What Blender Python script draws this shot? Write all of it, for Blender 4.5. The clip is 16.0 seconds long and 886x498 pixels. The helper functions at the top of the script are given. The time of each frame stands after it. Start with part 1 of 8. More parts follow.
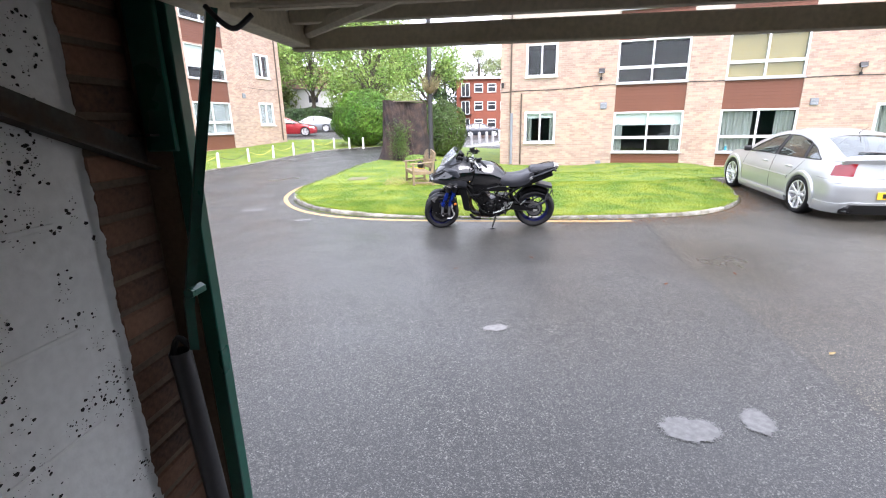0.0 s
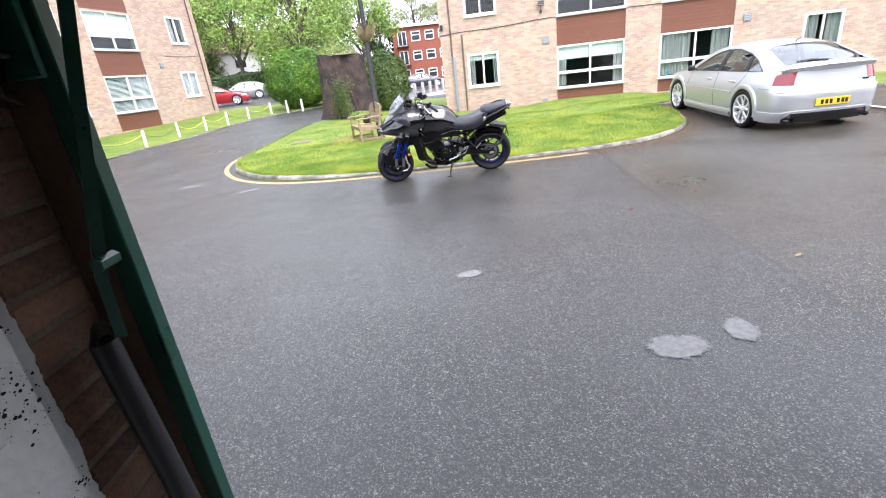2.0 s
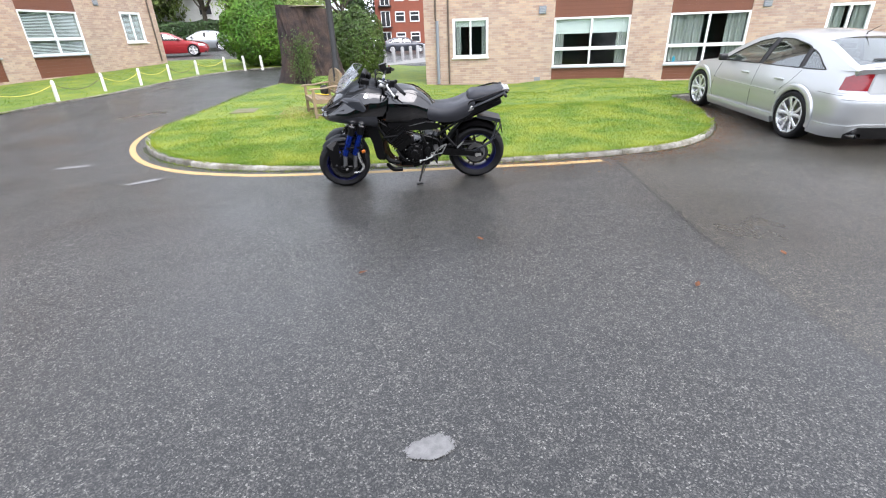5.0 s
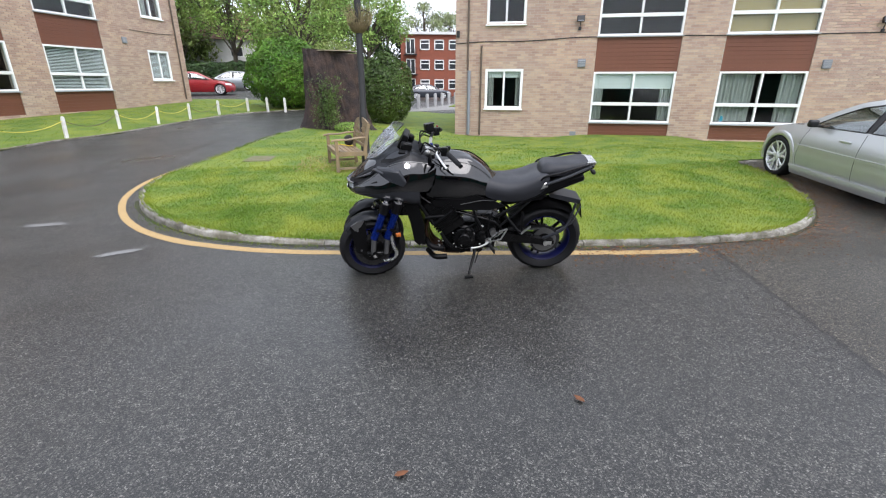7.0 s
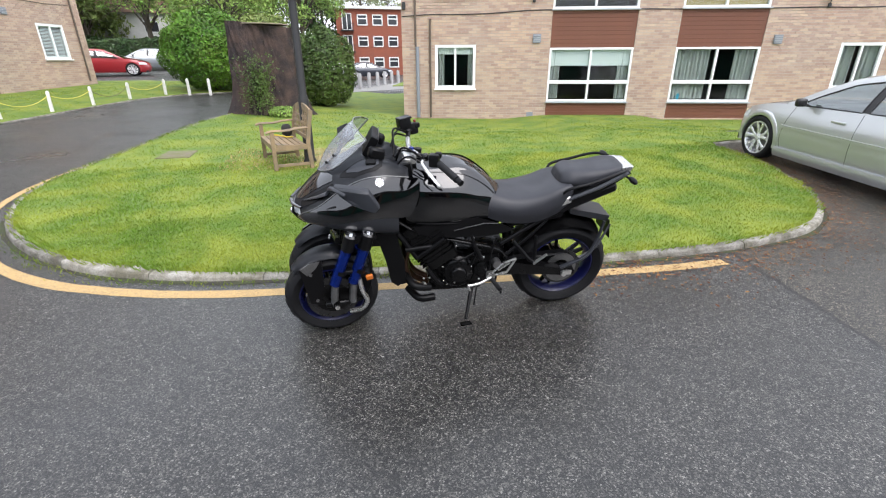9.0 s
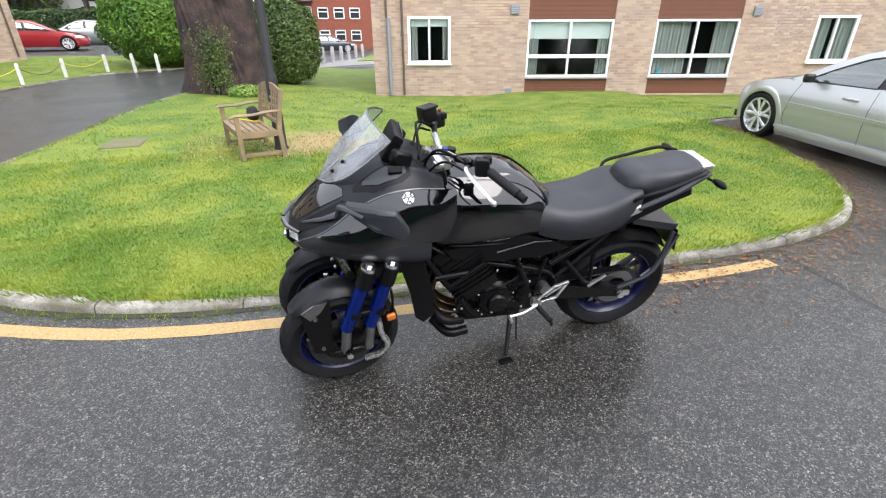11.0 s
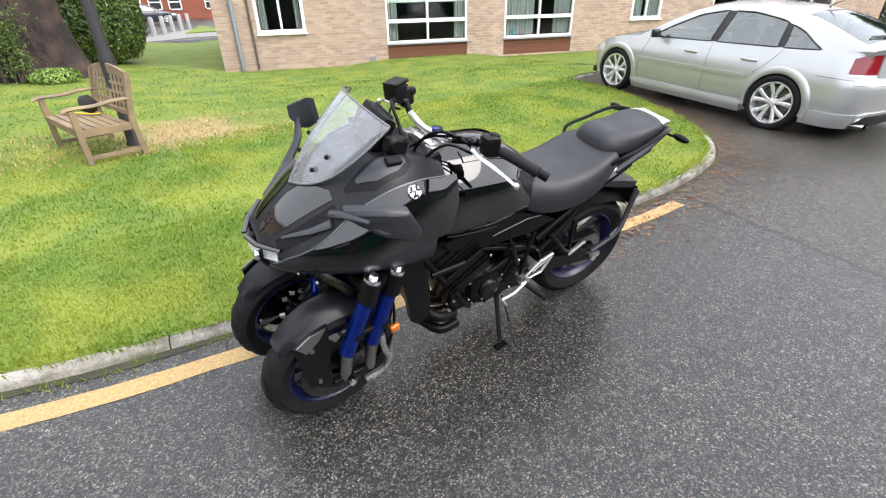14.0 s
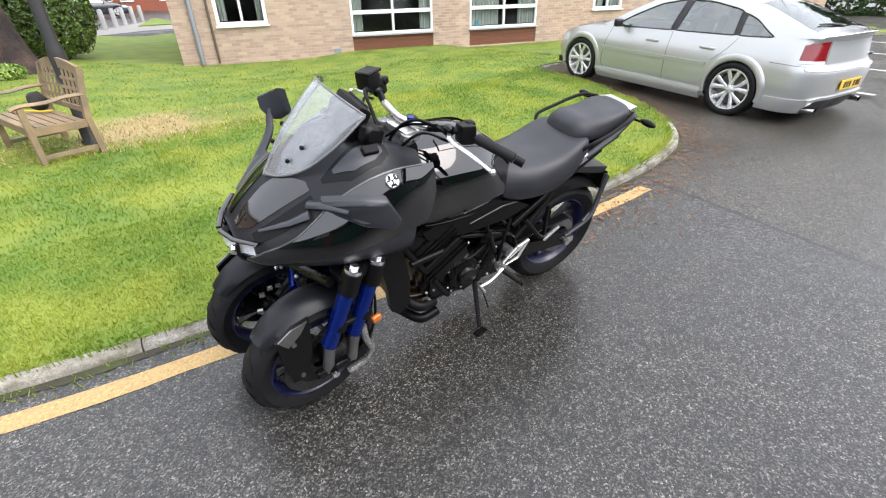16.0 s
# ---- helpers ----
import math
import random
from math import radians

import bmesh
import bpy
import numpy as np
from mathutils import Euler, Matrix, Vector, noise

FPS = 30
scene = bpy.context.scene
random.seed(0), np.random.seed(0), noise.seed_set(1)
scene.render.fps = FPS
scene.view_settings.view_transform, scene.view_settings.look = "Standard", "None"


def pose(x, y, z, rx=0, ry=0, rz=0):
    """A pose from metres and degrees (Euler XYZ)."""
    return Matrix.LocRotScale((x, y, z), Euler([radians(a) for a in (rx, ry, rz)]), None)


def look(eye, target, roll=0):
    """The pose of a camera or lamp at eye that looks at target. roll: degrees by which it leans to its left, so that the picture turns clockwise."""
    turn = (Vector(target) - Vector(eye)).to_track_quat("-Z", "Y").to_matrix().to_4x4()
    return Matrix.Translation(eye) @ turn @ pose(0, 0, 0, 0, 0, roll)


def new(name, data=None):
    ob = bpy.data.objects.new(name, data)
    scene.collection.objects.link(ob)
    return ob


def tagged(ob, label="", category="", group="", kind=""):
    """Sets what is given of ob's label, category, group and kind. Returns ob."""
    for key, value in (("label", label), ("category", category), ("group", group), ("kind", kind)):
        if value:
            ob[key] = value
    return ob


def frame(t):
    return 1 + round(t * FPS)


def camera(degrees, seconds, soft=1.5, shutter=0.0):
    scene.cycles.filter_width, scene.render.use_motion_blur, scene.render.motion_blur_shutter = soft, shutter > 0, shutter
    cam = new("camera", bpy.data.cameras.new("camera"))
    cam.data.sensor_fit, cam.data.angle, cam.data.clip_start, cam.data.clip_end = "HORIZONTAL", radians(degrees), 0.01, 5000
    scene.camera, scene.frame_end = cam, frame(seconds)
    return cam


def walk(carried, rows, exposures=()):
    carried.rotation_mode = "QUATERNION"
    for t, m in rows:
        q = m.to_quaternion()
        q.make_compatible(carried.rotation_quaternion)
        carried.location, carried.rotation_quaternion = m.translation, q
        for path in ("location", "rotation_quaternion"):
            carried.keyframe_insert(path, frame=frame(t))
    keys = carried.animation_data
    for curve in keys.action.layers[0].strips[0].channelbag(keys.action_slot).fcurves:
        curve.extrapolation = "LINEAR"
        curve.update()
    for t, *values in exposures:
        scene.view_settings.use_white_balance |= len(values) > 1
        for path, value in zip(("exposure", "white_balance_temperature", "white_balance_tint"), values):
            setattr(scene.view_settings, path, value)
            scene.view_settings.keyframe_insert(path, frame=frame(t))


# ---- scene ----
cam = camera(88.5, 16.0, 1.15)
PATH = [
    (0, (0.251, -0.225, 1.676), (0.186, 1.701, 1.141), -1.1),
    (0.5, (0.241, -0.224, 1.676), (0.188, 1.702, 1.142), -1.3),
    (1, (0.227, -0.216, 1.667), (0.184, 1.71, 1.13), -1.3),
    (1.5, (0.175, -0.172, 1.622), (0.239, 1.738, 1.031), -5.7),
    (2, (0.193, -0.041, 1.554), (0.292, 1.82, 0.828), -6.6),
    (2.5, (0.285, 0.229, 1.54), (0.389, 2.049, 0.717), -6.2),
    (3, (0.397, 0.417, 1.532), (0.545, 2.224, 0.686), -5.6),
    (3.2, (0.408, 0.531, 1.536), (0.574, 2.331, 0.679), -5.1),
    (5.3, (0.492, 2.176, 1.536), (0.686, 3.978, 0.69), -1.5),
    (5.5, (0.477, 2.317, 1.549), (0.663, 4.141, 0.75), -1.1),
    (6, (0.433, 2.682, 1.588), (0.561, 4.541, 0.862), -0.4),
    (6.5, (0.313, 3.035, 1.598), (0.452, 4.904, 0.902), -0.1),
    (7, (0.278, 3.383, 1.593), (0.44, 5.256, 0.909), 0.1),
    (7.5, (0.281, 3.734, 1.603), (0.465, 5.606, 0.924), 0.7),
    (8, (0.229, 3.994, 1.593), (0.556, 5.845, 0.909), 1.6),
    (8.5, (0.155, 4.256, 1.604), (0.586, 6.062, 0.861), 0.5),
    (9, (0.143, 4.522, 1.588), (0.526, 6.33, 0.825), -0.2),
    (9.2, (0.155, 4.605, 1.578), (0.534, 6.412, 0.809), -0.1),
    (11.3, (-0.081, 5.321, 1.575), (0.456, 7.039, 0.704), 0.4),
    (11.5, (-0.11, 5.375, 1.566), (0.454, 7.079, 0.682), 0.6),
    (12, (-0.27, 5.458, 1.575), (0.425, 7.097, 0.663), -2.6),
    (12.5, (-0.313, 5.567, 1.566), (0.387, 7.192, 0.634), -2.1),
    (13, (-0.314, 5.626, 1.562), (0.461, 7.204, 0.606), -1.4),
    (13.5, (-0.38, 5.654, 1.56), (0.562, 7.121, 0.579), -1.3),
    (14, (-0.413, 5.664, 1.564), (0.563, 7.116, 0.595), -1.2),
    (14.5, (-0.432, 5.661, 1.565), (0.561, 7.096, 0.588), -1.4),
    (15, (-0.445, 5.661, 1.562), (0.582, 7.067, 0.578), -1.3),
    (15.5, (-0.465, 5.676, 1.562), (0.57, 7.073, 0.573), -1.0),
    (16, (-0.444, 5.663, 1.554), (0.619, 7.032, 0.556), -1.3),
]
EXPOSURES = [(0, 1.85, 6100, 20), (1, 1.82, 6100, 20), (2, 1.77, 6150, 20), (3, 1.62, 6150, 19), (5.5, 1.14, 6150, 16), (6, 0.80, 6150, 16), (6.5, 0.78, 6150, 15), (7, 0.80, 6150, 15), (8, 0.83, 6150, 15), (9, 1.05, 6250, 15), (11.5, 1.2, 6350, 15), (12.5, 1.24, 6450, 15), (16, 1.28, 6450, 15)]
walk(cam, [(t, look(eye, target, roll)) for t, eye, target, roll in PATH], EXPOSURES)

# ---- light ----
world = bpy.data.worlds.new("overcast_sky")
scene.world = world
world.use_nodes = True
wn, wl = world.node_tree.nodes, world.node_tree.links
wn.clear()
w_out = wn.new("ShaderNodeOutputWorld")
w_bg = wn.new("ShaderNodeBackground")
w_sky = wn.new("ShaderNodeTexSky")
w_sky.sky_type = "NISHITA"
w_sky.sun_disc = False
w_sky.sun_elevation = radians(48)
w_sky.sun_rotation = radians(150)
w_sky.air_density, w_sky.dust_density = 1.0, 4.0
w_scale = wn.new("ShaderNodeVectorMath")
w_scale.operation = "SCALE"
w_scale.inputs["Scale"].default_value = 0.1
w_mix = wn.new("ShaderNodeMix")
w_mix.data_type = "RGBA"
w_mix.inputs["Factor"].default_value = 0.82
w_mix.inputs["B"].default_value = (0.92, 0.97, 1.02, 1)
wl.new(w_sky.outputs["Color"], w_scale.inputs[0])
wl.new(w_scale.outputs["Vector"], w_mix.inputs["A"])
wl.new(w_mix.outputs["Result"], w_bg.inputs["Color"])
w_bg.inputs["Strength"].default_value = 1.15
wl.new(w_bg.outputs["Background"], w_out.inputs["Surface"])

sun = new("sun", bpy.data.lights.new("sun", "SUN"))
sun.data.energy, sun.data.angle, sun.data.color = 1.3, radians(45), (1.0, 0.97, 0.92)
sun.matrix_world = look((6, -14, 20), (0, 0, 0))


# ---- mesh tools ----
def link_mesh(name, bm, material, smooth=40):
    me = bpy.data.meshes.new(name)
    bmesh.ops.recalc_face_normals(bm, faces=bm.faces)
    bm.to_mesh(me)
    bm.free()
    if smooth:
        me.shade_smooth()
        me.set_sharp_from_angle(angle=radians(smooth))
    me.materials.append(material)
    return new(name, me)


def part(name, bm, material, parent, label="", smooth=40):
    ob = link_mesh(name, bm, material, smooth)
    ob.parent = parent
    if label:
        ob["label"] = label
    return ob


def thing(name, m, label, category, group="", kind=""):
    ob = new(name)
    ob.empty_display_size = 0.1
    ob.matrix_world = m
    return tagged(ob, label, category, group, kind)


def raw(name, verts, faces, material, parent=None, smooth=0):
    me = bpy.data.meshes.new(name)
    me.from_pydata(verts, [], faces)
    me.materials.append(material)
    if smooth:
        me.shade_smooth()
        me.set_sharp_from_angle(angle=radians(smooth))
    ob = new(name, me)
    ob.parent = parent
    return ob


def box(bm, c, s, rot=(0, 0, 0), bevel=0.0, seg=1):
    m = pose(*c, *rot) @ Matrix.Diagonal((*s, 1))
    made = bmesh.ops.create_cube(bm, size=1, matrix=m)
    if bevel:
        edges = list({e for v in made["verts"] for e in v.link_edges})
        bmesh.ops.bevel(bm, geom=edges, offset=bevel, segments=seg, profile=0.6, affect="EDGES")
    return bm


def rod(bm, a, b, r, r2=None, n=12, caps=True):
    a, b = Vector(a), Vector(b)
    q = (b - a).to_track_quat("Z", "Y").to_matrix().to_4x4()
    m = Matrix.Translation((a + b) / 2) @ q
    bmesh.ops.create_cone(bm, cap_ends=caps, segments=n, radius1=r, radius2=r if r2 is None else r2, depth=(b - a).length, matrix=m)
    return bm


def ball(bm, c, s, u=16, v=10, rot=(0, 0, 0)):
    bmesh.ops.create_uvsphere(bm, u_segments=u, v_segments=v, radius=1, matrix=pose(*c, *rot) @ Matrix.Diagonal((*s, 1)))
    return bm


def spline(pts, steps=6):
    """Points of a smooth curve through pts (Catmull-Rom)."""
    p = [Vector(q) for q in pts]
    p = [p[0] * 2 - p[1]] + p + [p[-1] * 2 - p[-2]]
    out = []
    for i in range(1, len(p) - 2):
        for k in range(steps):
            t = k / steps
            out.append(0.5 * (2 * p[i] + (p[i + 1] - p[i - 1]) * t + (2 * p[i - 1] - 5 * p[i] + 4 * p[i + 1] - p[i + 2]) * t * t + (3 * p[i] - p[i - 1] - 3 * p[i + 1] + p[i + 2]) * t ** 3))
    out.append(p[-2])
    return out


def tube(bm, pts, r, n=10, smooth=0, flat=1.0, caps=True):
    """A pipe along pts; r is one radius, or one for the start and one for the end."""
    path = spline(pts, smooth) if smooth else [Vector(q) for q in pts]
    r0, r1 = r if isinstance(r, tuple) else (r, r)
    up = Vector((0.13, 0.21, 0.97))
    rings = []
    for i, p in enumerate(path):
        d = (path[min(i + 1, len(path) - 1)] - path[max(i - 1, 0)]).normalized()
        a = d.cross(up)
        if a.length < 0.05:
            a = d.cross(Vector((1, 0, 0)))
        a.normalize()
        b = a.cross(d)
        up = b
        rr = r0 + (r1 - r0) * i / max(1, len(path) - 1)
        rings.append([bm.verts.new(p + rr * (math.cos(2 * math.pi * k / n) * a + flat * math.sin(2 * math.pi * k / n) * b)) for k in range(n)])
    for u, v in zip(rings, rings[1:]):
        for k in range(n):
            bm.faces.new((u[k], u[(k + 1) % n], v[(k + 1) % n], v[k]))
    if caps:
        bm.faces.new(rings[0])
        bm.faces.new(rings[-1])
    return bm


def loft(bm, loops, caps=True, closed=True):
    """Joins loops of equally many points; closed: each loop is a ring."""
    rings = [[bm.verts.new(p) for p in lp] for lp in loops]
    n = len(rings[0])
    for u, v in zip(rings, rings[1:]):
        for k in range(n if closed else n - 1):
            bm.faces.new((u[k], u[(k + 1) % n], v[(k + 1) % n], v[k]))
    if caps and closed:
        bm.faces.new(rings[0])
        bm.faces.new(rings[-1])
    return bm


def slab(bm, outline, h, z=0.0, m=None, bevel=0.0):
    """A flat outline made thick by h along z."""
    lo = [bm.verts.new((x, y, z)) for x, y in outline]
    hi = [bm.verts.new((x, y, z + h)) for x, y in outline]
    n = len(outline)
    top = bm.faces.new(hi)
    bm.faces.new(lo[::-1])
    for k in range(n):
        bm.faces.new((lo[k], lo[(k + 1) % n], hi[(k + 1) % n], hi[k]))
    if bevel:
        es = [e for e in top.edges]
        bmesh.ops.bevel(bm, geom=es, offset=bevel, segments=2, profile=0.6, affect="EDGES")
    if m is not None:
        bmesh.ops.transform(bm, matrix=m, verts=bm.verts)
    return bm


def lathe(bm, profile, n=24, m=None):
    """Turns (radius, height) points round the z axis."""
    rings = []
    for r, z in profile:
        rings.append([bm.verts.new((r * math.cos(2 * math.pi * k / n), r * math.sin(2 * math.pi * k / n), z)) for k in range(n)])
    for u, v in zip(rings, rings[1:]):
        for k in range(n):
            bm.faces.new((u[k], u[(k + 1) % n], v[(k + 1) % n], v[k]))
    if m is not None:
        bmesh.ops.transform(bm, matrix=m, verts=[v for ring in rings for v in ring])
    return bm


def B():
    return bmesh.new()


def smoothstep(a, b, x):
    t = min(1.0, max(0.0, (x - a) / (b - a)))
    return t * t * (3 - 2 * t)


# ---- materials ----
def surface(name, col, rough=0.6, metal=0.0, vary=0.18, scale=3.0, fine=60.0, bump=0.15, depth=0.004, col2=None, mix_scale=1.2, spec=0.5, coat=0.0, island=0.0, one=0.0, rough_vary=0.12, hue=0.0):
    """A worn surface: base colour that varies at two scales, rough and bumpy to match."""
    mt = bpy.data.materials.new(name)
    mt.use_nodes = True
    n, l = mt.node_tree.nodes, mt.node_tree.links
    b = n["Principled BSDF"]
    tc = n.new("ShaderNodeTexCoord")
    big, small = n.new("ShaderNodeTexNoise"), n.new("ShaderNodeTexNoise")
    big.inputs["Scale"].default_value, big.inputs["Detail"].default_value = scale, 5
    small.inputs["Scale"].default_value, small.inputs["Detail"].default_value = fine, 3
    for t in (big, small):
        l.new(tc.outputs["Object"], t.inputs["Vector"])
    two = n.new("ShaderNodeMix")
    two.data_type = "RGBA"
    two.inputs["A"].default_value = (*col, 1)
    two.inputs["B"].default_value = (*(col2 or col), 1)
    if col2:
        patch = n.new("ShaderNodeTexNoise")
        patch.inputs["Scale"].default_value, patch.inputs["Detail"].default_value = mix_scale, 6
        l.new(tc.outputs["Object"], patch.inputs["Vector"])
        ramp = n.new("ShaderNodeMapRange")
        ramp.inputs["From Min"].default_value, ramp.inputs["From Max"].default_value = 0.38, 0.62
        l.new(patch.outputs["Fac"], ramp.inputs["Value"])
        l.new(ramp.outputs["Result"], two.inputs["Factor"])
    total = n.new("ShaderNodeMath")
    total.operation = "ADD"
    l.new(big.outputs["Fac"], total.inputs[0])
    l.new(small.outputs["Fac"], total.inputs[1])
    last = total
    if island or one:
        src = n.new("ShaderNodeNewGeometry") if island else n.new("ShaderNodeObjectInfo")
        amount = n.new("ShaderNodeMath")
        amount.operation = "MULTIPLY_ADD"
        amount.inputs[1].default_value, amount.inputs[2].default_value = (island or one) * 2, -(island or one)
        l.new(src.outputs["Random Per Island" if island else "Random"], amount.inputs[0])
        last = n.new("ShaderNodeMath")
        last.operation = "ADD"
        l.new(total.outputs[0], last.inputs[0])
        l.new(amount.outputs[0], last.inputs[1])
    val = n.new("ShaderNodeMapRange")
    val.clamp = False
    val.inputs["From Min"].default_value, val.inputs["From Max"].default_value = 0.6, 1.4
    val.inputs["To Min"].default_value, val.inputs["To Max"].default_value = 1 - vary, 1 + vary
    l.new(last.outputs[0], val.inputs["Value"])
    hsv = n.new("ShaderNodeHueSaturation")
    l.new(two.outputs["Result"], hsv.inputs["Color"])
    l.new(val.outputs["Result"], hsv.inputs["Value"])
    if hue and (island or one):
        h = n.new("ShaderNodeMath")
        h.operation = "MULTIPLY_ADD"
        h.inputs[1].default_value, h.inputs[2].default_value = hue * 2, 0.5 - hue
        l.new(src.outputs["Random Per Island" if island else "Random"], h.inputs[0])
        l.new(h.outputs[0], hsv.inputs["Hue"])
    l.new(hsv.outputs["Color"], b.inputs["Base Color"])
    rr = n.new("ShaderNodeMapRange")
    rr.inputs["From Min"].default_value, rr.inputs["From Max"].default_value = 0.3, 0.7
    rr.inputs["To Min"].default_value, rr.inputs["To Max"].default_value = max(0.02, rough - rough_vary), min(1, rough + rough_vary)
    l.new(big.outputs["Fac"], rr.inputs["Value"])
    l.new(rr.outputs["Result"], b.inputs["Roughness"])
    b.inputs["Metallic"].default_value = metal
    b.inputs["Specular IOR Level"].default_value = spec
    b.inputs["Coat Weight"].default_value = coat
    b.inputs["Coat Roughness"].default_value = 0.04
    if bump:
        bp = n.new("ShaderNodeBump")
        bp.inputs["Strength"].default_value, bp.inputs["Distance"].default_value = bump, depth
        l.new(total.outputs[0], bp.inputs["Height"])
        l.new(bp.outputs["Normal"], b.inputs["Normal"])
    return mt


def glass(name, tint=(0.75, 0.8, 0.8), gloss=0.04, rough=0.01):
    """Clear sheet: gloss is how much it mirrors when seen straight on; more at a slant."""
    mt = bpy.data.materials.new(name)
    mt.use_nodes = True
    n, l = mt.node_tree.nodes, mt.node_tree.links
    n.remove(n["Principled BSDF"])
    clear, shine, mix, lw = n.new("ShaderNodeBsdfTransparent"), n.new("ShaderNodeBsdfGlossy"), n.new("ShaderNodeMixShader"), n.new("ShaderNodeLayerWeight")
    clear.inputs["Color"].default_value = (*tint, 1)
    shine.inputs["Roughness"].default_value = rough
    lw.inputs["Blend"].default_value = 0.5
    slant, fac = n.new("ShaderNodeMath"), n.new("ShaderNodeMath")
    slant.operation, fac.operation = "POWER", "MULTIPLY_ADD"
    slant.inputs[1].default_value = 5.0
    fac.inputs[1].default_value, fac.inputs[2].default_value = 1 - gloss, gloss
    l.new(lw.outputs["Facing"], slant.inputs[0])
    l.new(slant.outputs[0], fac.inputs[0])
    l.new(fac.outputs[0], mix.inputs["Fac"])
    l.new(clear.outputs["BSDF"], mix.inputs[1])
    l.new(shine.outputs["BSDF"], mix.inputs[2])
    l.new(mix.outputs["Shader"], n["Material Output"].inputs["Surface"])
    return mt


def asphalt():
    """Wet, worn tarmac: pale stone chips in dark binder; an older browner sheet beyond a joint."""
    mt = bpy.data.materials.new("asphalt")
    mt.use_nodes = True
    n, l = mt.node_tree.nodes, mt.node_tree.links
    b = n["Principled BSDF"]
    geo = n.new("ShaderNodeNewGeometry")
    pos = geo.outputs["Position"]
    chips = n.new("ShaderNodeTexVoronoi")
    chips.inputs["Scale"].default_value = 158
    grit = n.new("ShaderNodeTexVoronoi")
    grit.inputs["Scale"].default_value = 330
    patch = n.new("ShaderNodeTexNoise")
    patch.inputs["Scale"].default_value, patch.inputs["Detail"].default_value = 0.7, 6
    wear = n.new("ShaderNodeTexNoise")
    wear.inputs["Scale"].default_value, wear.inputs["Detail"].default_value = 5.0, 5
    for t in (chips, grit, patch, wear):
        l.new(pos, t.inputs["Vector"])
    sep = n.new("ShaderNodeSeparateColor")
    l.new(chips.outputs["Color"], sep.inputs["Color"])
    ramp = n.new("ShaderNodeValToRGB")
    cr = ramp.color_ramp
    cr.elements[0].position, cr.elements[0].color = 0.0, (0.005, 0.005, 0.0055, 1)
    cr.elements[1].position, cr.elements[1].color = 1.0, (0.185, 0.179, 0.160, 1)
    for at, c in ((0.33, (0.0095, 0.0095, 0.009, 1)), (0.62, (0.033, 0.0325, 0.029, 1)), (0.9, (0.086, 0.083, 0.073, 1))):
        e = cr.elements.new(at)
        e.color = c
    l.new(sep.outputs["Red"], ramp.inputs["Fac"])
    # clusters of larger stones
    coarse = n.new("ShaderNodeTexVoronoi")
    coarse.inputs["Scale"].default_value = 42
    l.new(pos, coarse.inputs["Vector"])
    sep3 = n.new("ShaderNodeSeparateColor")
    l.new(coarse.outputs["Color"], sep3.inputs["Color"])
    cluster = n.new("ShaderNodeMapRange")
    cluster.inputs["To Min"].default_value, cluster.inputs["To Max"].default_value = 0.62, 1.38
    l.new(sep3.outputs["Red"], cluster.inputs["Value"])
    sep2 = n.new("ShaderNodeSeparateColor")
    l.new(grit.outputs["Color"], sep2.inputs["Color"])
    grain = n.new("ShaderNodeMapRange")
    grain.inputs["To Min"].default_value, grain.inputs["To Max"].default_value = 0.5, 1.5
    l.new(sep2.outputs["Green"], grain.inputs["Value"])
    # the joint: x = 2.45 + 0.1 y, bending outwards past y = 5 where it has opened into a crack
    xyz = n.new("ShaderNodeSeparateXYZ")
    l.new(pos, xyz.inputs["Vector"])

    def maths(op, a, b, c=0.0):
        q = n.new("ShaderNodeMath")
        q.operation = op
        for k, v in enumerate((a, b, c)):
            if isinstance(v, (int, float)):
                q.inputs[k].default_value = v
            else:
                l.new(v, q.inputs[k])
        return q.outputs[0]

    bend = maths("MULTIPLY", maths("MAXIMUM", maths("SUBTRACT", xyz.outputs["Y"], 5.0), 0.0), -0.085)
    side = maths("ADD", maths("MULTIPLY_ADD", xyz.outputs["Y"], -0.1, -2.45), bend)
    edge = n.new("ShaderNodeMath")
    l.new(maths("ADD", xyz.outputs["X"], side), edge.inputs[0])
    l.new(maths("MULTIPLY_ADD", wear.outputs["Fac"], 0.10, -0.05), edge.inputs[1])
    old = n.new("ShaderNodeMapRange")
    old.inputs["From Min"].default_value, old.inputs["From Max"].default_value = -0.02, 0.02
    l.new(edge.outputs[0], old.inputs["Value"])
    tint = n.new("ShaderNodeMix")
    tint.data_type, tint.blend_type = "RGBA", "MULTIPLY"
    tint.inputs["B"].default_value = (1.12, 1.04, 0.90, 1)
    l.new(old.outputs["Result"], tint.inputs["Factor"])
    l.new(ramp.outputs["Color"], tint.inputs["A"])
    gap = n.new("ShaderNodeMath")
    gap.operation = "ABSOLUTE"
    l.new(edge.outputs[0], gap.inputs[0])
    seam = n.new("ShaderNodeMapRange")
    seam.inputs["From Min"].default_value, seam.inputs["From Max"].default_value = 0.008, 0.035
    seam.inputs["To Min"].default_value, seam.inputs["To Max"].default_value = 0.2, 1.0
    l.new(gap.outputs[0], seam.inputs["Value"])
    opened = n.new("ShaderNodeMapRange")
    opened.inputs["From Min"].default_value, opened.inputs["From Max"].default_value = 4.7, 5.1
    opened.inputs["To Min"].default_value, opened.inputs["To Max"].default_value = 0.75, 0.0
    l.new(xyz.outputs["Y"], opened.inputs["Value"])
    seam_out = maths("MAXIMUM", seam.outputs["Result"], opened.outputs["Result"])
    pv = n.new("ShaderNodeMapRange")
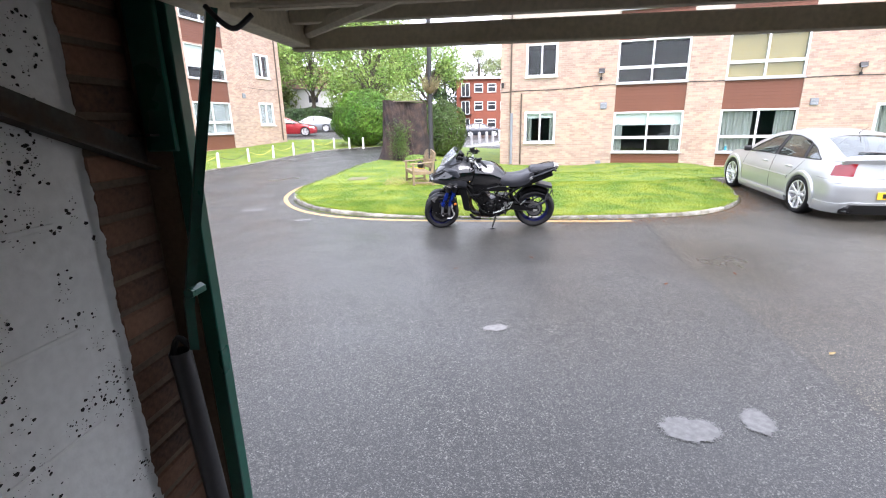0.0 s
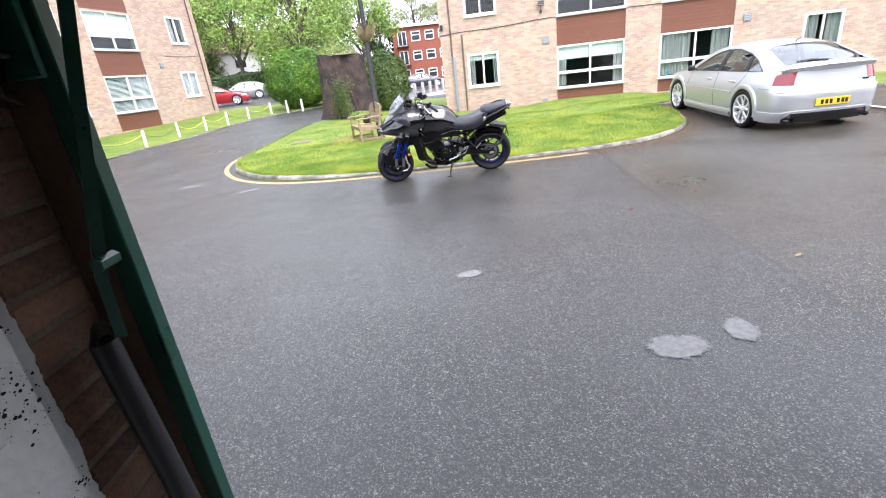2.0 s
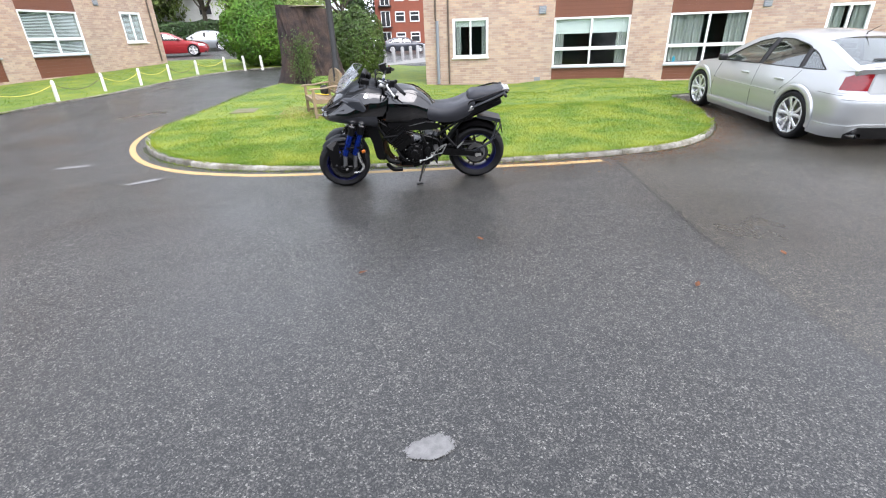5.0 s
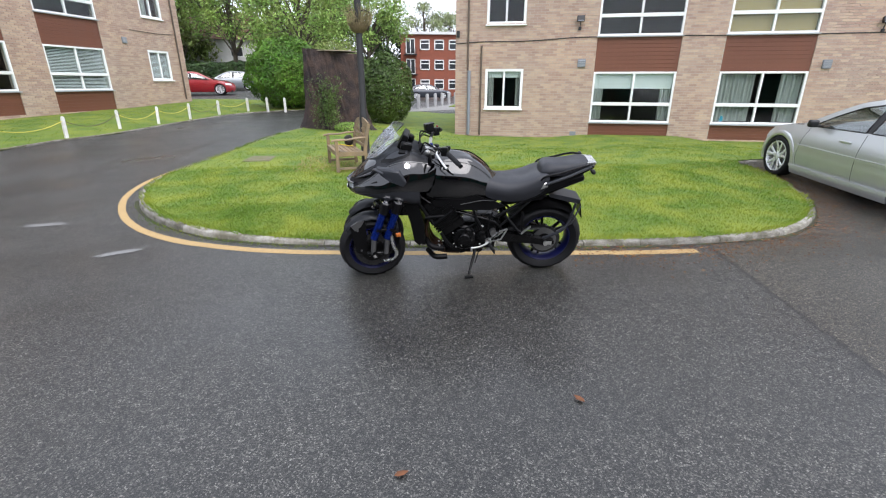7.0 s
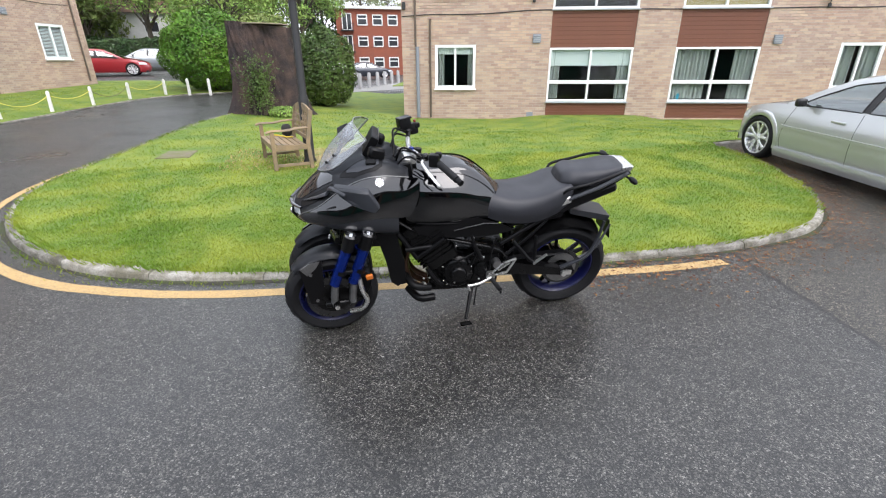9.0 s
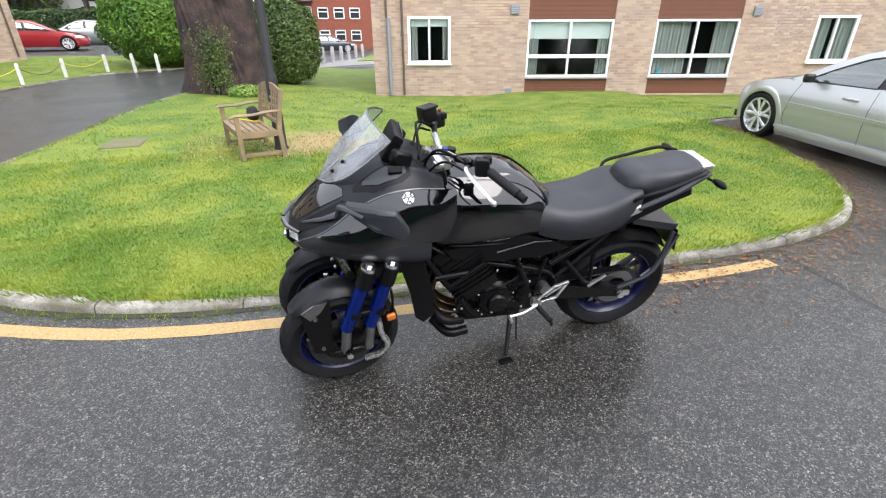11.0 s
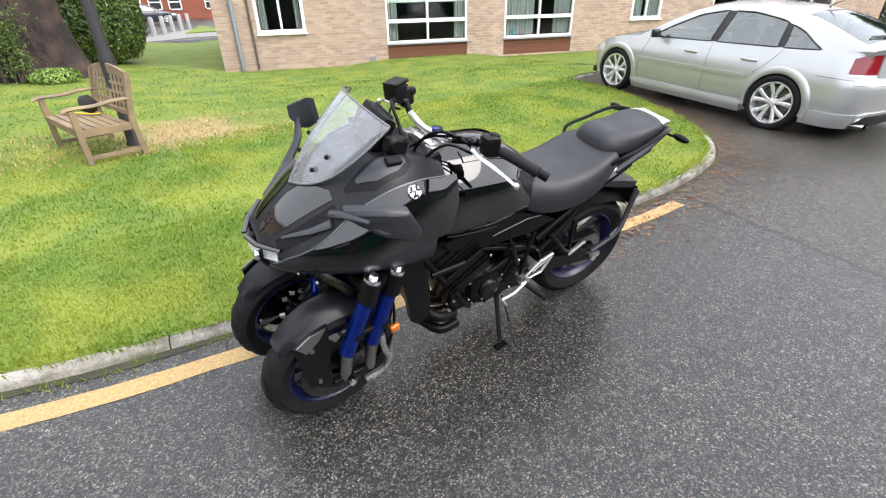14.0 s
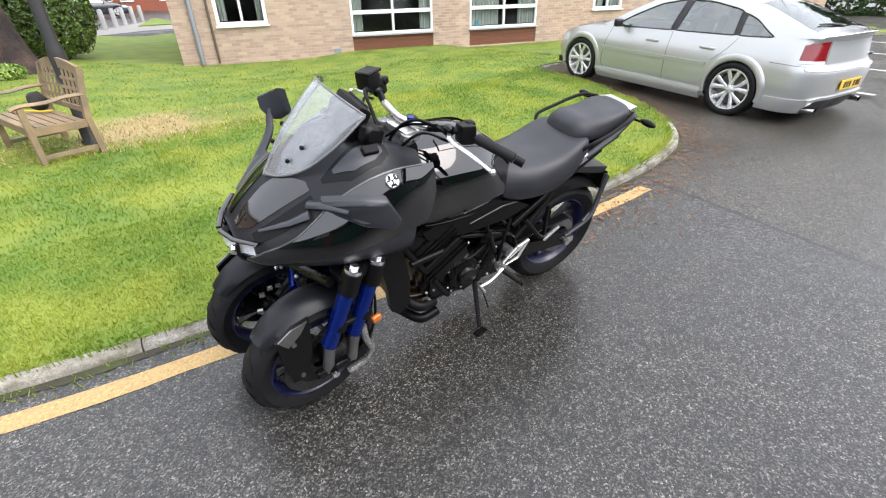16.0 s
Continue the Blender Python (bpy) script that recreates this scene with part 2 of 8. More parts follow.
    pv.inputs["From Min"].default_value, pv.inputs["From Max"].default_value = 0.3, 0.7
    pv.inputs["To Min"].default_value, pv.inputs["To Max"].default_value = 0.78, 1.25
    l.new(patch.outputs["Fac"], pv.inputs["Value"])
    m1, m2 = n.new("ShaderNodeMath"), n.new("ShaderNodeMath")
    m1.operation = m2.operation = "MULTIPLY"
    l.new(grain.outputs["Result"], m1.inputs[0])
    l.new(seam_out, m1.inputs[1])
    m3 = n.new("ShaderNodeMath")
    m3.operation = "MULTIPLY"
    l.new(m1.outputs[0], m3.inputs[0])
    l.new(cluster.outputs["Result"], m3.inputs[1])
    l.new(m3.outputs[0], m2.inputs[0])
    l.new(pv.outputs["Result"], m2.inputs[1])
    hsv = n.new("ShaderNodeHueSaturation")
    l.new(tint.outputs["Result"], hsv.inputs["Color"])
    l.new(m2.outputs[0], hsv.inputs["Value"])
    l.new(hsv.outputs["Color"], b.inputs["Base Color"])
    rr = n.new("ShaderNodeMapRange")
    rr.inputs["From Min"].default_value, rr.inputs["From Max"].default_value = 0.3, 0.7
    rr.inputs["To Min"].default_value, rr.inputs["To Max"].default_value = 0.27, 0.50
    l.new(patch.outputs["Fac"], rr.inputs["Value"])
    l.new(rr.outputs["Result"], b.inputs["Roughness"])
    b.inputs["Specular IOR Level"].default_value = 0.65
    bp = n.new("ShaderNodeBump")
    bp.inputs["Strength"].default_value, bp.inputs["Distance"].default_value = 0.9, 0.006
    l.new(sep.outputs["Blue"], bp.inputs["Height"])
    l.new(bp.outputs["Normal"], b.inputs["Normal"])
    return mt


def worn_earth(mt):
    """Bare tan soil where feet have worn the turf beside the bench."""
    n, l = mt.node_tree.nodes, mt.node_tree.links
    b = n["Principled BSDF"]
    geo = n.new("ShaderNodeNewGeometry")
    off = n.new("ShaderNodeVectorMath")
    off.operation = "SUBTRACT"
    off.inputs[1].default_value = (0.15, 12.4, 0.1)
    l.new(geo.outputs["Position"], off.inputs[0])
    flat = n.new("ShaderNodeVectorMath")
    flat.operation = "MULTIPLY"
    flat.inputs[1].default_value = (1.0, 0.95, 0.0)
    l.new(off.outputs["Vector"], flat.inputs[0])
    far = n.new("ShaderNodeVectorMath")
    far.operation = "LENGTH"
    l.new(flat.outputs["Vector"], far.inputs[0])
    rag = n.new("ShaderNodeTexNoise")
    rag.inputs["Scale"].default_value, rag.inputs["Detail"].default_value = 3.0, 6
    l.new(geo.outputs["Position"], rag.inputs["Vector"])
    both = n.new("ShaderNodeMath")
    both.operation = "MULTIPLY_ADD"
    both.inputs[1].default_value = 1.6
    l.new(rag.outputs["Fac"], both.inputs[0])
    l.new(far.outputs["Value"], both.inputs[2])
    fade = n.new("ShaderNodeMapRange")
    fade.inputs["From Min"].default_value, fade.inputs["From Max"].default_value = 1.15, 1.75
    fade.inputs["To Min"].default_value, fade.inputs["To Max"].default_value = 1.0, 0.0
    l.new(both.outputs[0], fade.inputs["Value"])
    mix = n.new("ShaderNodeMix")
    mix.data_type = "RGBA"
    mix.inputs["B"].default_value = (0.30, 0.235, 0.105, 1)
    old = b.inputs["Base Color"].links[0].from_socket
    l.new(old, mix.inputs["A"])
    l.new(fade.outputs["Result"], mix.inputs["Factor"])
    l.new(mix.outputs["Result"], b.inputs["Base Color"])


M_ASPHALT = asphalt()
M_TURF = surface("turf_soil", (0.100, 0.172, 0.018), 0.9, vary=0.32, scale=1.6, fine=90, bump=0.3, depth=0.010, col2=(0.158, 0.198, 0.027), mix_scale=1.6)
worn_earth(M_TURF)
M_BLADE = surface("grass_blade", (0.148, 0.255, 0.022), 0.55, vary=0.34, scale=1.6, fine=14, bump=0, col2=(0.262, 0.305, 0.038), mix_scale=1.6, island=0.2, hue=0.008, spec=0.3)
bl_n, bl_l = M_BLADE.node_tree.nodes, M_BLADE.node_tree.links
thin, thin_mix = bl_n.new("ShaderNodeBsdfTranslucent"), bl_n.new("ShaderNodeMixShader")
thin_mix.inputs["Fac"].default_value = 0.38
bl_l.new(bl_n["Principled BSDF"].inputs["Base Color"].links[0].from_socket, thin.inputs["Color"])
bl_l.new(bl_n["Principled BSDF"].outputs["BSDF"], thin_mix.inputs[1])
bl_l.new(thin.outputs["BSDF"], thin_mix.inputs[2])
bl_l.new(thin_mix.outputs["Shader"], bl_n["Material Output"].inputs["Surface"])
M_DRYBLADE = surface("dry_grass_blade", (0.40, 0.30, 0.13), 0.7, vary=0.3, scale=2, fine=10, bump=0, island=0.4)
M_KERB = surface("kerb_concrete", (0.30, 0.285, 0.25), 0.88, vary=0.6, scale=75, fine=230, bump=1.0, depth=0.006, col2=(0.125, 0.115, 0.082), mix_scale=7, one=0.22)
M_YELLOW = surface("yellow_road_paint", (0.46, 0.305, 0.12), 0.75, vary=0.5, scale=85, fine=240, bump=0.8, depth=0.003, col2=(0.35, 0.245, 0.115), mix_scale=60)
M_MORTAR = surface("mortar", (0.42, 0.37, 0.31), 0.95, vary=0.15, scale=2, fine=70, bump=0.3)
M_BRICK = surface("buff_brick", (0.45, 0.318, 0.240), 0.9, vary=0.16, scale=1.2, fine=60, bump=0.4, col2=(0.42, 0.315, 0.25), mix_scale=0.6, island=0.4, hue=0.012)
M_BRICKONE = surface("buff_brick_single", (0.45, 0.318, 0.240), 0.9, vary=0.16, scale=1.2, fine=60, bump=0.4, col2=(0.42, 0.315, 0.25), mix_scale=0.6, one=0.4, hue=0.012)
M_REDBRICK = surface("red_brick", (0.25, 0.080, 0.048), 0.9, vary=0.22, scale=2, fine=25, bump=0.3)
M_CLAD = surface("brown_cladding", (0.165, 0.062, 0.036), 0.55, vary=0.15, scale=2, fine=40, bump=0.15, one=0.12)
M_PVC = surface("white_frame_paint", (0.80, 0.81, 0.80), 0.4, vary=0.05, scale=4, fine=60, bump=0.03)
M_SILL = surface("grey_sill", (0.35, 0.37, 0.38), 0.6, vary=0.1)
M_PANE = glass("window_glass", (0.88, 0.92, 0.92), 0.028)
# the dimness inside the rooms is put into this dark colour
M_ROOM = surface("dim_room_plaster", (0.085, 0.08, 0.07), 0.9, vary=0.1, bump=0)
M_CURTAIN = surface("pale_curtain", (0.62, 0.63, 0.58), 0.9, vary=0.1, scale=6, fine=200, bump=0.1)
M_BLIND = surface("white_blind", (0.72, 0.74, 0.70), 0.8, vary=0.05, bump=0.05)
M_OCHRE = surface("ochre_blind", (0.36, 0.27, 0.12), 0.85, vary=0.12, scale=3, fine=80, bump=0.1)
M_ROOF = surface("roof_felt", (0.10, 0.10, 0.10), 0.9)
M_FASCIA = surface("white_fascia", (0.70, 0.70, 0.68), 0.6)
M_GREYPIPE = surface("grey_conduit", (0.23, 0.25, 0.28), 0.5, vary=0.12, metal=0.2)
M_DARKPIPE = surface("dark_pipe", (0.10, 0.075, 0.055), 0.6, vary=0.2)
M_BLACK = surface("black_plastic", (0.018, 0.018, 0.019), 0.5, vary=0.25, scale=6, fine=150, bump=0.1, depth=0.001)
M_CONC = surface("pale_concrete", (0.42, 0.41, 0.39), 0.8, vary=0.2, scale=8, fine=100, bump=0.3)


# ---- ground ----
def rise(x, y):
    """The ground is level by the garages and climbs gently along the lane and into the parking bay."""
    if x > 4.6:
        return float(np.interp(y, (5.4, 7.2, 8.2, 10.85, 12.2), (0, -0.044, -0.048, 0.066, 0.115))) * smoothstep(5.0, 6.4, x) * smoothstep(9.7, 9.0, x)
    return 0.031 * max(0.0, min(y, 75.0) - 9) * smoothstep(0, 1, (1.5 - max(x, -60)) / 5.5) if x < 1.5 else 0.0


def axis(lo, hi, near_lo, near_hi, step):
    a, out = near_lo, []
    k = step
    while a > lo:
        out.append(a)
        k *= 1.3
        a -= k
    out = [lo] + out[::-1]
    a = near_lo + step
    while a < near_hi:
        out.append(a)
        a += step
    k = step
    while a < hi:
        out.append(a)
        k *= 1.3
        a += k
    return out + [hi]


def inside(x, y, poly):
    hit, j = False, len(poly) - 1
    for i in range(len(poly)):
        (xi, yi), (xj, yj) = poly[i], poly[j]
        if (yi > y) != (yj > y) and x < (xj - xi) * (y - yi) / (yj - yi) + xi:
            hit = not hit
        j = i
    return hit


UNDER = [(-2, 10), (4, 9), (6, 11.5), (7.2, 14), (22, 10), (30, 14), (28, 22), (8, 33), (1.4, 31.5), (0.6, 26), (-1, 17)]
gx, gy = axis(-900, 900, -20, 20, 0.5), axis(-900, 900, -4, 40, 0.5)
gv = [(x, y, rise(x, y) + 0.004 * noise.noise((x * 0.8, y * 0.8, 0)) - (0.3 if inside(x, y, UNDER) else 0)) for y in gy for x in gx]
gf = [(j * len(gx) + i, j * len(gx) + i + 1, (j + 1) * len(gx) + i + 1, (j + 1) * len(gx) + i) for j in range(len(gy) - 1) for i in range(len(gx) - 1)]
ground = tagged(raw("ground", gv, gf, M_ASPHALT, smooth=60), "wet dark grey tarmac with pale stone chips", "ground", kind="structure")

# outline of the island lawn along the foot of its kerb, from the lane round to the parking bay
KERB = [(-0.4, 26.5), (-1.6, 23.0), (-2.45, 20.0), (-2.75, 18.7), (-3.15, 17.1), (-3.42, 15.25), (-3.58, 13.44), (-3.74, 12.3), (-3.80, 11.6), (-3.74, 10.9), (-3.54, 10.2),
        (-3.18, 9.51), (-2.68, 8.92), (-2.1, 8.45), (-1.6, 8.20), (-1.05, 8.03), (-0.4, 7.93), (0.5, 7.84), (1.5, 7.75), (2.25, 7.69),
        (2.8, 7.66), (3.27, 7.67), (3.73, 7.71), (4.22, 7.80), (4.63, 7.93), (5.08, 8.2), (5.6, 8.67), (6.03, 9.23), (6.28, 9.71), (6.56, 10.44), (6.7, 11.08), (6.76, 11.57)]
BAY = [(6.92, 11.98), (7.32, 12.1), (9.5, 12.2), (14, 11.0), (22, 8.9), (34, 5.7)]
kerb_line = [Vector((p.x, p.y, 0)) for p in spline([(x, y, 0) for x, y in KERB], 8)]
bay_line = [Vector((x, y, 0)) for x, y in BAY]
turf_line = []
for q in range(len(kerb_line)):
    d = (kerb_line[min(q + 1, len(kerb_line) - 1)] - kerb_line[max(q - 1, 0)]).normalized()
    turf_line.append(kerb_line[q] - Vector((d.y, -d.x, 0)) * 0.072)
ISLAND = [(p.x, p.y) for p in turf_line + bay_line] + [(42, 14), (34, 26), (20, 30), (8.5, 33.6), (3.4, 33.2), (1.2, 31.6)]


def edge_gap(x, y, line):
    best = 1e9
    for a, b in zip(line, line[1:]):
        d = (b[0] - a[0], b[1] - a[1])
        t = max(0, min(1, ((x - a[0]) * d[0] + (y - a[1]) * d[1]) / (d[0] ** 2 + d[1] ** 2 + 1e-9)))
        best = min(best, math.hypot(x - a[0] - t * d[0], y - a[1] - t * d[1]))
    return best


rim = [(p.x, p.y) for p in kerb_line[::4]] + BAY


def kerb_top(x, y):
    """Height of the kerb over the road: it dips behind the motorcycle and runs out flush along the lane."""
    low = smoothstep(12.5, 9.5, y) if x < 0 else smoothstep(12.4, 11.0, y)
    show = float(np.interp(x, (-4, -1.8, -1.0, -0.4, 1.0, 2.2, 3.0, 4.5, 6.5), (0.068, 0.072, 0.052, 0.036, 0.034, 0.050, 0.060, 0.064, 0.058)))
    return 0.045 + (show - 0.045) * low, low


def lawn_height(x, y):
    d = edge_gap(x, y, rim) if y < 12 or x < -1 or x > 5 else 2.5
    top, low = kerb_top(x, y)
    z = rise(x, y) + top + 0.004 + (0.094 + 0.045 * low - top) * smoothstep(0.15, 2.5, d) + 0.015 * noise.noise((x * 0.6, y * 0.6, 3)) * smoothstep(0.1, 0.6, d)
    return z - 0.20 * smoothstep(12.5, 17.0, y + 0.27 * (x - 5)) * smoothstep(0.0, 3.0, x)


def sheet(name, poly, height, step, label, near):
    """Turf over an outline: a grid trimmed to it, with the rim's own points."""
    bm = B()
    xs, ys = [p[0] for p in poly], [p[1] for p in poly]
    vs = [bm.verts.new((x, y, 0)) for x, y in poly]
    f = bm.faces.new(vs)
    for a, lo, hi in ((0, min(xs), max(xs)), (1, min(ys), max(ys))):
        k = lo + step
        while k < hi:
            co, no = [0, 0, 0], [0, 0, 0]
            co[a], no[a] = k, 1
            bmesh.ops.bisect_plane(bm, geom=list(bm.verts) + list(bm.edges) + list(bm.faces), plane_co=co, plane_no=no)
            k += step if near[a][0] < k < near[a][1] else step * 4
    for v in bm.verts:
        v.co.z = height(v.co.x, v.co.y)
    return tagged(link_mesh(name, bm, M_TURF, 60), label, "lawn", kind="structure")


lawn = sheet("lawn", ISLAND, lawn_height, 0.45, "mown green lawn island with yellowish worn patches", ((-4, 12), (7, 20)))

# the lawn beyond the lane, along the block of flats
SIDE = [(-30, 6), (-14, 8.5), (-10.5, 11), (-9.2, 13), (-8.62, 14.38), (-8.37, 15.78), (-7.7, 17.0), (-7.23, 19.26), (-6.9, 20.8), (-6.5, 22.3), (-5.84, 23.45),
        (-4.9, 24.2), (-3.9, 24.5), (-2.9, 25.4), (-2.9, 27.0), (-4.3, 28.6), (-6.5, 29.4), (-10, 30.3), (-14, 31), (-30, 31)]


def side_height(x, y):
    d = edge_gap(x, y, SIDE[:14])
    return rise(x, y) + 0.03 + 0.10 * smoothstep(0.2, 3.2, d) * smoothstep(-4.5, -7.5, x) + 0.03 * noise.noise((x * 0.5, y * 0.5, 8))


side_lawn = sheet("lawn_strip", SIDE, side_height, 0.6, "sloping green lawn strip beside the brick flats", ((-14, -3), (12, 30)))


def along(line, s):
    for a, b in zip(line, line[1:]):
        d = (b - a).length
        if s <= d:
            return a + (b - a) * (s / d), (b - a).normalized()
        s -= d
    return line[-1], (line[-1] - line[-2]).normalized()


def length(line):
    return sum((b - a).length for a, b in zip(line, line[1:]))


def blades(name, poly, height, zones, seed, label, material, avoid=None):
    """Short grass: bent three-sided blades, thick near and thin far."""
    rng = random.Random(seed)
    vs, fs, known, near = [], [], {}, {}
    for x0, x1, y0, y1, per, h, w in zones:
        for _ in range(int((x1 - x0) * (y1 - y0) * per)):
            x, y = rng.uniform(x0, x1), rng.uniform(y0, y1)
            cell = (int(x * 2 // 1), int(y * 2 // 1))
            if cell not in near:
                corners = sum(inside((cell[0] + a / 2) / 2, (cell[1] + b / 2) / 2, poly) for a in (0, 1, 2) for b in (0, 1, 2))
                near[cell] = corners
            if near[cell] == 0 or (near[cell] < 9 and not inside(x, y, poly)) or (avoid and avoid(x, y, rng)):
                continue
            key = (round(x * 10), round(y * 10))
            if key not in known:
                known[key] = height(key[0] / 10, key[1] / 10)
            z = known[key]
            a, lean = rng.uniform(0, 6.283), rng.uniform(0.4, 1.5)
            hh = h * rng.uniform(0.5, 1.25) * (1 + 0.5 * noise.noise((x * 1.5, y * 1.5, 5)))
            ww = w * rng.uniform(0.7, 1.3)
            ca, sa = math.cos(a), math.sin(a)
            b = rng.uniform(0, 6.283)
            dx, dy = math.cos(b) * lean * hh, math.sin(b) * lean * hh
            i = len(vs)
            vs += [(x - ca * ww, y - sa * ww, z - 0.01), (x + ca * ww, y + sa * ww, z - 0.01), (x + dx * 0.4 + ca * ww * 0.7, y + dy * 0.4 + sa * ww * 0.7, z + hh * 0.65), (x + dx * 0.4 - ca * ww * 0.7, y + dy * 0.4 - sa * ww * 0.7, z + hh * 0.65), (x + dx, y + dy, z + hh)]
            fs += [(i, i + 1, i + 2, i + 3), (i + 3, i + 2, i + 4)]
    return tagged(raw(name, vs, fs, material), label, "grass", kind="stuff")


def bare(x, y, rng):
    d = math.hypot((x - 0.15) / 1.1, (y - 12.4) / 1.1)
    if -2.9 < x < -2.3 and 12.5 < y < 13.3:
        return True
    return rng.random() < 0.9 * smoothstep(1.2, 0.3, d)


inner = [(p.x, p.y) for p in turf_line] + BAY + ISLAND[-6:]
blades("grass", inner, lawn_height, [(-3.2, 2.0, 7.8, 9.4, 7500, 0.020, 0.0026), (2.0, 6.5, 7.6, 9.4, 4000, 0.021, 0.003), (-4, 8, 9.4, 12, 2300, 0.022, 0.0040), (-4, 9, 12, 15.5, 420, 0.022, 0.0065), (-3.5, 14, 15.5, 20, 130, 0.024, 0.010)], 3, "short mown grass with yellow-green blades", M_BLADE, bare)
blades("dry_grass", inner, lawn_height, [(-1.7, 1.5, 11.4, 13.1, 450, 0.03, 0.006), (5.5, 7.3, 9, 12, 50, 0.025, 0.006)], 4, "straw-coloured dry grass in worn patches", M_DRYBLADE)
rng_f = np.random.default_rng(12)
vs, fs = [], []
fringe = length(kerb_line)
for _ in range(4200):
    c, d = along(kerb_line, rng_f.uniform(10, fringe))
    inw = rng_f.uniform(0.03, 0.15)
    x, y = c.x - d.y * inw, c.y + d.x * inw
    if noise.noise((c.x * 1.7, c.y * 1.7, 2)) + 0.3 < inw * 2 - 0.1 and inw < 0.08:
        continue
    hh, lean = rng_f.uniform(0.012, 0.036), rng_f.uniform(0.6, 1.8)
    out = Vector((d.y, -d.x, 0)) * lean * hh * rng_f.uniform(-0.3, 1.2) + d * hh * rng_f.uniform(-0.5, 0.5)
    z = lawn_height(x, y) + 0.004
    i, w = len(vs), rng_f.uniform(0.0014, 0.0030)
    vs += [(x - d.x * w, y - d.y * w, z - 0.02), (x + d.x * w, y + d.y * w, z - 0.02), (x + out.x * 0.5 + d.x * w * 0.7, y + out.y * 0.5 + d.y * w * 0.7, z + hh * 0.7), (x + out.x, y + out.y, z + hh)]
    fs += [(i, i + 1, i + 2), (i, i + 2, i + 3)]
tagged(raw("grass_fringe", vs, fs, M_BLADE), "ragged grass hanging over the kerb edge", "grass", kind="stuff")
blades("verge_grass", SIDE, side_height, [(-13, -3.5, 13, 29, 170, 0.020, 0.009)], 5, "short green grass on the sloping verge", M_BLADE)


# ---- kerb, stone by stone ----
kerb = thing("kerb", Matrix(), "weathered concrete kerb with mossy joints round the lawn", "kerb", kind="structure")
total, s, k = length(kerb_line), 0.0, 0
rng = random.Random(7)
while s < total - 0.3:
    run = 0.9 if k % 9 else 0.6
    bm = B()
    loops = []
    for q in range(13):
        p, d = along(kerb_line, min(total, s + 0.004 + (run - 0.008) * q / 12))
        nrm = Vector((d.y, -d.x, 0))
        top = kerb_top(p.x, p.y)[0]
        z = rise(p.x, p.y)
        jig, chip = 0.004 * noise.noise((p.x * 9, p.y * 9, 1)), 0.006 * max(0.0, noise.noise((p.x * 14, p.y * 14, 6)))
        prof = [(-0.135, -0.06), (-0.135, top - 0.006), (-0.12, top + jig), (-0.072, top + 0.002 + jig), (-0.026 - chip, top + jig), (-0.010 - chip, top - 0.006), (-0.002, top - 0.018), (0.003, 0.006), (0.004, -0.06)]
        loops.append([p + nrm * a + Vector((0, 0, z + b)) for a, b in prof])
    loft(bm, loops)
    ob = part("kerb_stone", bm, M_KERB, kerb)
    ob.location.z += rng.uniform(-0.003, 0.002)
    s += run
    k += 1

bay_kerb = thing("kerb", Matrix(), "low dark kerb edge at the head of the parking bay", "kerb", kind="structure")
s, total = 0.0, length(bay_line)
while s < min(total - 0.3, 14):
    bm = B()
    a, d = along(bay_line, s + 0.006)
    b, _ = along(bay_line, s + 0.894)
    nrm = Vector((d.y, -d.x, 0))
    loft(bm, [[p + nrm * u + Vector((0, 0, w + rise(p.x, p.y))) for u, w in ((-0.12, -0.05), (-0.12, 0.030), (-0.01, 0.034), (0.0, 0.02), (0.004, -0.05))] for p in (a, b)])
    part("kerb_stone", bm, M_KERB, bay_kerb)
    s += 0.9

edging = thing("kerb", Matrix(), "flush grey concrete edging along the lane", "kerb", kind="structure")
side_line = [Vector((x, y, 0)) for x, y in SIDE[2:14]]
s, total = 0.0, length(side_line)
while s < total - 0.4:
    bm = B()
    a, d = along(side_line, s + 0.006)
    b, _ = along(side_line, s + 0.894)
    nrm = Vector((d.y, -d.x, 0))
    loft(bm, [[p + nrm * u + Vector((0, 0, rise(p.x, p.y) + w)) for u, w in ((-0.10, -0.05), (-0.10, 0.035), (-0.01, 0.04), (0.0, 0.03), (0.004, -0.05))] for p in (a, b)])
    part("edging_stone", bm, M_KERB, edging)
    s += 0.9

# yellow line
bm = B()
loops = []
start = next(i for i, p in enumerate(kerb_line) if p.y < 12.9)
stop = next(i for i, p in enumerate(kerb_line) if p.x > 3.2)
for i in range(start, stop + 1):
    p, d = kerb_line[i], (kerb_line[i + 1] - kerb_line[i - 1]).normalized()
    nrm = Vector((d.y, -d.x, 0))
    off = 0.130 * smoothstep(12.8, 9.8, p.y) + 0.04 * math.exp(-((p.x + 2.6) / 0.6) ** 2) if p.x < 0 else 0.105 + 0.025 * smoothstep(1.5, 0.0, p.x)
    q = [p + nrm * (0.02 + off + u * (0.78 + 0.22 * smoothstep(9.2, 8.3, p.y) if p.x < 0 else 1.0) + 0.008 * noise.noise((p.x * 6, p.y * 6, k))) for k, u in enumerate((0.0, 0.055, 0.115))]
    loops.append([v + Vector((0, 0, rise(v.x, v.y) + 0.004 * noise.noise((v.x * 0.8, v.y * 0.8, 0)) + 0.002)) for v in q])
loft(bm, loops, closed=False)
tagged(link_mesh("yellow_line", bm, M_YELLOW), "faded worn yellow painted line along the kerb", "road marking", kind="structure")


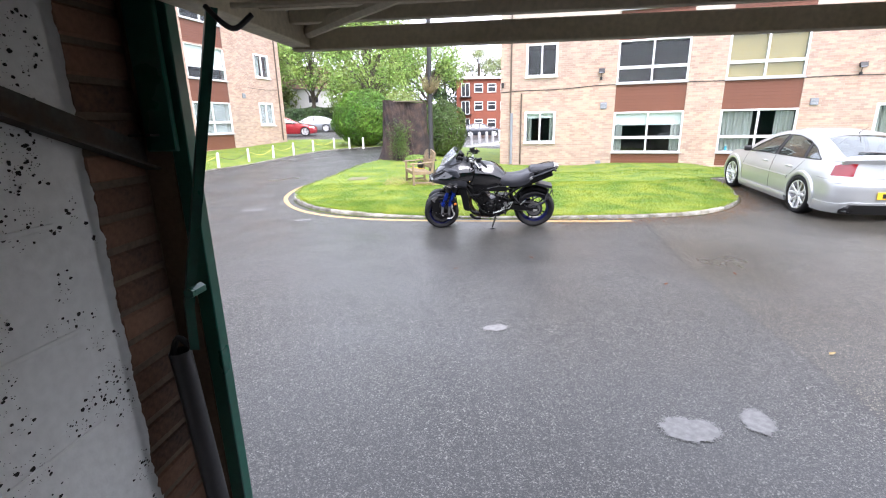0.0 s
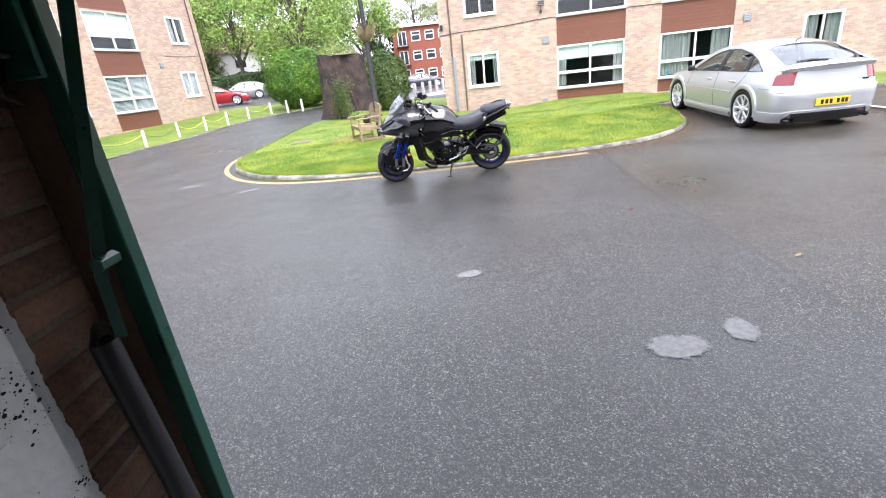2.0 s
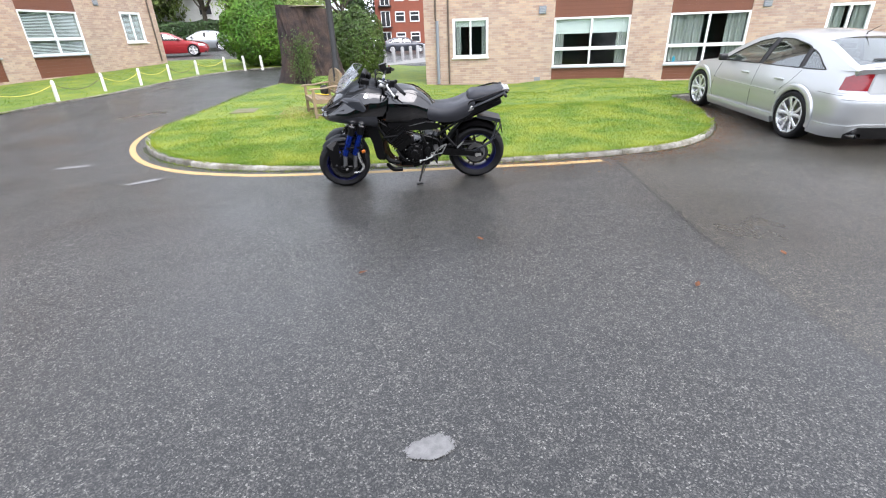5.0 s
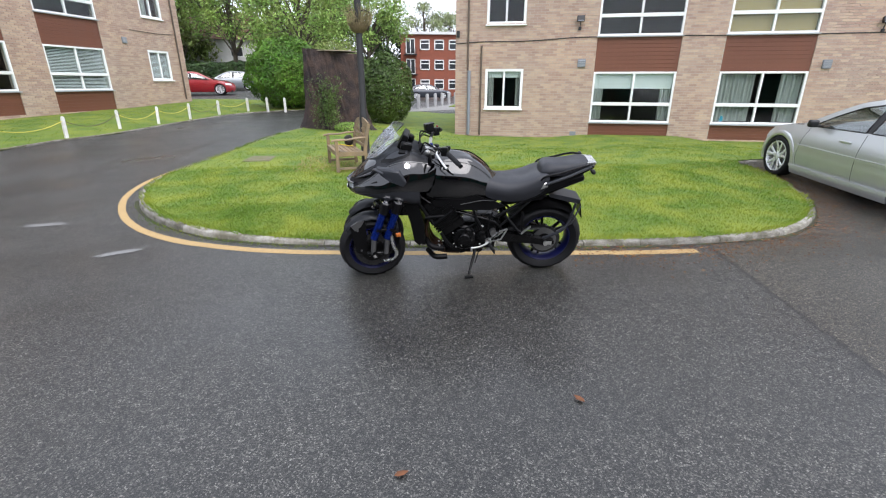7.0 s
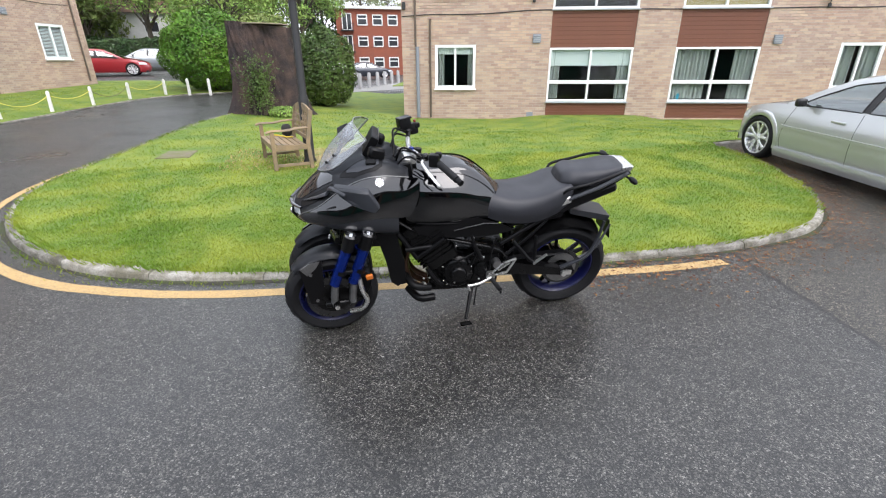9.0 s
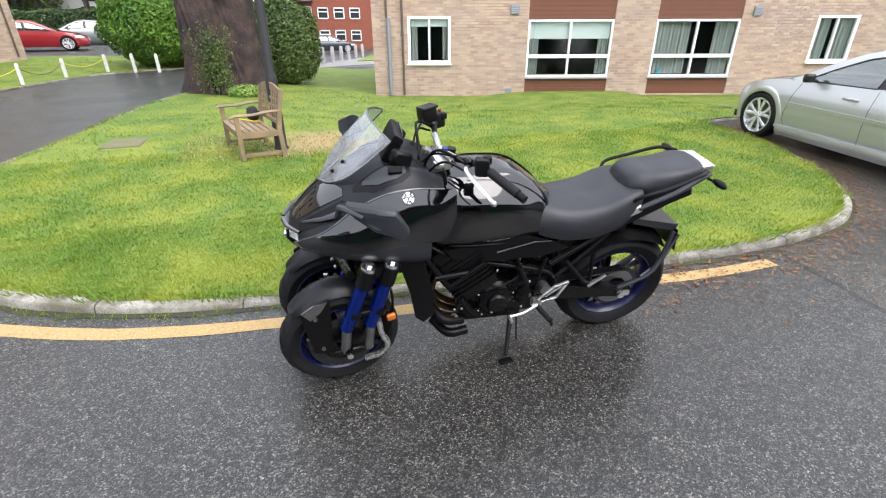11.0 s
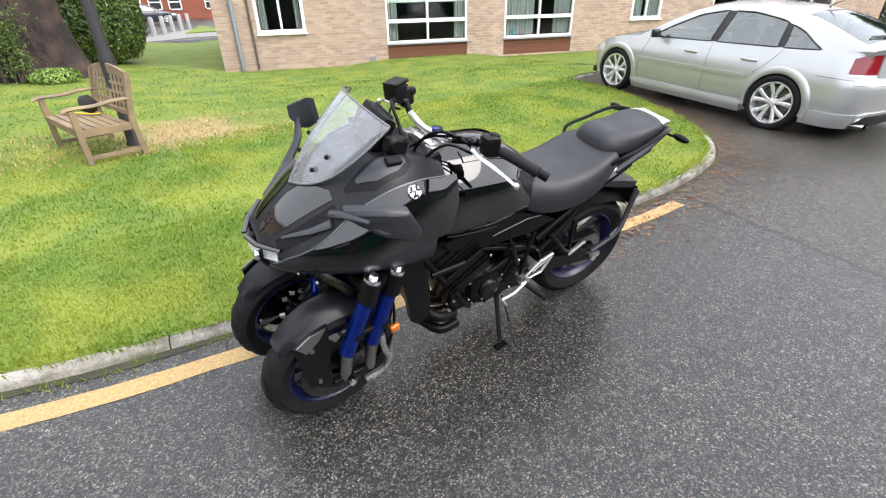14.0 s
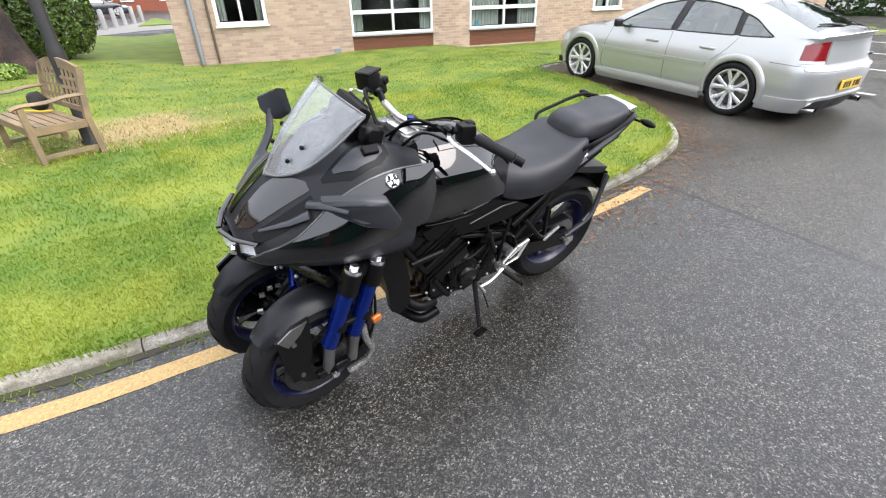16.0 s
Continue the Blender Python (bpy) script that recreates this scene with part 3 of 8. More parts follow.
# damp dirt and moss that has gathered in the gutter
M_GRIME = surface("gutter_dirt", (0.030, 0.026, 0.018), 0.8, vary=0.5, scale=14, fine=120, bump=0.6, depth=0.006, col2=(0.040, 0.050, 0.014), mix_scale=4)
bm = B()
loops = []
s = 17.0
while s < length(kerb_line) - 0.5:
    p, d = along(kerb_line, s)
    nrm = Vector((d.y, -d.x, 0))
    wide = 0.045 + 0.035 * noise.noise((s * 1.3, 2, 0)) + 0.02 * noise.noise((s * 7, 5, 0))
    base = rise(p.x, p.y) + 0.004 * noise.noise((p.x * 0.8, p.y * 0.8, 0))
    loops.append([p + nrm * 0.0 + Vector((0, 0, base + 0.007)), p + nrm * wide * 0.4 + Vector((0, 0, base + 0.005)), p + nrm * wide + Vector((0, 0, base + 0.0025))])
    s += 0.03
loft(bm, loops, closed=False, caps=False)
tagged(link_mesh("gutter_dirt", bm, M_GRIME, 60), "damp brown dirt and moss along the kerb foot", "dirt", kind="structure")


def blotch(x, y, rx, ry, seed, label, material, turn=0.0):
    """A thin skim of cement that feathers out into the stone chips."""
    bm = B()

    def rim_at(a):
        return 0.92 + 0.30 * noise.noise((math.cos(a) * 0.9, math.sin(a) * 0.9, seed + 0.5)) + 0.16 * noise.noise((math.cos(a) * 2.4, math.sin(a) * 2.4, seed)) + 0.05 * noise.noise((math.cos(a) * 9, math.sin(a) * 9, seed))

    def spot(a, f):
        u, v = f * rim_at(a) * rx * math.cos(a), f * rim_at(a) * ry * math.sin(a)
        px, py = x + u * math.cos(turn) - v * math.sin(turn), y + u * math.sin(turn) + v * math.cos(turn)
        return Vector((px, py, rise(px, py) + 0.004 * noise.noise((px * 0.8, py * 0.8, 0)) + 0.0045))

    mid = bm.verts.new(spot(0, 0))
    rings = [[bm.verts.new(spot(2 * math.pi * k / 72, f)) for k in range(72)] for f in (0.35, 0.7, 1.0)]
    for k in range(72):
        bm.faces.new((mid, rings[0][k], rings[0][(k + 1) % 72]))
        for u, v in zip(rings, rings[1:]):
            bm.faces.new((u[k], v[k], v[(k + 1) % 72], u[(k + 1) % 72]))
    rng = random.Random(seed)
    for _ in range(420):
        c = spot(rng.uniform(0, 6.283), 1 + abs(rng.gauss(0, 0.10)))
        w, a = rng.uniform(0.0015, 0.0055), rng.uniform(0, 6.283)
        bm.faces.new([bm.verts.new((c.x + w * rng.uniform(0.6, 1.3) * math.cos(a + 1.257 * v), c.y + w * rng.uniform(0.6, 1.3) * math.sin(a + 1.257 * v), c.z + 0.0005)) for v in range(5)])
    return tagged(link_mesh("road_patch", bm, material), label, "road patch", "pale patches on the tarmac", "structure")


# smooth cement; the sky's sheen on it is put into the pale colour
M_PATCH = surface("sheen_pale_cement", (0.20, 0.197, 0.192), 0.6, vary=0.16, scale=9, fine=160, bump=0.25, depth=0.002, col2=(0.145, 0.143, 0.14), mix_scale=26)
blotch(1.52, 2.0, 0.16, 0.115, 1, "pale grey cement patch with sky sheen painted in, on wet tarmac", M_PATCH, -0.1)
blotch(1.955, 2.06, 0.075, 0.115, 2, "small pale grey cement patch on wet tarmac", M_PATCH, -0.3)
blotch(0.56, 3.30, 0.10, 0.055, 3, "thin pale grey cement smear on wet tarmac", M_PATCH)
blotch(-4.0, 8.95, 0.22, 0.07, 4, "pale worn patch on the tarmac", M_PATCH, 0.2)
blotch(-2.55, 7.9, 0.19, 0.055, 5, "pale worn patch on the tarmac", M_PATCH, 0.5)

bm = B()
slab(bm, [(-0.27, -0.31), (0.24, -0.33), (0.25, 0.29), (-0.22, 0.32)], 0.04, 0, pose(-2.6, 12.9, lawn_height(-2.6, 12.9) - 0.028, 0, 0, 4), 0.006)
tagged(link_mesh("inspection_cover", bm, surface("mossy_slab", (0.185, 0.155, 0.105), 0.9, vary=0.4, scale=6, col2=(0.12, 0.125, 0.05), mix_scale=6)), "flat grey concrete inspection slab in the lawn", "cover")


# ---- flats ----
def cells(u0, u1, z0, z1, holes):
    us = sorted({u0, u1, *[h[0] for h in holes], *[h[1] for h in holes]})
    zs = sorted({z0, z1, *[h[2] for h in holes], *[h[3] for h in holes]})
    for a, b in zip(us, us[1:]):
        for c, d in zip(zs, zs[1:]):
            if not any(h[0] <= a and b <= h[1] and h[2] <= c and d <= h[3] for h in holes):
                yield a, b, c, d


def brick_course(u0, u1, z0, z1, holes, rng):
    """Stretcher bond on the plane v = 0: (u0, u1, z0, z1) of each brick."""
    row, z = 0, z0
    while z + 0.065 < z1:
        cuts = [(u0, u1)]
        for h in holes:
            if h[2] - 0.03 < z and z + 0.065 < h[3] + 0.03:
                cuts = [c for a, b in cuts for c in ((a, min(b, h[0])), (max(a, h[1]), b)) if c[1] - c[0] > 0.03]
        for a, b in cuts:
            u = u0 - (row % 2) * 0.1125
            while u < b:
                p, q = max(a, u), min(b, u + 0.215)
                if q - p > 0.03:
                    yield p, q, z, z + 0.065
                u += 0.225
        row += 1
        z += 0.075


BRICK_FACES = [(0, 1, 2, 3), (0, 3, 7, 4), (1, 5, 6, 2), (3, 2, 6, 7), (0, 4, 5, 1)]


def brick_shape(a, b, c, d, out):
    e = 0.004
    return [(a + e, -out, c + e), (b - e, -out, c + e), (b - e, -out, d - e), (a + e, -out, d - e), (a, 0.004, c), (b, 0.004, c), (b, 0.004, d), (a, 0.004, d)]


def window_unit(building, u0, u1, z0, z1, big, open_fan=False):
    """White window: frame, central mullion, transom for the large ones, panes and a sill."""
    bm, w, v = B(), u1 - u0, 0.045
    t = 0.06 if big else 0.085
    for c, s in (((u0 + t / 2, v, (z0 + z1) / 2), (t, 0.09, z1 - z0)), ((u1 - t / 2, v, (z0 + z1) / 2), (t, 0.09, z1 - z0)),
                 (((u0 + u1) / 2, v, z1 - t / 2), (w - 2 * t, 0.09, t)), (((u0 + u1) / 2, v, z0 + t / 2), (w - 2 * t, 0.09, t))):
        box(bm, c, s, bevel=0.006)
    um = (u0 + u1) / 2
    zt = z0 + (z1 - z0) * 0.37
    rows = [(z0 + t, z1 - t)]
    if big:
        box(bm, (um, v, zt), (w - 2 * t, 0.085, 0.10), bevel=0.006)
        rows = [(z0 + t, zt - 0.05), (zt + 0.05, z1 - t)]
    for a, b in rows:
        box(bm, (um, v - 0.002, (a + b) / 2), (0.06, 0.085, b - a), bevel=0.005)
    win = part("window", bm, M_PVC, building, "white-framed window with divided panes" if big else "small white-framed two-pane window")
    for a, b in rows:
        for p, q in ((u0 + t, um - 0.03), (um + 0.03, u1 - t)):
            bm = B()
            box(bm, ((p + q) / 2, 0.05, (a + b) / 2), (q - p, 0.008, b - a))
            pane = part("pane", bm, M_PANE, win, smooth=0)
            pane.visible_shadow = False
    bm = B()
    box(bm, (um, -0.03, z0 - 0.022), (w + 0.06, 0.11, 0.04), bevel=0.006)
    part("sill", bm, M_PVC if not big else M_SILL, win)
    return win


def panel_unit(building, u0, u1, z0, z1):
    bm = B()
    box(bm, ((u0 + u1) / 2, 0.06, (z0 + z1) / 2), (u1 - u0, 0.06, z1 - z0))
    back = part("cladding_panel", bm, M_CLAD, building, "brown horizontal timber cladding panel")
    count = max(2, round((z1 - z0) / 0.11))
    h = (z1 - z0) / count
    bm = B()
    box(bm, (0, 0, 0), (u1 - u0 - 0.01, 0.02, h - 0.006), rot=(4, 0, 0), bevel=0.003)
    me = bpy.data.meshes.new("board")
    bm.to_mesh(me)
    bm.free()
    me.materials.append(M_CLAD)
    for k in range(count):
        ob = new("board", me)
        ob.parent = back
        ob.location = ((u0 + u1) / 2, 0.018, z0 + (k + 0.5) * h)


def flats(m, label, u0, u1, depth, z_base, height, wins, panels, floors, bands, seed, stretch):
    """A block of flats in its own plane: u to the right along the front, v inwards, z up."""
    building = thing("apartment_building", m, label, "building")
    holes = wins + panels
    hl = [h[:4] for h in holes]
    bm = B()
    for a, b, c, d in cells(u0, u1, z_base - 0.4, height, hl):
        box(bm, ((a + b) / 2, 0.13, (c + d) / 2), (b - a, 0.26, d - c))
    bmesh.ops.remove_doubles(bm, verts=bm.verts, dist=0.0005)
    wall = part("wall", bm, M_MORTAR, building, "buff stretcher-bond brick wall with pale mortar", smooth=0)
    rng = random.Random(seed)
    vs, fs, singles = [], [], 0
    for a, b, c, d in brick_course(u0, u1, z_base - 0.1, bands, hl, rng):
        if stretch and stretch[0] < a < stretch[1] and stretch[2] < c < stretch[3] and singles < 300:
            singles += 1
            shape = brick_shape(a - (a + b) / 2, b - (a + b) / 2, c - (c + d) / 2, d - (c + d) / 2, 0.008 + rng.uniform(0, 0.003))
            key = "brick_%d" % round((b - a) * 1000)
            ob = raw("brick", shape, BRICK_FACES, M_BRICKONE, wall)
            ob.location = ((a + b) / 2, 0, (c + d) / 2)
        else:
            i = len(vs)
            vs += brick_shape(a, b, c, d, 0.008 + rng.uniform(0, 0.003))
            fs += [tuple(i + k for k in f) for f in BRICK_FACES]
    rest = raw("brickwork", vs, fs, M_BRICK, wall)
    tagged(rest, "buff and pinkish bricks laid in stretcher bond", kind="stuff")
    # side and back walls, floors and roof
    bm = B()
    zc, zh = (z_base - 0.4 + height) / 2, height - z_base + 0.4
    box(bm, (u0 + 0.13, depth / 2 + 0.13, zc), (0.26, depth - 0.26, zh))
    box(bm, (u1 - 0.13, depth / 2 + 0.13, zc), (0.26, depth - 0.26, zh))
    box(bm, ((u0 + u1) / 2, depth + 0.13, zc), (u1 - u0, 0.26, zh))
    part("side_wall", bm, M_BRICKONE, building, smooth=0)
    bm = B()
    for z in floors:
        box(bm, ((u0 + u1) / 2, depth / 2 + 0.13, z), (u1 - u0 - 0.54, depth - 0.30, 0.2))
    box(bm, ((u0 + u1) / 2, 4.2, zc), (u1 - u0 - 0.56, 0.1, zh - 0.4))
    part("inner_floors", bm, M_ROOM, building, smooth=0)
    bm = B()
    box(bm, ((u0 + u1) / 2, depth / 2 + 0.1, height + 0.1), (u1 - u0 + 0.3, depth + 0.6, 0.2))
    part("roof", bm, M_ROOF, building)
    bm = B()
    box(bm, ((u0 + u1) / 2, -0.22, height + 0.08), (u1 - u0 + 0.34, 0.03, 0.3), bevel=0.004)
    part("fascia", bm, M_FASCIA, building)
    for h in wins:
        window_unit(building, *h)
    for p in panels:
        panel_unit(building, *p[:4])
    return building


WALL_W = pose(3.067, 19.311, 0, 0, 0, -15.72)
BIG = [(3.43, 5.88), (7.10, 9.50), (15.1, 17.5), (18.7, 21.1)]
wins_w, panels_w = [], []
for k in range(3):
    z = 2.56 * k
    for a, b in ((-0.02, 1.22), (11.7, 12.92)):
        wins_w.append((a, b, 0.80 + z, 2.05 + z, False))
    for a, b in BIG:
        wins_w.append((a, b, 0.42 + z, 1.95 + z, True))
        panels_w.append((a, b, (-0.08 if k == 0 else 1.95 + z - 2.56), 0.42 + z))
flats_w = flats(WALL_W, "three-storey buff brick flats with white windows and brown panels", -1.02, 24, 9, -0.1, 7.75, wins_w, panels_w, (-0.05, 2.45, 5.0, 7.6), 5.2, 11, (-1.1, 3.0, -0.2, 0.95))

WALL_L = pose(-10.19, 28.31, 1.33 - 0.42, 0, 0, 74.44)
wins_l, panels_l = [], []
for k in range(3):
    z = 2.56 * k
    for a, b in ((-2.25, -1.02), (-13.3, -12.07)):
        wins_l.append((a, b, 0.80 + z, 2.05 + z, False))
    for a, b in ((-6.9, -4.47), (-10.5, -8.1)):
        wins_l.append((a, b, 0.42 + z, 1.95 + z, True))
        panels_l.append((a, b, (-0.36 if k == 0 else 1.95 + z - 2.56), 0.42 + z))
flats_l = flats(WALL_L, "buff brick block of flats beyond the lane and verge", -18, 0, 8, -0.75, 7.75, wins_l, panels_l, (-0.15, 2.45, 5.0, 7.6), 7.7, 12, None)


# ---- what hangs behind the windows ----
def curtain(m, u0, u1, z0, z1, label, folds=9):
    bm, pts = B(), []
    n = folds * 6
    lo, hi = [], []
    for k in range(n + 1):
        u = u0 + (u1 - u0) * k / n
        v = 0.125 + 0.022 * math.sin(k * 2 * math.pi / 6) + 0.01 * math.sin(k * 1.7)
        lo.append((u, v, z0))
        hi.append((u, v * 0.97, z1))
    loft(bm, [lo, hi], closed=False)
    bmesh.ops.solidify(bm, geom=list(bm.faces), thickness=0.004)
    ob = link_mesh("curtain", bm, M_CURTAIN)
    ob.matrix_world = m
    return tagged(ob, label, "curtain", "curtains in the flats")


def blind(m, u0, u1, z0, z1, label, material, slat=0.0):
    bm = B()
    if slat:
        z = z0
        while z < z1:
            box(bm, ((u0 + u1) / 2, 0.105, z), (u1 - u0, 0.03, 0.004), rot=(50, 0, 0))
            z += slat
    else:
        box(bm, ((u0 + u1) / 2, 0.105, (z0 + z1) / 2), (u1 - u0, 0.006, z1 - z0))
    box(bm, ((u0 + u1) / 2, 0.115, z1), (u1 - u0, 0.04, 0.04))
    ob = link_mesh("blind", bm, material, 0)
    ob.matrix_world = m
    return tagged(ob, label, "blind", "blinds in the flats")


curtain(WALL_W, 7.2, 8.15, 0.5, 1.88, "pale net curtain drawn behind a white window")
curtain(WALL_W, 8.85, 9.42, 0.5, 1.88, "pale net curtain pulled to the side", 6)
curtain(WALL_W, 3.5, 3.78, 0.5, 1.88, "thin pale curtain gathered at the window side", 4)
curtain(WALL_W, 5.5, 5.82, 0.5, 1.88, "thin pale curtain gathered at the window side", 4)
curtain(WALL_W, 11.8, 12.2, 0.86, 1.98, "pale curtain behind a small window", 4)
curtain(WALL_W, 12.45, 12.85, 0.86, 1.98, "pale curtain behind a small window", 4)
blind(WALL_W, 3.5, 5.82, 1.45, 1.9, "white roller blind half lowered", M_BLIND)
blind(WALL_W, 0.08, 1.12, 1.78, 1.97, "white roller blind rolled near the top", M_BLIND)
curtain(WALL_W, 0.08, 0.26, 0.9, 1.97, "thin pale curtain gathered at the window side", 3)
curtain(WALL_W, 0.98, 1.12, 0.9, 1.97, "thin pale curtain gathered at the window side", 3)
blind(WALL_W, 7.17, 9.43, 3.05, 4.46, "ochre blind drawn down the whole window", M_OCHRE)
for a, b in ((-6.83, -4.54),):
    blind(WALL_L, a, b, 0.5, 1.9, "white slatted blind drawn down", M_BLIND, 0.05)
    blind(WALL_L, a, b, 3.5, 4.45, "white roller blind half lowered", M_BLIND)
blind(WALL_L, -2.15, -1.12, 0.9, 1.97, "white slatted blind drawn down", M_BLIND, 0.05)
curtain(WALL_L, -2.15, -1.75, 3.45, 4.5, "pale curtain behind a small window", 4)
curtain(WALL_L, -10.4, -9.5, 0.5, 1.88, "pale curtain behind a white window", 6)

bm = B()
lathe(bm, [(0.0, 0), (0.06, 0), (0.075, 0.08), (0.065, 0.17), (0.0, 0.17)], 14)
pot = link_mesh("ornament", bm, surface("turquoise_glaze", (0.05, 0.34, 0.46), 0.35, vary=0.1))
pot.matrix_world = WALL_W @ pose(7.42, 0.16, 0.48)
tagged(pot, "turquoise pot standing on the window sill", "ornament")


# ---- fittings on the front ----
def fitting(name, u, z, label, category, build, m=WALL_W):
    ob = thing(name, m @ pose(u, -0.012, z), label, category)
    build(ob)
    return ob


def floodlight(ob):
    bm = B()
    box(bm, (0, -0.02, -0.25), (0.08, 0.05, 0.1), bevel=0.008)
    tube(bm, [(0, -0.02, -0.2), (0, -0.06, -0.05)], 0.012)
    part("bracket", bm, M_BLACK, ob)
    bm = B()
    box(bm, (0, -0.10, 0.02), (0.22, 0.09, 0.16), rot=(-20, 0, 0), bevel=0.012)
    head = part("lamp_head", bm, M_BLACK, ob)
    bm = B()
    box(bm, (0, -0.145, 0.005), (0.18, 0.012, 0.12), rot=(-20, 0, 0))
    part("lens", bm, M_GREYPIPE, head)


def air_vent(ob):
    bm = B()
    box(bm, (0, -0.02, 0), (0.24, 0.05, 0.24), bevel=0.01)
    cowl = part("cowl", bm, M_GREYPIPE, ob)
    bm = B()
    for k in range(4):
        box(bm, (0, -0.05, -0.075 + 0.05 * k), (0.2, 0.02, 0.008), rot=(30, 0, 0))
    part("louvre", bm, M_SILL, cowl)


fitting("floodlight", 2.87, 3.45, "small dark floodlight on a bracket on the brick wall", "light", floodlight)
fitting("floodlight", 11.05, 3.25, "grey floodlight on an arm on the brick wall", "light", floodlight)
fitting("wall_vent", 3.02, 2.2, "square grey louvred vent on the brick wall", "vent", air_vent)
fitting("wall_vent", 9.9, 2.14, "square grey louvred vent on the brick wall", "vent", air_vent)
fitting("wall_vent", -3.4, 2.35, "square grey louvred vent on the brick wall", "vent", air_vent, WALL_L)
fitting("wall_vent", 2.95, 0.04, "small grey air brick low in the wall", "vent", lambda ob: part("grille", box(B(), (0, -0.005, 0), (0.2, 0.02, 0.13), bevel=0.004), M_GREYPIPE, ob))
fitting("junction_box", -0.93, 3.1, "small dark junction box at the wall's corner", "junction box", lambda ob: part("case", box(B(), (0, -0.03, 0), (0.1, 0.07, 0.2), bevel=0.008), M_BLACK, ob))


def wall_tube(name, pts, r, material, label, category, m=WALL_W, smooth=0):
    bm = B()
    tube(bm, pts, r, 10, smooth)
    ob = link_mesh(name, bm, material)
    ob.matrix_world = m
    return tagged(ob, label, category)


wall_tube("conduit", [(-0.55, -0.06, -0.06), (-0.55, -0.06, 2.0)], 0.055, M_GREYPIPE, "thick grey conduit up the brick wall", "pipe")
wall_tube("drainpipe", [(-0.6, -0.04, 2.0), (-0.6, -0.04, 7.7)], 0.03, M_DARKPIPE, "thin dark pipe up the brick wall", "pipe")
wall_tube("drainpipe", [(-0.16, -0.045, -0.06), (-0.16, -0.045, 2.75)], 0.03, M_DARKPIPE, "thin brown pipe up the brick wall", "pipe")
cable = [(-1.0 + 0.9 * k, -0.02, 2.82 + 0.13 * min(1, k / 5) + 0.02 * math.sin(k * 1.9)) for k in range(5)] + [(2.9 + 0.8 * k, -0.02, 2.955 + 0.008 * math.sin(k * 2.1)) for k in range(20)]
wall_tube("cable", cable, 0.013, M_BLACK, "black cable slung along the brick wall", "cable", smooth=3)
wall_tube("drainpipe", [(-0.42, -0.05, -0.05), (-0.42, -0.05, 7.7)], 0.035, M_DARKPIPE, "dark brown drainpipe near the corner of the flats", "pipe", WALL_L)
wall_tube("cable", [(-3.0, -0.02, 2.78), (-1.6, -0.02, 2.75), (-0.5, -0.02, 2.8)], 0.012, M_DARKPIPE, "thin dark cable on the brick wall", "cable", WALL_L)


# ---- the garage that the camera leaves ----
GAR = pose(-0.375, 0.83, 0, 0, 0, -5.5)
M_BLOCK = surface("white_painted_block", (0.60, 0.61, 0.59), 0.85, vary=0.12, scale=2, fine=40, bump=0.35, depth=0.006)
M_PIER = surface("dark_garage_brick", (0.105, 0.056, 0.034), 0.9, vary=0.5, scale=5, fine=70, bump=0.5, one=0.45)
M_GREEN = surface("green_gloss_paint", (0.005, 0.085, 0.058), 0.35, vary=0.2, scale=5, fine=60, bump=0.12)
M_JAMB = surface("bare_brown_timber", (0.13, 0.085, 0.055), 0.8, vary=0.3, scale=4, fine=90, bump=0.3)
M_DOORSKIN = surface("cream_door_skin", (0.55, 0.54, 0.50), 0.5, vary=0.1, scale=2, fine=40, bump=0.1)
M_DOORRIB = surface("dirty_door_timber", (0.50, 0.44, 0.32), 0.7, vary=0.25, scale=4, fine=60, bump=0.2)
M_GALV = surface("galvanised_steel", (0.045, 0.047, 0.043), 0.6, metal=0.6, vary=0.4, scale=8, fine=90, bump=0.15, col2=(0.04, 0.025, 0.015), mix_scale=14)
M_TUBE = surface("black_spring_tube", (0.02, 0.02, 0.022), 0.35, vary=0.2)


def gar_box(name, c, s, material, label, category="wall", kind="structure", bevel=0.0):
    ob = link_mesh(name, box(B(), c, s, bevel=bevel), material)
    ob.matrix_world = GAR
    return tagged(ob, label, category, kind=kind)


wall_g = gar_box("wall_garage_left", (-0.27, -2.2, 1.12), (0.2, 4.2, 2.44), M_BLOCK, "white painted blockwork garage wall with dark pitting")
gar_box("wall_garage_right", (2.55, -2.1, 1.12), (0.2, 4.4, 2.44), M_PIER, "dark brick garage wall")
gar_box("wall_garage_back", (1.14, -4.4, 1.12), (3.02, 0.2, 2.44), M_PIER, "dark brick back wall of the garage")
gar_box("garage_floor", (1.14, -2.05, 0.006), (2.62, 4.5, 0.02), M_CONC, "bare grey concrete garage floor", "floor")
gar_box("garage_roof", (1.14, -2.1, 2.42), (3.3, 4.9, 0.14), M_ROOF, "flat dark garage roof seen from inside", "ceiling")
gar_box("garage_lintel", (1.14, 0.1, 2.19), (3.02, 0.2, 0.3), M_JAMB, "timber lintel over the garage opening", "lintel")
gar_box("wall_garage_front", (2.45, 0.09, 1.02), (0.42, 0.2, 2.04), M_PIER, "brick pier at the far side of the garage opening")

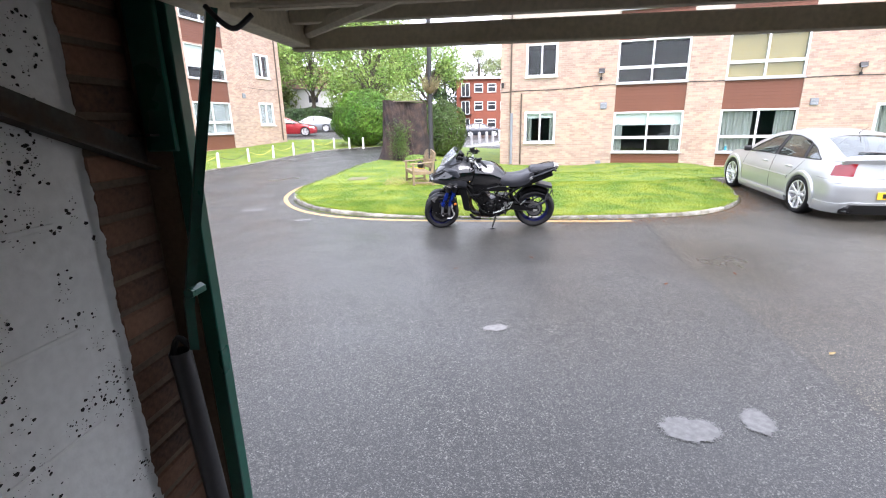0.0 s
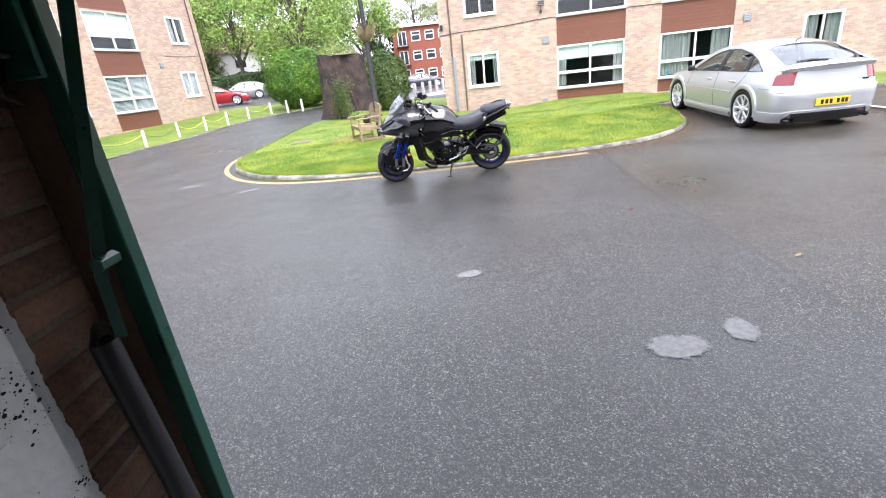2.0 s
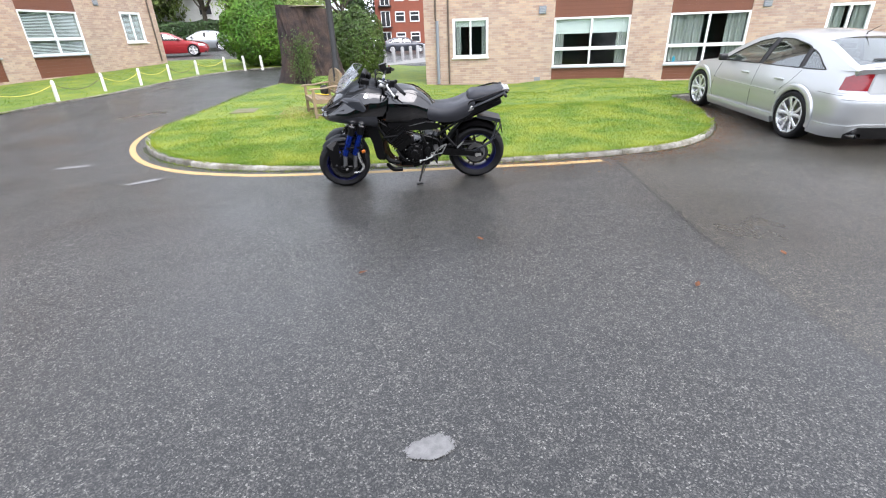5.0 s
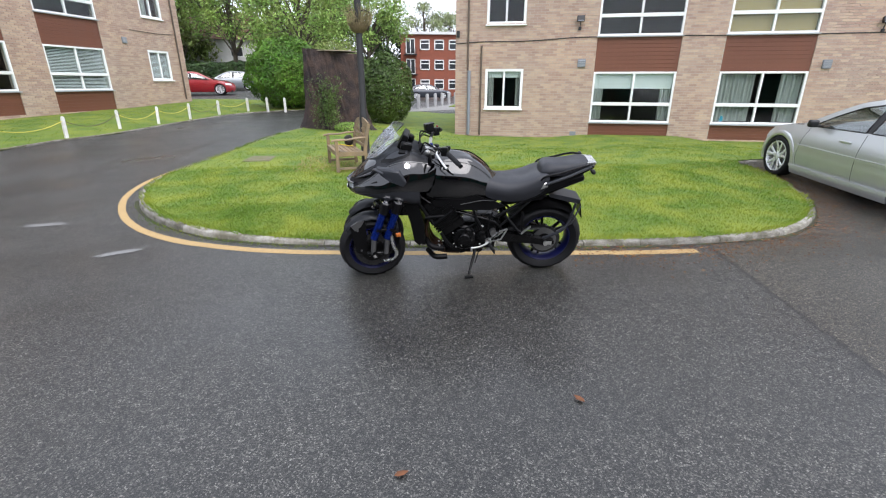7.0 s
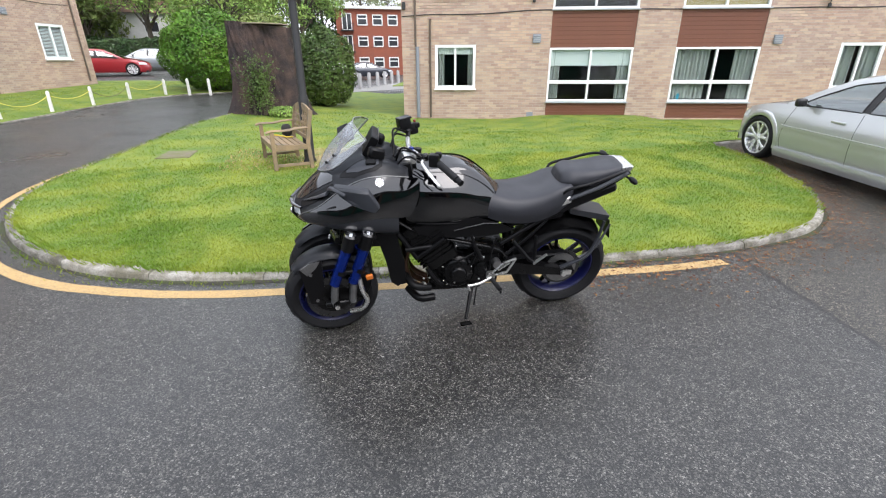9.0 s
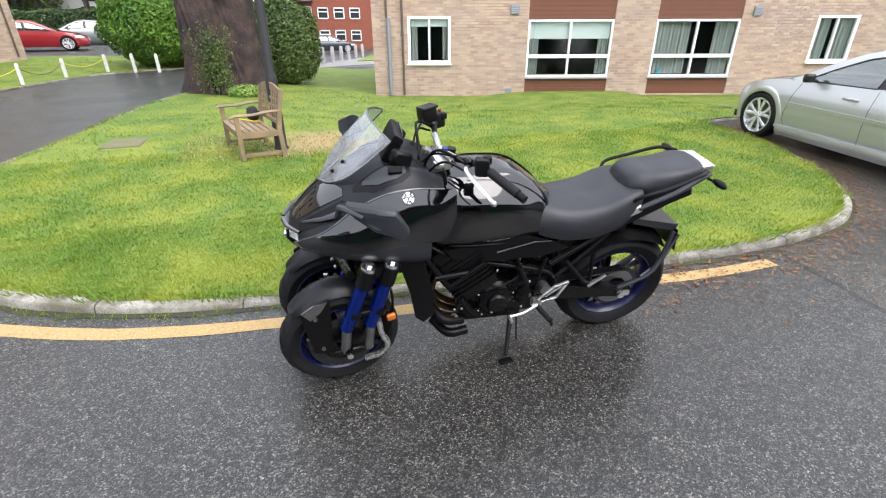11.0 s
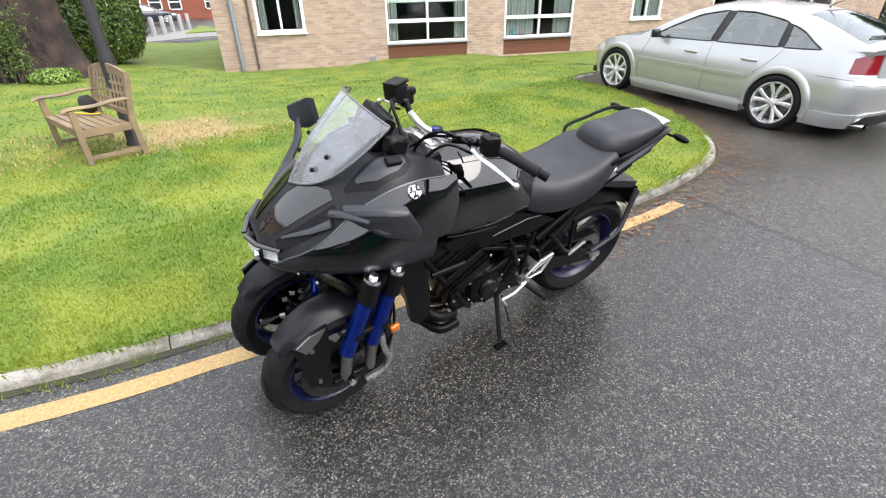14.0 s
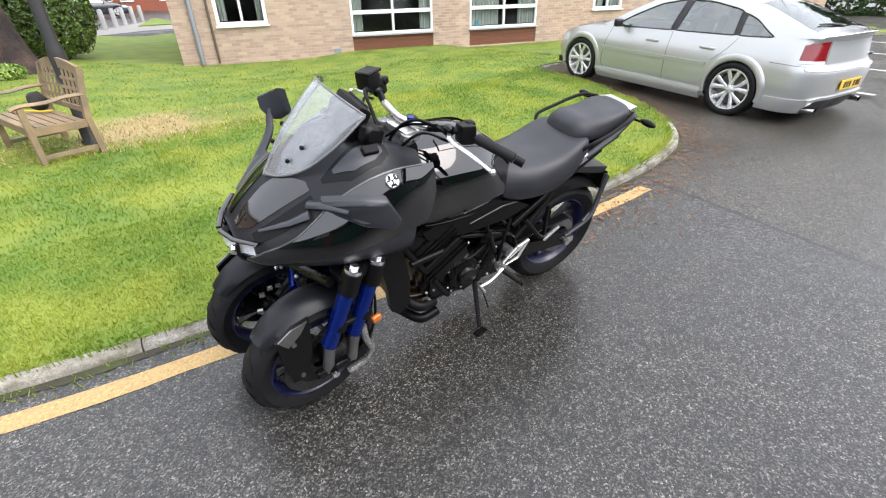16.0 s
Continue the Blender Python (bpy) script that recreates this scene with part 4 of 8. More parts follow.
# pits in the blockwork: flat near-black flecks that paint in the hollows' shade
rng = random.Random(21)
vs, fs = [], []
for _ in range(15000):
    y, z = rng.uniform(-1.0, -0.105), rng.uniform(0.4, 2.2)
    if noise.noise((y * 6, z * 6, 9)) + 0.5 * noise.noise((y * 17, z * 17, 4)) < 0.06:
        continue
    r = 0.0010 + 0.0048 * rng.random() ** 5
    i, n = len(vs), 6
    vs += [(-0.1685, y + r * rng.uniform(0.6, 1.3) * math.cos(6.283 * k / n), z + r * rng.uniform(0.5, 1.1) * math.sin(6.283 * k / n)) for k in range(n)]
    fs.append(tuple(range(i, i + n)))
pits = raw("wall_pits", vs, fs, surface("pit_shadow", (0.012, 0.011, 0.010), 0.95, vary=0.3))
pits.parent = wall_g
tagged(pits, "pits in the painted blocks, their shade drawn as flat dark flecks", kind="stuff")
bm = B()
for z in (0.34, 0.57, 0.80, 1.03, 1.26, 1.49, 1.72, 1.95):
    box(bm, (-0.1695, -1.35, z), (0.004, 2.3, 0.012), bevel=0.0015)
for k, z in enumerate((0.45, 0.68, 0.91, 1.14, 1.37, 1.60, 1.83)):
    for y in (-0.42, -0.87, -1.32, -1.77):
        box(bm, (-0.1695, y - 0.22 * (k % 2), z), (0.004, 0.012, 0.21), bevel=0.0015)
part("mortar_joints", bm, M_BLOCK, wall_g, "painted mortar joints between the blocks")

# ragged edge of the white paint where the blockwork meets the brick pier
bm = B()
loft(bm, [[(-0.1688, -0.118, z), (-0.1688, -0.094 + 0.012 * noise.noise((z * 9, 1, 2)) + 0.010 * noise.noise((z * 31, 5, 2)) + 0.005 * noise.noise((z * 90, 5, 8)), z)] for z in (0.3 + 0.007 * k for k in range(270))], closed=False, caps=False)
bmesh.ops.solidify(bm, geom=list(bm.faces), thickness=0.003)
part("paint_edge", bm, M_BLOCK, wall_g, "flaking edge of the white paint", 0)

M_PIERJOINT = surface("dark_pier_mortar", (0.10, 0.075, 0.05), 0.95, vary=0.4, scale=9, fine=70, bump=0.5)
pier = gar_box("garage_pier", (-0.29, -0.008, 1.1), (0.232, 0.180, 2.2), M_PIERJOINT, "dark brown brick pier beside the garage opening")
bm = B()
box(bm, (0, 0, 0), (0.03, 0.172, 0.063), bevel=0.006)
me = bpy.data.meshes.new("brick")
bm.to_mesh(me)
bm.free()
me.materials.append(M_PIER)
for k in range(28):
    ob = new("brick", me)
    ob.parent = pier
    ob.location = (-0.186 + rng.uniform(0, 0.004), -0.010, 0.06 + 0.0765 * k)

jamb = gar_box("garage_door_jamb", (-0.150, 0.1155, 1.02), (0.100, 0.065, 2.04), M_JAMB, "bare timber jamb with a green outer edge", "door frame")
bm = B()
box(bm, (-0.0775, 0.105, 1.02), (0.045, 0.04, 2.04), bevel=0.003)
part("green_edge", bm, M_GREEN, jamb, "green painted outer edge")
bm = B()
box(bm, (-0.112, 0.074, 1.85), (0.080, 0.016, 0.46), bevel=0.003)
part("green_plate", bm, M_GREEN, jamb, "green painted steel plate")

door = thing("garage_door", GAR @ pose(0, 0, 0), "cream up-and-over garage door swung open overhead", "garage door")
bm = B()
box(bm, (1.02, -0.25, 2.03), (2.1, 1.9, 0.008))
for k in range(11):
    box(bm, (1.02, -1.1 + 0.17 * k, 2.045), (2.08, 0.03, 0.02))
part("skin", bm, M_DOORSKIN, door)
for c, s in (((0.02, -0.24, 1.98), (0.07, 1.86, 0.08)), ((2.02, -0.24, 1.98), (0.07, 1.86, 0.08)), ((1.02, 0.68, 1.965), (2.07, 0.035, 0.07)), ((1.02, -1.17, 1.98), (2.07, 0.05, 0.08))):
    part("rail", box(B(), c, s, bevel=0.004), M_DOORRIB, door)
for y in (0.12, 0.33, 0.52):
    part("rib", box(B(), (1.02, y, 2.005), (1.93, 0.03, 0.04), bevel=0.003), M_DOORRIB, door)
part("rusty_lip", box(B(), (1.02, 0.699, 1.938), (2.07, 0.004, 0.016)), M_JAMB, door, "rust-brown lower lip")
part("brace", tube(B(), [(0.06, 0.64, 1.985), (1.0, -0.3, 1.985)], 0.022, 8), M_DOORRIB, door)
part("brace", tube(B(), [(1.98, 0.64, 1.985), (1.04, -0.3, 1.985)], 0.022, 8), M_DOORRIB, door)
part("latch_rod", tube(B(), [(0.1, 0.1, 1.945), (0.5, 0.16, 1.955), (1.02, 0.22, 1.955)], 0.007, 8), M_DOORRIB, door)

arm = thing("lift_arm", GAR, "green steel lift arm of the garage door", "door arm")
bm = B()
tube(bm, [(-0.052, -0.02, 1.13), (-0.045, -0.02, 1.25), (0.082, 0.05, 1.93)], 0.021, 4, flat=0.55)
bar = part("bar", bm, M_GREEN, arm)
part("pivot_bolt", rod(B(), (-0.018, -0.05, 1.29), (-0.018, 0.0, 1.29), 0.014, n=6), M_GREEN, bar)
part("hook", tube(B(), [(0.08, 0.03, 1.93), (0.115, 0.03, 1.895), (0.14, 0.04, 1.885), (0.17, 0.06, 1.915)], 0.006, 8, 4), M_BLACK, bar)
spring = thing("spring_tube", GAR, "black door spring tube fixed beside the jamb", "spring")
bm = B()
tube(bm, [(-0.024, -0.02, 0.1), (-0.094, -0.02, 1.12)], 0.027, 16, caps=False)
tube(bm, [(-0.024, -0.02, 0.1), (-0.094, -0.02, 1.115)], 0.022, 16, caps=False)
part("sleeve", bm, M_TUBE, spring)
part("eye", tube(B(), [(-0.12, -0.02, 1.10), (-0.095, -0.018, 1.155), (-0.06, -0.02, 1.13)], 0.008, 8, 4), M_BLACK, spring)
rail = thing("track_rail", GAR, "galvanised steel door track bracketed to the wall", "rail")
bm = B()
loft(bm, [[(-0.165, y, z), (-0.125, y, z), (-0.125, y, z + 0.006), (-0.159, y, z + 0.006), (-0.159, y, z + 0.066), (-0.165, y, z + 0.066)] for y, z in ((0.07, 1.575), (-1.0, 1.965))])
part("channel", bm, M_GALV, rail)
bm = B()
box(bm, (-0.14, 0.05, 1.66), (0.06, 0.03, 0.006))
part("bracket", bm, M_GALV, rail)


# ---- the three-wheeled motorcycle ----
M_GLOSS = surface("gloss_black_paint", (0.0015, 0.0015, 0.002), 0.05, vary=0.1, bump=0.0, spec=0.8, coat=0.4, rough_vary=0.03)
M_SATIN = surface("satin_dark_grey", (0.021, 0.023, 0.028), 0.36, spec=0.5, vary=0.12, scale=4, fine=300, bump=0.04, depth=0.0006, rough_vary=0.06)
M_MATT = surface("matt_black_plastic", (0.0035, 0.0035, 0.004), 0.42, spec=0.18, vary=0.15, scale=5, fine=400, bump=0.12, depth=0.0008)
M_RUBBER = surface("tyre_rubber", (0.010, 0.010, 0.011), 0.6, spec=0.22, vary=0.3, scale=12, fine=200, bump=0.15, depth=0.001)
M_BLUE = surface("blue_anodised", (0.004, 0.022, 0.20), 0.26, metal=0.7, vary=0.15, scale=9, fine=100, bump=0.03)
M_RIMBLUE = surface("blue_rim_paint", (0.003, 0.0045, 0.042), 0.3, vary=0.15, coat=0.1, bump=0.02)
M_ALLOY = surface("bare_alloy", (0.62, 0.62, 0.60), 0.3, metal=0.9, vary=0.12, scale=10, fine=120, bump=0.04)
M_STEEL = surface("dull_steel", (0.22, 0.22, 0.22), 0.38, metal=0.9, vary=0.2, scale=10, fine=150, bump=0.06)
M_ENGINE = surface("black_engine_casting", (0.003, 0.003, 0.0032), 0.27, spec=0.22, vary=0.25, scale=10, fine=220, bump=0.25, depth=0.0012)
M_SEAT = surface("black_seat_vinyl", (0.024, 0.025, 0.030), 0.48, spec=0.4, vary=0.15, scale=6, fine=420, bump=0.25, depth=0.0008)
M_AMBER = surface("amber_reflector", (0.50, 0.13, 0.010), 0.2, vary=0.1, bump=0.05, coat=0.6)
M_CHROME = surface("chrome", (0.75, 0.75, 0.76), 0.08, metal=1.0, vary=0.05, bump=0)
M_LAMP = surface("headlamp_lens", (0.55, 0.58, 0.60), 0.05, vary=0.25, scale=60, fine=120, bump=0.5, depth=0.002, coat=1.0)
M_RED = surface("red_lens", (0.22, 0.006, 0.010), 0.12, vary=0.2, scale=40, fine=120, bump=0.1, coat=0.8)
M_SCREEN = glass("smoked_screen", (0.80, 0.83, 0.86), 0.20, 0.10)
sn, sl = M_SCREEN.node_tree.nodes, M_SCREEN.node_tree.links
# pale diffuse share: the sky's reflection painted into the clear screen
sky_sheen = sn.new("ShaderNodeBsdfDiffuse")
sky_sheen.inputs["Color"].default_value = (0.60, 0.63, 0.66, 1)
haze = sn.new("ShaderNodeMixShader")
haze.inputs["Fac"].default_value = 0.20
clear_mix = next(q for q in sn if q.bl_idname == "ShaderNodeMixShader" and q != haze)
sl.new(clear_mix.outputs["Shader"], haze.inputs[1])
sl.new(sky_sheen.outputs["BSDF"], haze.inputs[2])
sl.new(haze.outputs["Shader"], sn["Material Output"].inputs["Surface"])
M_DISC = surface("oiled_disc_steel", (0.045, 0.045, 0.046), 0.3, metal=0.7, vary=0.25, scale=20, fine=200, bump=0.05)

BIKE = pose(1.50, 7.235, 0.0, 0, 0, 174.5) @ pose(0, 0, 0, -11, 0, 0) @ Matrix.Diagonal((1.0, 1.03, 1.055, 1))
ROUND = Matrix.Diagonal((1.02, 1.0, 1.02 / 1.055, 1))
bike = thing("motorcycle", BIKE, "black three-wheeled motorcycle with blue forks on its side stand", "motorcycle")


def skin(stations, nx, ny):
    """A smooth half body: stations of (x, [(y, z), ...]) from crown to belly; gives rows of points."""
    rows = []
    for x, prof in stations:
        rows.append(spline([(x, y, z) for y, z in prof], ny))
    cols = []
    for j in range(len(rows[0])):
        cols.append(spline([r[j] for r in rows], nx))
    return [[cols[j][i] for j in range(len(cols))] for i in range(len(cols[0]))]


def shell(name, grid, i0, i1, j0, j1, s, material, parent, thick=0.004, lift=0.0, label=""):
    """A panel cut out of a skin and made thick; s mirrors it. j0 and j1 may be lists of (i, j) that shape its edges."""
    def edge(j, i):
        return float(np.interp(i, [a for a, _ in j], [b for _, b in j])) if isinstance(j, list) else float(j)

    def point(i, j):
        a = min(int(j), len(grid[i]) - 2)
        return grid[i][a].lerp(grid[i][a + 1], j - a)

    n = max(2, int(round(max(edge(j1, i) - edge(j0, i) for i in range(i0, i1 + 1)))))
    bm = B()
    rows = []
    for i in range(i0, i1 + 1):
        a, b = edge(j0, i), edge(j1, i)
        rows.append([point(i, a + (b - a) * q / n) for q in range(n + 1)])
    loft(bm, [[Vector((p.x, s * p.y, p.z)) for p in r] for r in rows], closed=False, caps=False)
    bmesh.ops.recalc_face_normals(bm, faces=bm.faces)
    mid = sum((f.normal.y * s for f in bm.faces), 0.0) + sum((f.normal.z for f in bm.faces), 0.0) * (1 if rows[0][0].z > 0.8 else -0.3)
    if mid < 0:
        bmesh.ops.reverse_faces(bm, faces=bm.faces)
    if lift:
        bm.normal_update()
        for v in bm.verts:
            v.co += v.normal * lift
    bmesh.ops.solidify(bm, geom=list(bm.faces), thickness=thick)
    return part(name, bm, material, parent, label, 50)


def tyre(bm, r, w, rim, n=48):
    prof = [(rim, -w * 0.36), (rim + 0.012, -w * 0.42), ((r + rim) / 2, -w * 0.5), (r - 0.035, -w * 0.47), (r - 0.014, -w * 0.32), (r - 0.003, -w * 0.14), (r, 0), (r - 0.003, w * 0.14), (r - 0.014, w * 0.32), (r - 0.035, w * 0.47), ((r + rim) / 2, w * 0.5), (rim + 0.012, w * 0.42), (rim, w * 0.36)]
    return lathe(bm, prof, n)


def spoked_wheel(name, at, r, w, rim, parent, discs, steer=0.0, spokes=5):
    """Wheel whose axle lies along y: tyre, blue rim, forked spokes, hub, discs."""
    wheel = new(name)
    wheel.parent = parent
    wheel.matrix_basis = Matrix.Translation(at) @ ROUND @ pose(0, 0, 0, 0, 0, steer) @ pose(0, 0, 0, 90, 0, 0)
    part("tyre", tyre(B(), r, w, rim), M_RUBBER, wheel)
    bm = B()
    ww = w * 0.36
    lathe(bm, [(rim + 0.004, -ww), (rim - 0.006, -ww - 0.004), (rim - 0.012, -ww + 0.004), (rim - 0.030, -ww * 0.5), (rim - 0.034, 0), (rim - 0.030, ww * 0.5), (rim - 0.012, ww - 0.004), (rim - 0.006, ww + 0.004), (rim + 0.004, ww)], 48)
    part("rim", bm, M_RIMBLUE, wheel, "dark blue rim")
    bm = B()
    for k in range(spokes):
        for a in (-0.17, 0.17):
            t0, t1 = 2 * math.pi * k / spokes + a * 0.4, 2 * math.pi * k / spokes + a
            tube(bm, [(0.035 * math.cos(t0), 0.035 * math.sin(t0), 0.006), ((rim - 0.02) * math.cos(t1), (rim - 0.02) * math.sin(t1), 0)], (0.016, 0.010), 6, flat=1.4)
    lathe(bm, [(0.0, -0.05), (0.045, -0.05), (0.05, -0.02), (0.05, 0.02), (0.045, 0.05), (0.0, 0.05)], 20)
    part("spokes", bm, M_ENGINE, wheel)
    for z, rr in discs:
        bm = B()
        lathe(bm, [(rr * 0.68, z - 0.0025), (rr, z - 0.0025), (rr, z + 0.0025), (rr * 0.68, z + 0.0025), (rr * 0.68, z - 0.0025)], 36)
        disc = part("brake_disc", bm, M_DISC, wheel)
        part("disc_carrier", lathe(B(), [(0.03, z - 0.003), (rr * 0.69, z - 0.003), (rr * 0.69, z + 0.003), (0.03, z + 0.003)], 24), M_ENGINE, disc)
    bm = B()
    rng = random.Random(5)
    for k in range(22):
        t = 2 * math.pi * k / 22
        for sgn in (-1, 1):
            c = [(math.cos(t + q * 0.09 * sgn) * (r - 0.003 - 0.011 * (q / 2) ** 2 + 0.0012), math.sin(t + q * 0.09 * sgn) * (r - 0.003 - 0.011 * (q / 2) ** 2 + 0.0012), sgn * w * (0.05 + 0.14 * q)) for q in range(3)]
            tube(bm, c, 0.0026, 4)
    part("tread_groove", bm, M_MATT, wheel)
    return wheel


STEER = 8
rear_wheel = spoked_wheel("rear_wheel", (-0.01, 0, 0.3075), 0.318, 0.185, 0.218, bike, [(-0.075, 0.13)])

# front suspension, one assembly a side
for s in (1, -1):
    lift = 0.039 * s
    side = "left" if s > 0 else "right"
    hub = Vector((1.515 - 0.028 * s, 0.205 * s, 0.267 + lift))
    wheel = spoked_wheel("front_wheel", hub, 0.276, 0.122, 0.192, bike, [(-0.06 * s, 0.15)], STEER)
    turn = pose(*hub, 0, 0, STEER)

    def at(x, y, z):
        return turn @ Vector((x, s * y, z))

    for k, (dx, tx) in enumerate(((-0.005, -0.125), (-0.112, -0.222))):
        fork = part("fork_leg", tube(B(), [at(dx - 0.015, 0.112, 0.13), at(tx, 0.112, 0.38)], 0.0305, 20), M_BLUE, bike, "blue anodised fork tube")
        part("fork_slider", tube(B(), [at(dx, 0.112, -0.005), at(dx - 0.02, 0.112, 0.145)], 0.0225, 16), M_STEEL, fork, "grey alloy slider")
        bm = B()
        tube(bm, [at(tx + 0.012, 0.112, 0.345), at(tx - 0.014, 0.112, 0.425)], 0.037, 20)
        part("fork_clamp", bm, M_MATT, fork)
        bm = B()
        tube(bm, [at(tx - 0.014, 0.112, 0.425), at(tx - 0.018, 0.112, 0.440)], 0.034, 20)
        tube(bm, [at(tx - 0.018, 0.112, 0.438), at(tx - 0.022, 0.112, 0.450)], 0.017, 6)
        part("fork_cap", bm, M_CHROME, fork, "chrome cap")
        bm = B()
        tube(bm, [at(dx - 0.055, 0.112, 0.20), at(dx - 0.064, 0.112, 0.222)], 0.035, 16)
        part("fork_collar", bm, M_MATT, fork)
    part("fork_bridge", box(B(), at(-0.10, 0.112, 0.205), (0.14, 0.035, 0.022), rot=(0, 0, STEER), bevel=0.005), M_MATT, bike)
    bm = B()
    rod(bm, at(-0.02, 0.06, 0), at(-0.02, 0.135, 0), 0.021, n=16)
    rod(bm, at(-0.02, 0.135, 0), at(-0.02, 0.145, 0), 0.012, n=6)
    box(bm, at(-0.03, 0.112, -0.005), (0.15, 0.035, 0.035), rot=(0, 0, STEER), bevel=0.008)
    part("axle_clamp", bm, M_ENGINE, bike)
    part("axle_bolt", rod(B(), at(-0.02, 0.115, -0.012), at(-0.02, 0.15, -0.012), 0.014, n=12), M_ALLOY, bike)
    # mudguard
    bm = B()
    loops = []
    for q in range(17):
        t = radians(44 + 98 * q / 16)
        rr = 0.298 + 0.012 * math.sin(math.pi * q / 16)
        hw = 0.074 - 0.030 * abs(q / 16 - 0.42) ** 2 * 4 * (1 if q < 7 else 0.6)
        row = []
        for v in range(9):
            y = hw * (v / 4 - 1)
            drop = 0.035 * (abs(v / 4 - 1)) ** 3
            row.append(turn @ Vector(((rr - drop) * math.cos(t), y, (rr - drop) * math.sin(t))))
        loops.append(row)
    loft(bm, loops, closed=False)
    bmesh.ops.solidify(bm, geom=list(bm.faces), thickness=0.005)
    guard = part("mudguard", bm, M_SATIN, bike, "satin grey front mudguard", 60)
    bm = B()
    out = [(0.165, 0.235), (0.10, 0.275), (0.035, 0.285), (0.04, 0.10), (0.075, -0.015), (0.13, 0.0), (0.15, 0.12)]
    pts = [[at(x, yy, z) for x, z in out] for yy in (0.078, 0.092)]
    loft(bm, pts)
    part("guard_bracket", bm, M_MATT, guard)
    bm = B()
    facet = [(0.158, 0.240), (0.105, 0.272), (0.045, 0.280), (0.075, 0.235), (0.125, 0.195)]
    loft(bm, [[at(x, yy, z) for x, z in facet] for yy in (0.090, 0.096)])
    part("guard_facet", bm, M_STEEL, guard, "pale grey facet")
    part("guard_bolt", rod(B(), at(0.105, 0.09, 0.20), at(0.105, 0.1, 0.20), 0.010, n=8), M_STEEL, guard)
    part("guard_bolt", rod(B(), at(0.09, 0.09, 0.02), at(0.09, 0.1, 0.02), 0.009, n=8), M_STEEL, guard)
    # caliper, its silver carrier and the hoses
    bm = B()
    tube(bm, [at(-0.165, 0.12, 0.15), at(-0.175, 0.125, 0.07), at(-0.20, 0.125, -0.005), at(-0.165, 0.12, -0.06), at(-0.09, 0.115, -0.075)], 0.014, 8, 4, flat=1.2)
    part("caliper_carrier", bm, M_ALLOY, bike, "silver caliper carrier")
    bm = B()
    box(bm, at(-0.155, 0.06, 0.03), (0.05, 0.05, 0.13), rot=(0, 18, STEER), bevel=0.012, seg=2)
    for z in (-0.01, 0.05):
        rod(bm, at(-0.15, 0.08, z), at(-0.15, 0.095, z), 0.017, n=14)
    part("brake_caliper", bm, M_ENGINE, bike)
    bm = B()
    tube(bm, [at(-0.2, 0.07, 0.42), at(-0.235, 0.1, 0.25), at(-0.225, 0.1, 0.08), at(-0.17, 0.085, -0.01)], 0.0055, 8, 5)
    tube(bm, [at(-0.19, 0.06, 0.42), at(-0.245, 0.07, 0.22), at(-0.215, 0.06, 0.06)], 0.005, 8, 5)
    part("brake_hose", bm, M_MATT, bike)
    ind = part("side_reflector", box(B(), at(-0.222, 0.13, 0.16), (0.042, 0.02, 0.034), rot=(0, 8, STEER), bevel=0.009, seg=3), M_AMBER, bike, "amber reflector")
    part("reflector_bracket", box(B(), at(-0.18, 0.112, 0.175), (0.07, 0.012, 0.03), rot=(0, 0, STEER), bevel=0.003), M_MATT, bike)
    # upper leaning arms
    for x, z, m in ((1.47, 0.60, M_ENGINE), (1.36, 0.56, M_BLUE), (1.47, 0.44, M_BLUE)):
        part("leaning_arm", tube(B(), [(x, 0.02 * s, z), (x - 0.03, 0.13 * s, z + 0.02 + lift * 0.5), (x - 0.06, 0.27 * s, z + 0.05 + lift)], 0.019, 10), m, bike)
    # tie rods, knuckles and their bright fixings behind the wheel
    knuckle = part("knuckle", tube(B(), [(1.50, 0.06 * s, 0.36 + lift * 0.5), (1.53, 0.13 * s, 0.33 + lift), (1.50, 0.165 * s, 0.27 + lift)], 0.020, 10), M_BLUE, bike, "blue painted knuckle")
    for a, b, r in (((1.55, 0.02, 0.40), (1.56, 0.15, 0.37), 0.010), ((1.45, 0.02, 0.33), (1.42, 0.16, 0.31), 0.010), ((1.58, 0.04, 0.34), (1.57, 0.15, 0.24), 0.012)):
        part("tie_rod", tube(B(), [(a[0], a[1] * s, a[2] + lift * 0.5), (b[0], b[1] * s, b[2] + lift)], r, 8), M_BLUE if r > 0.011 else M_ENGINE, knuckle)
    for x, y, z in ((1.57, 0.15, 0.38), (1.585, 0.12, 0.30), (1.56, 0.155, 0.25), (1.50, 0.13, 0.42), (1.60, 0.08, 0.36), (1.54, 0.10, 0.45)):
        part("link_bolt", rod(B(), (x, y * s, z + lift), (x + 0.022, y * s + 0.004 * s, z + lift), 0.011, n=8), M_ALLOY, knuckle)
    part("fork_yoke", box(B(), at(-0.185, 0.07, 0.40), (0.19, 0.10, 0.05), rot=(0, 8, STEER), bevel=0.014, seg=2), M_MATT, bike)
    for k in range(7):
        part("arm_bolt", ball(B(), (1.42 + 0.03 * (k % 4), (0.10 + 0.02 * (k % 3)) * s, 0.40 + 0.035 * k), (0.009, 0.009, 0.009), 8, 6), M_ALLOY, bike)

# centre carrier between the front wheels
bm = B()
box(bm, (1.36, 0, 0.55), (0.16, 0.15, 0.22), rot=(0, -14, 0), bevel=0.03, seg=2)
box(bm, (1.25, 0, 0.62), (0.2, 0.18, 0.2), bevel=0.03, seg=2)
part("steering_head", bm, M_ENGINE, bike)

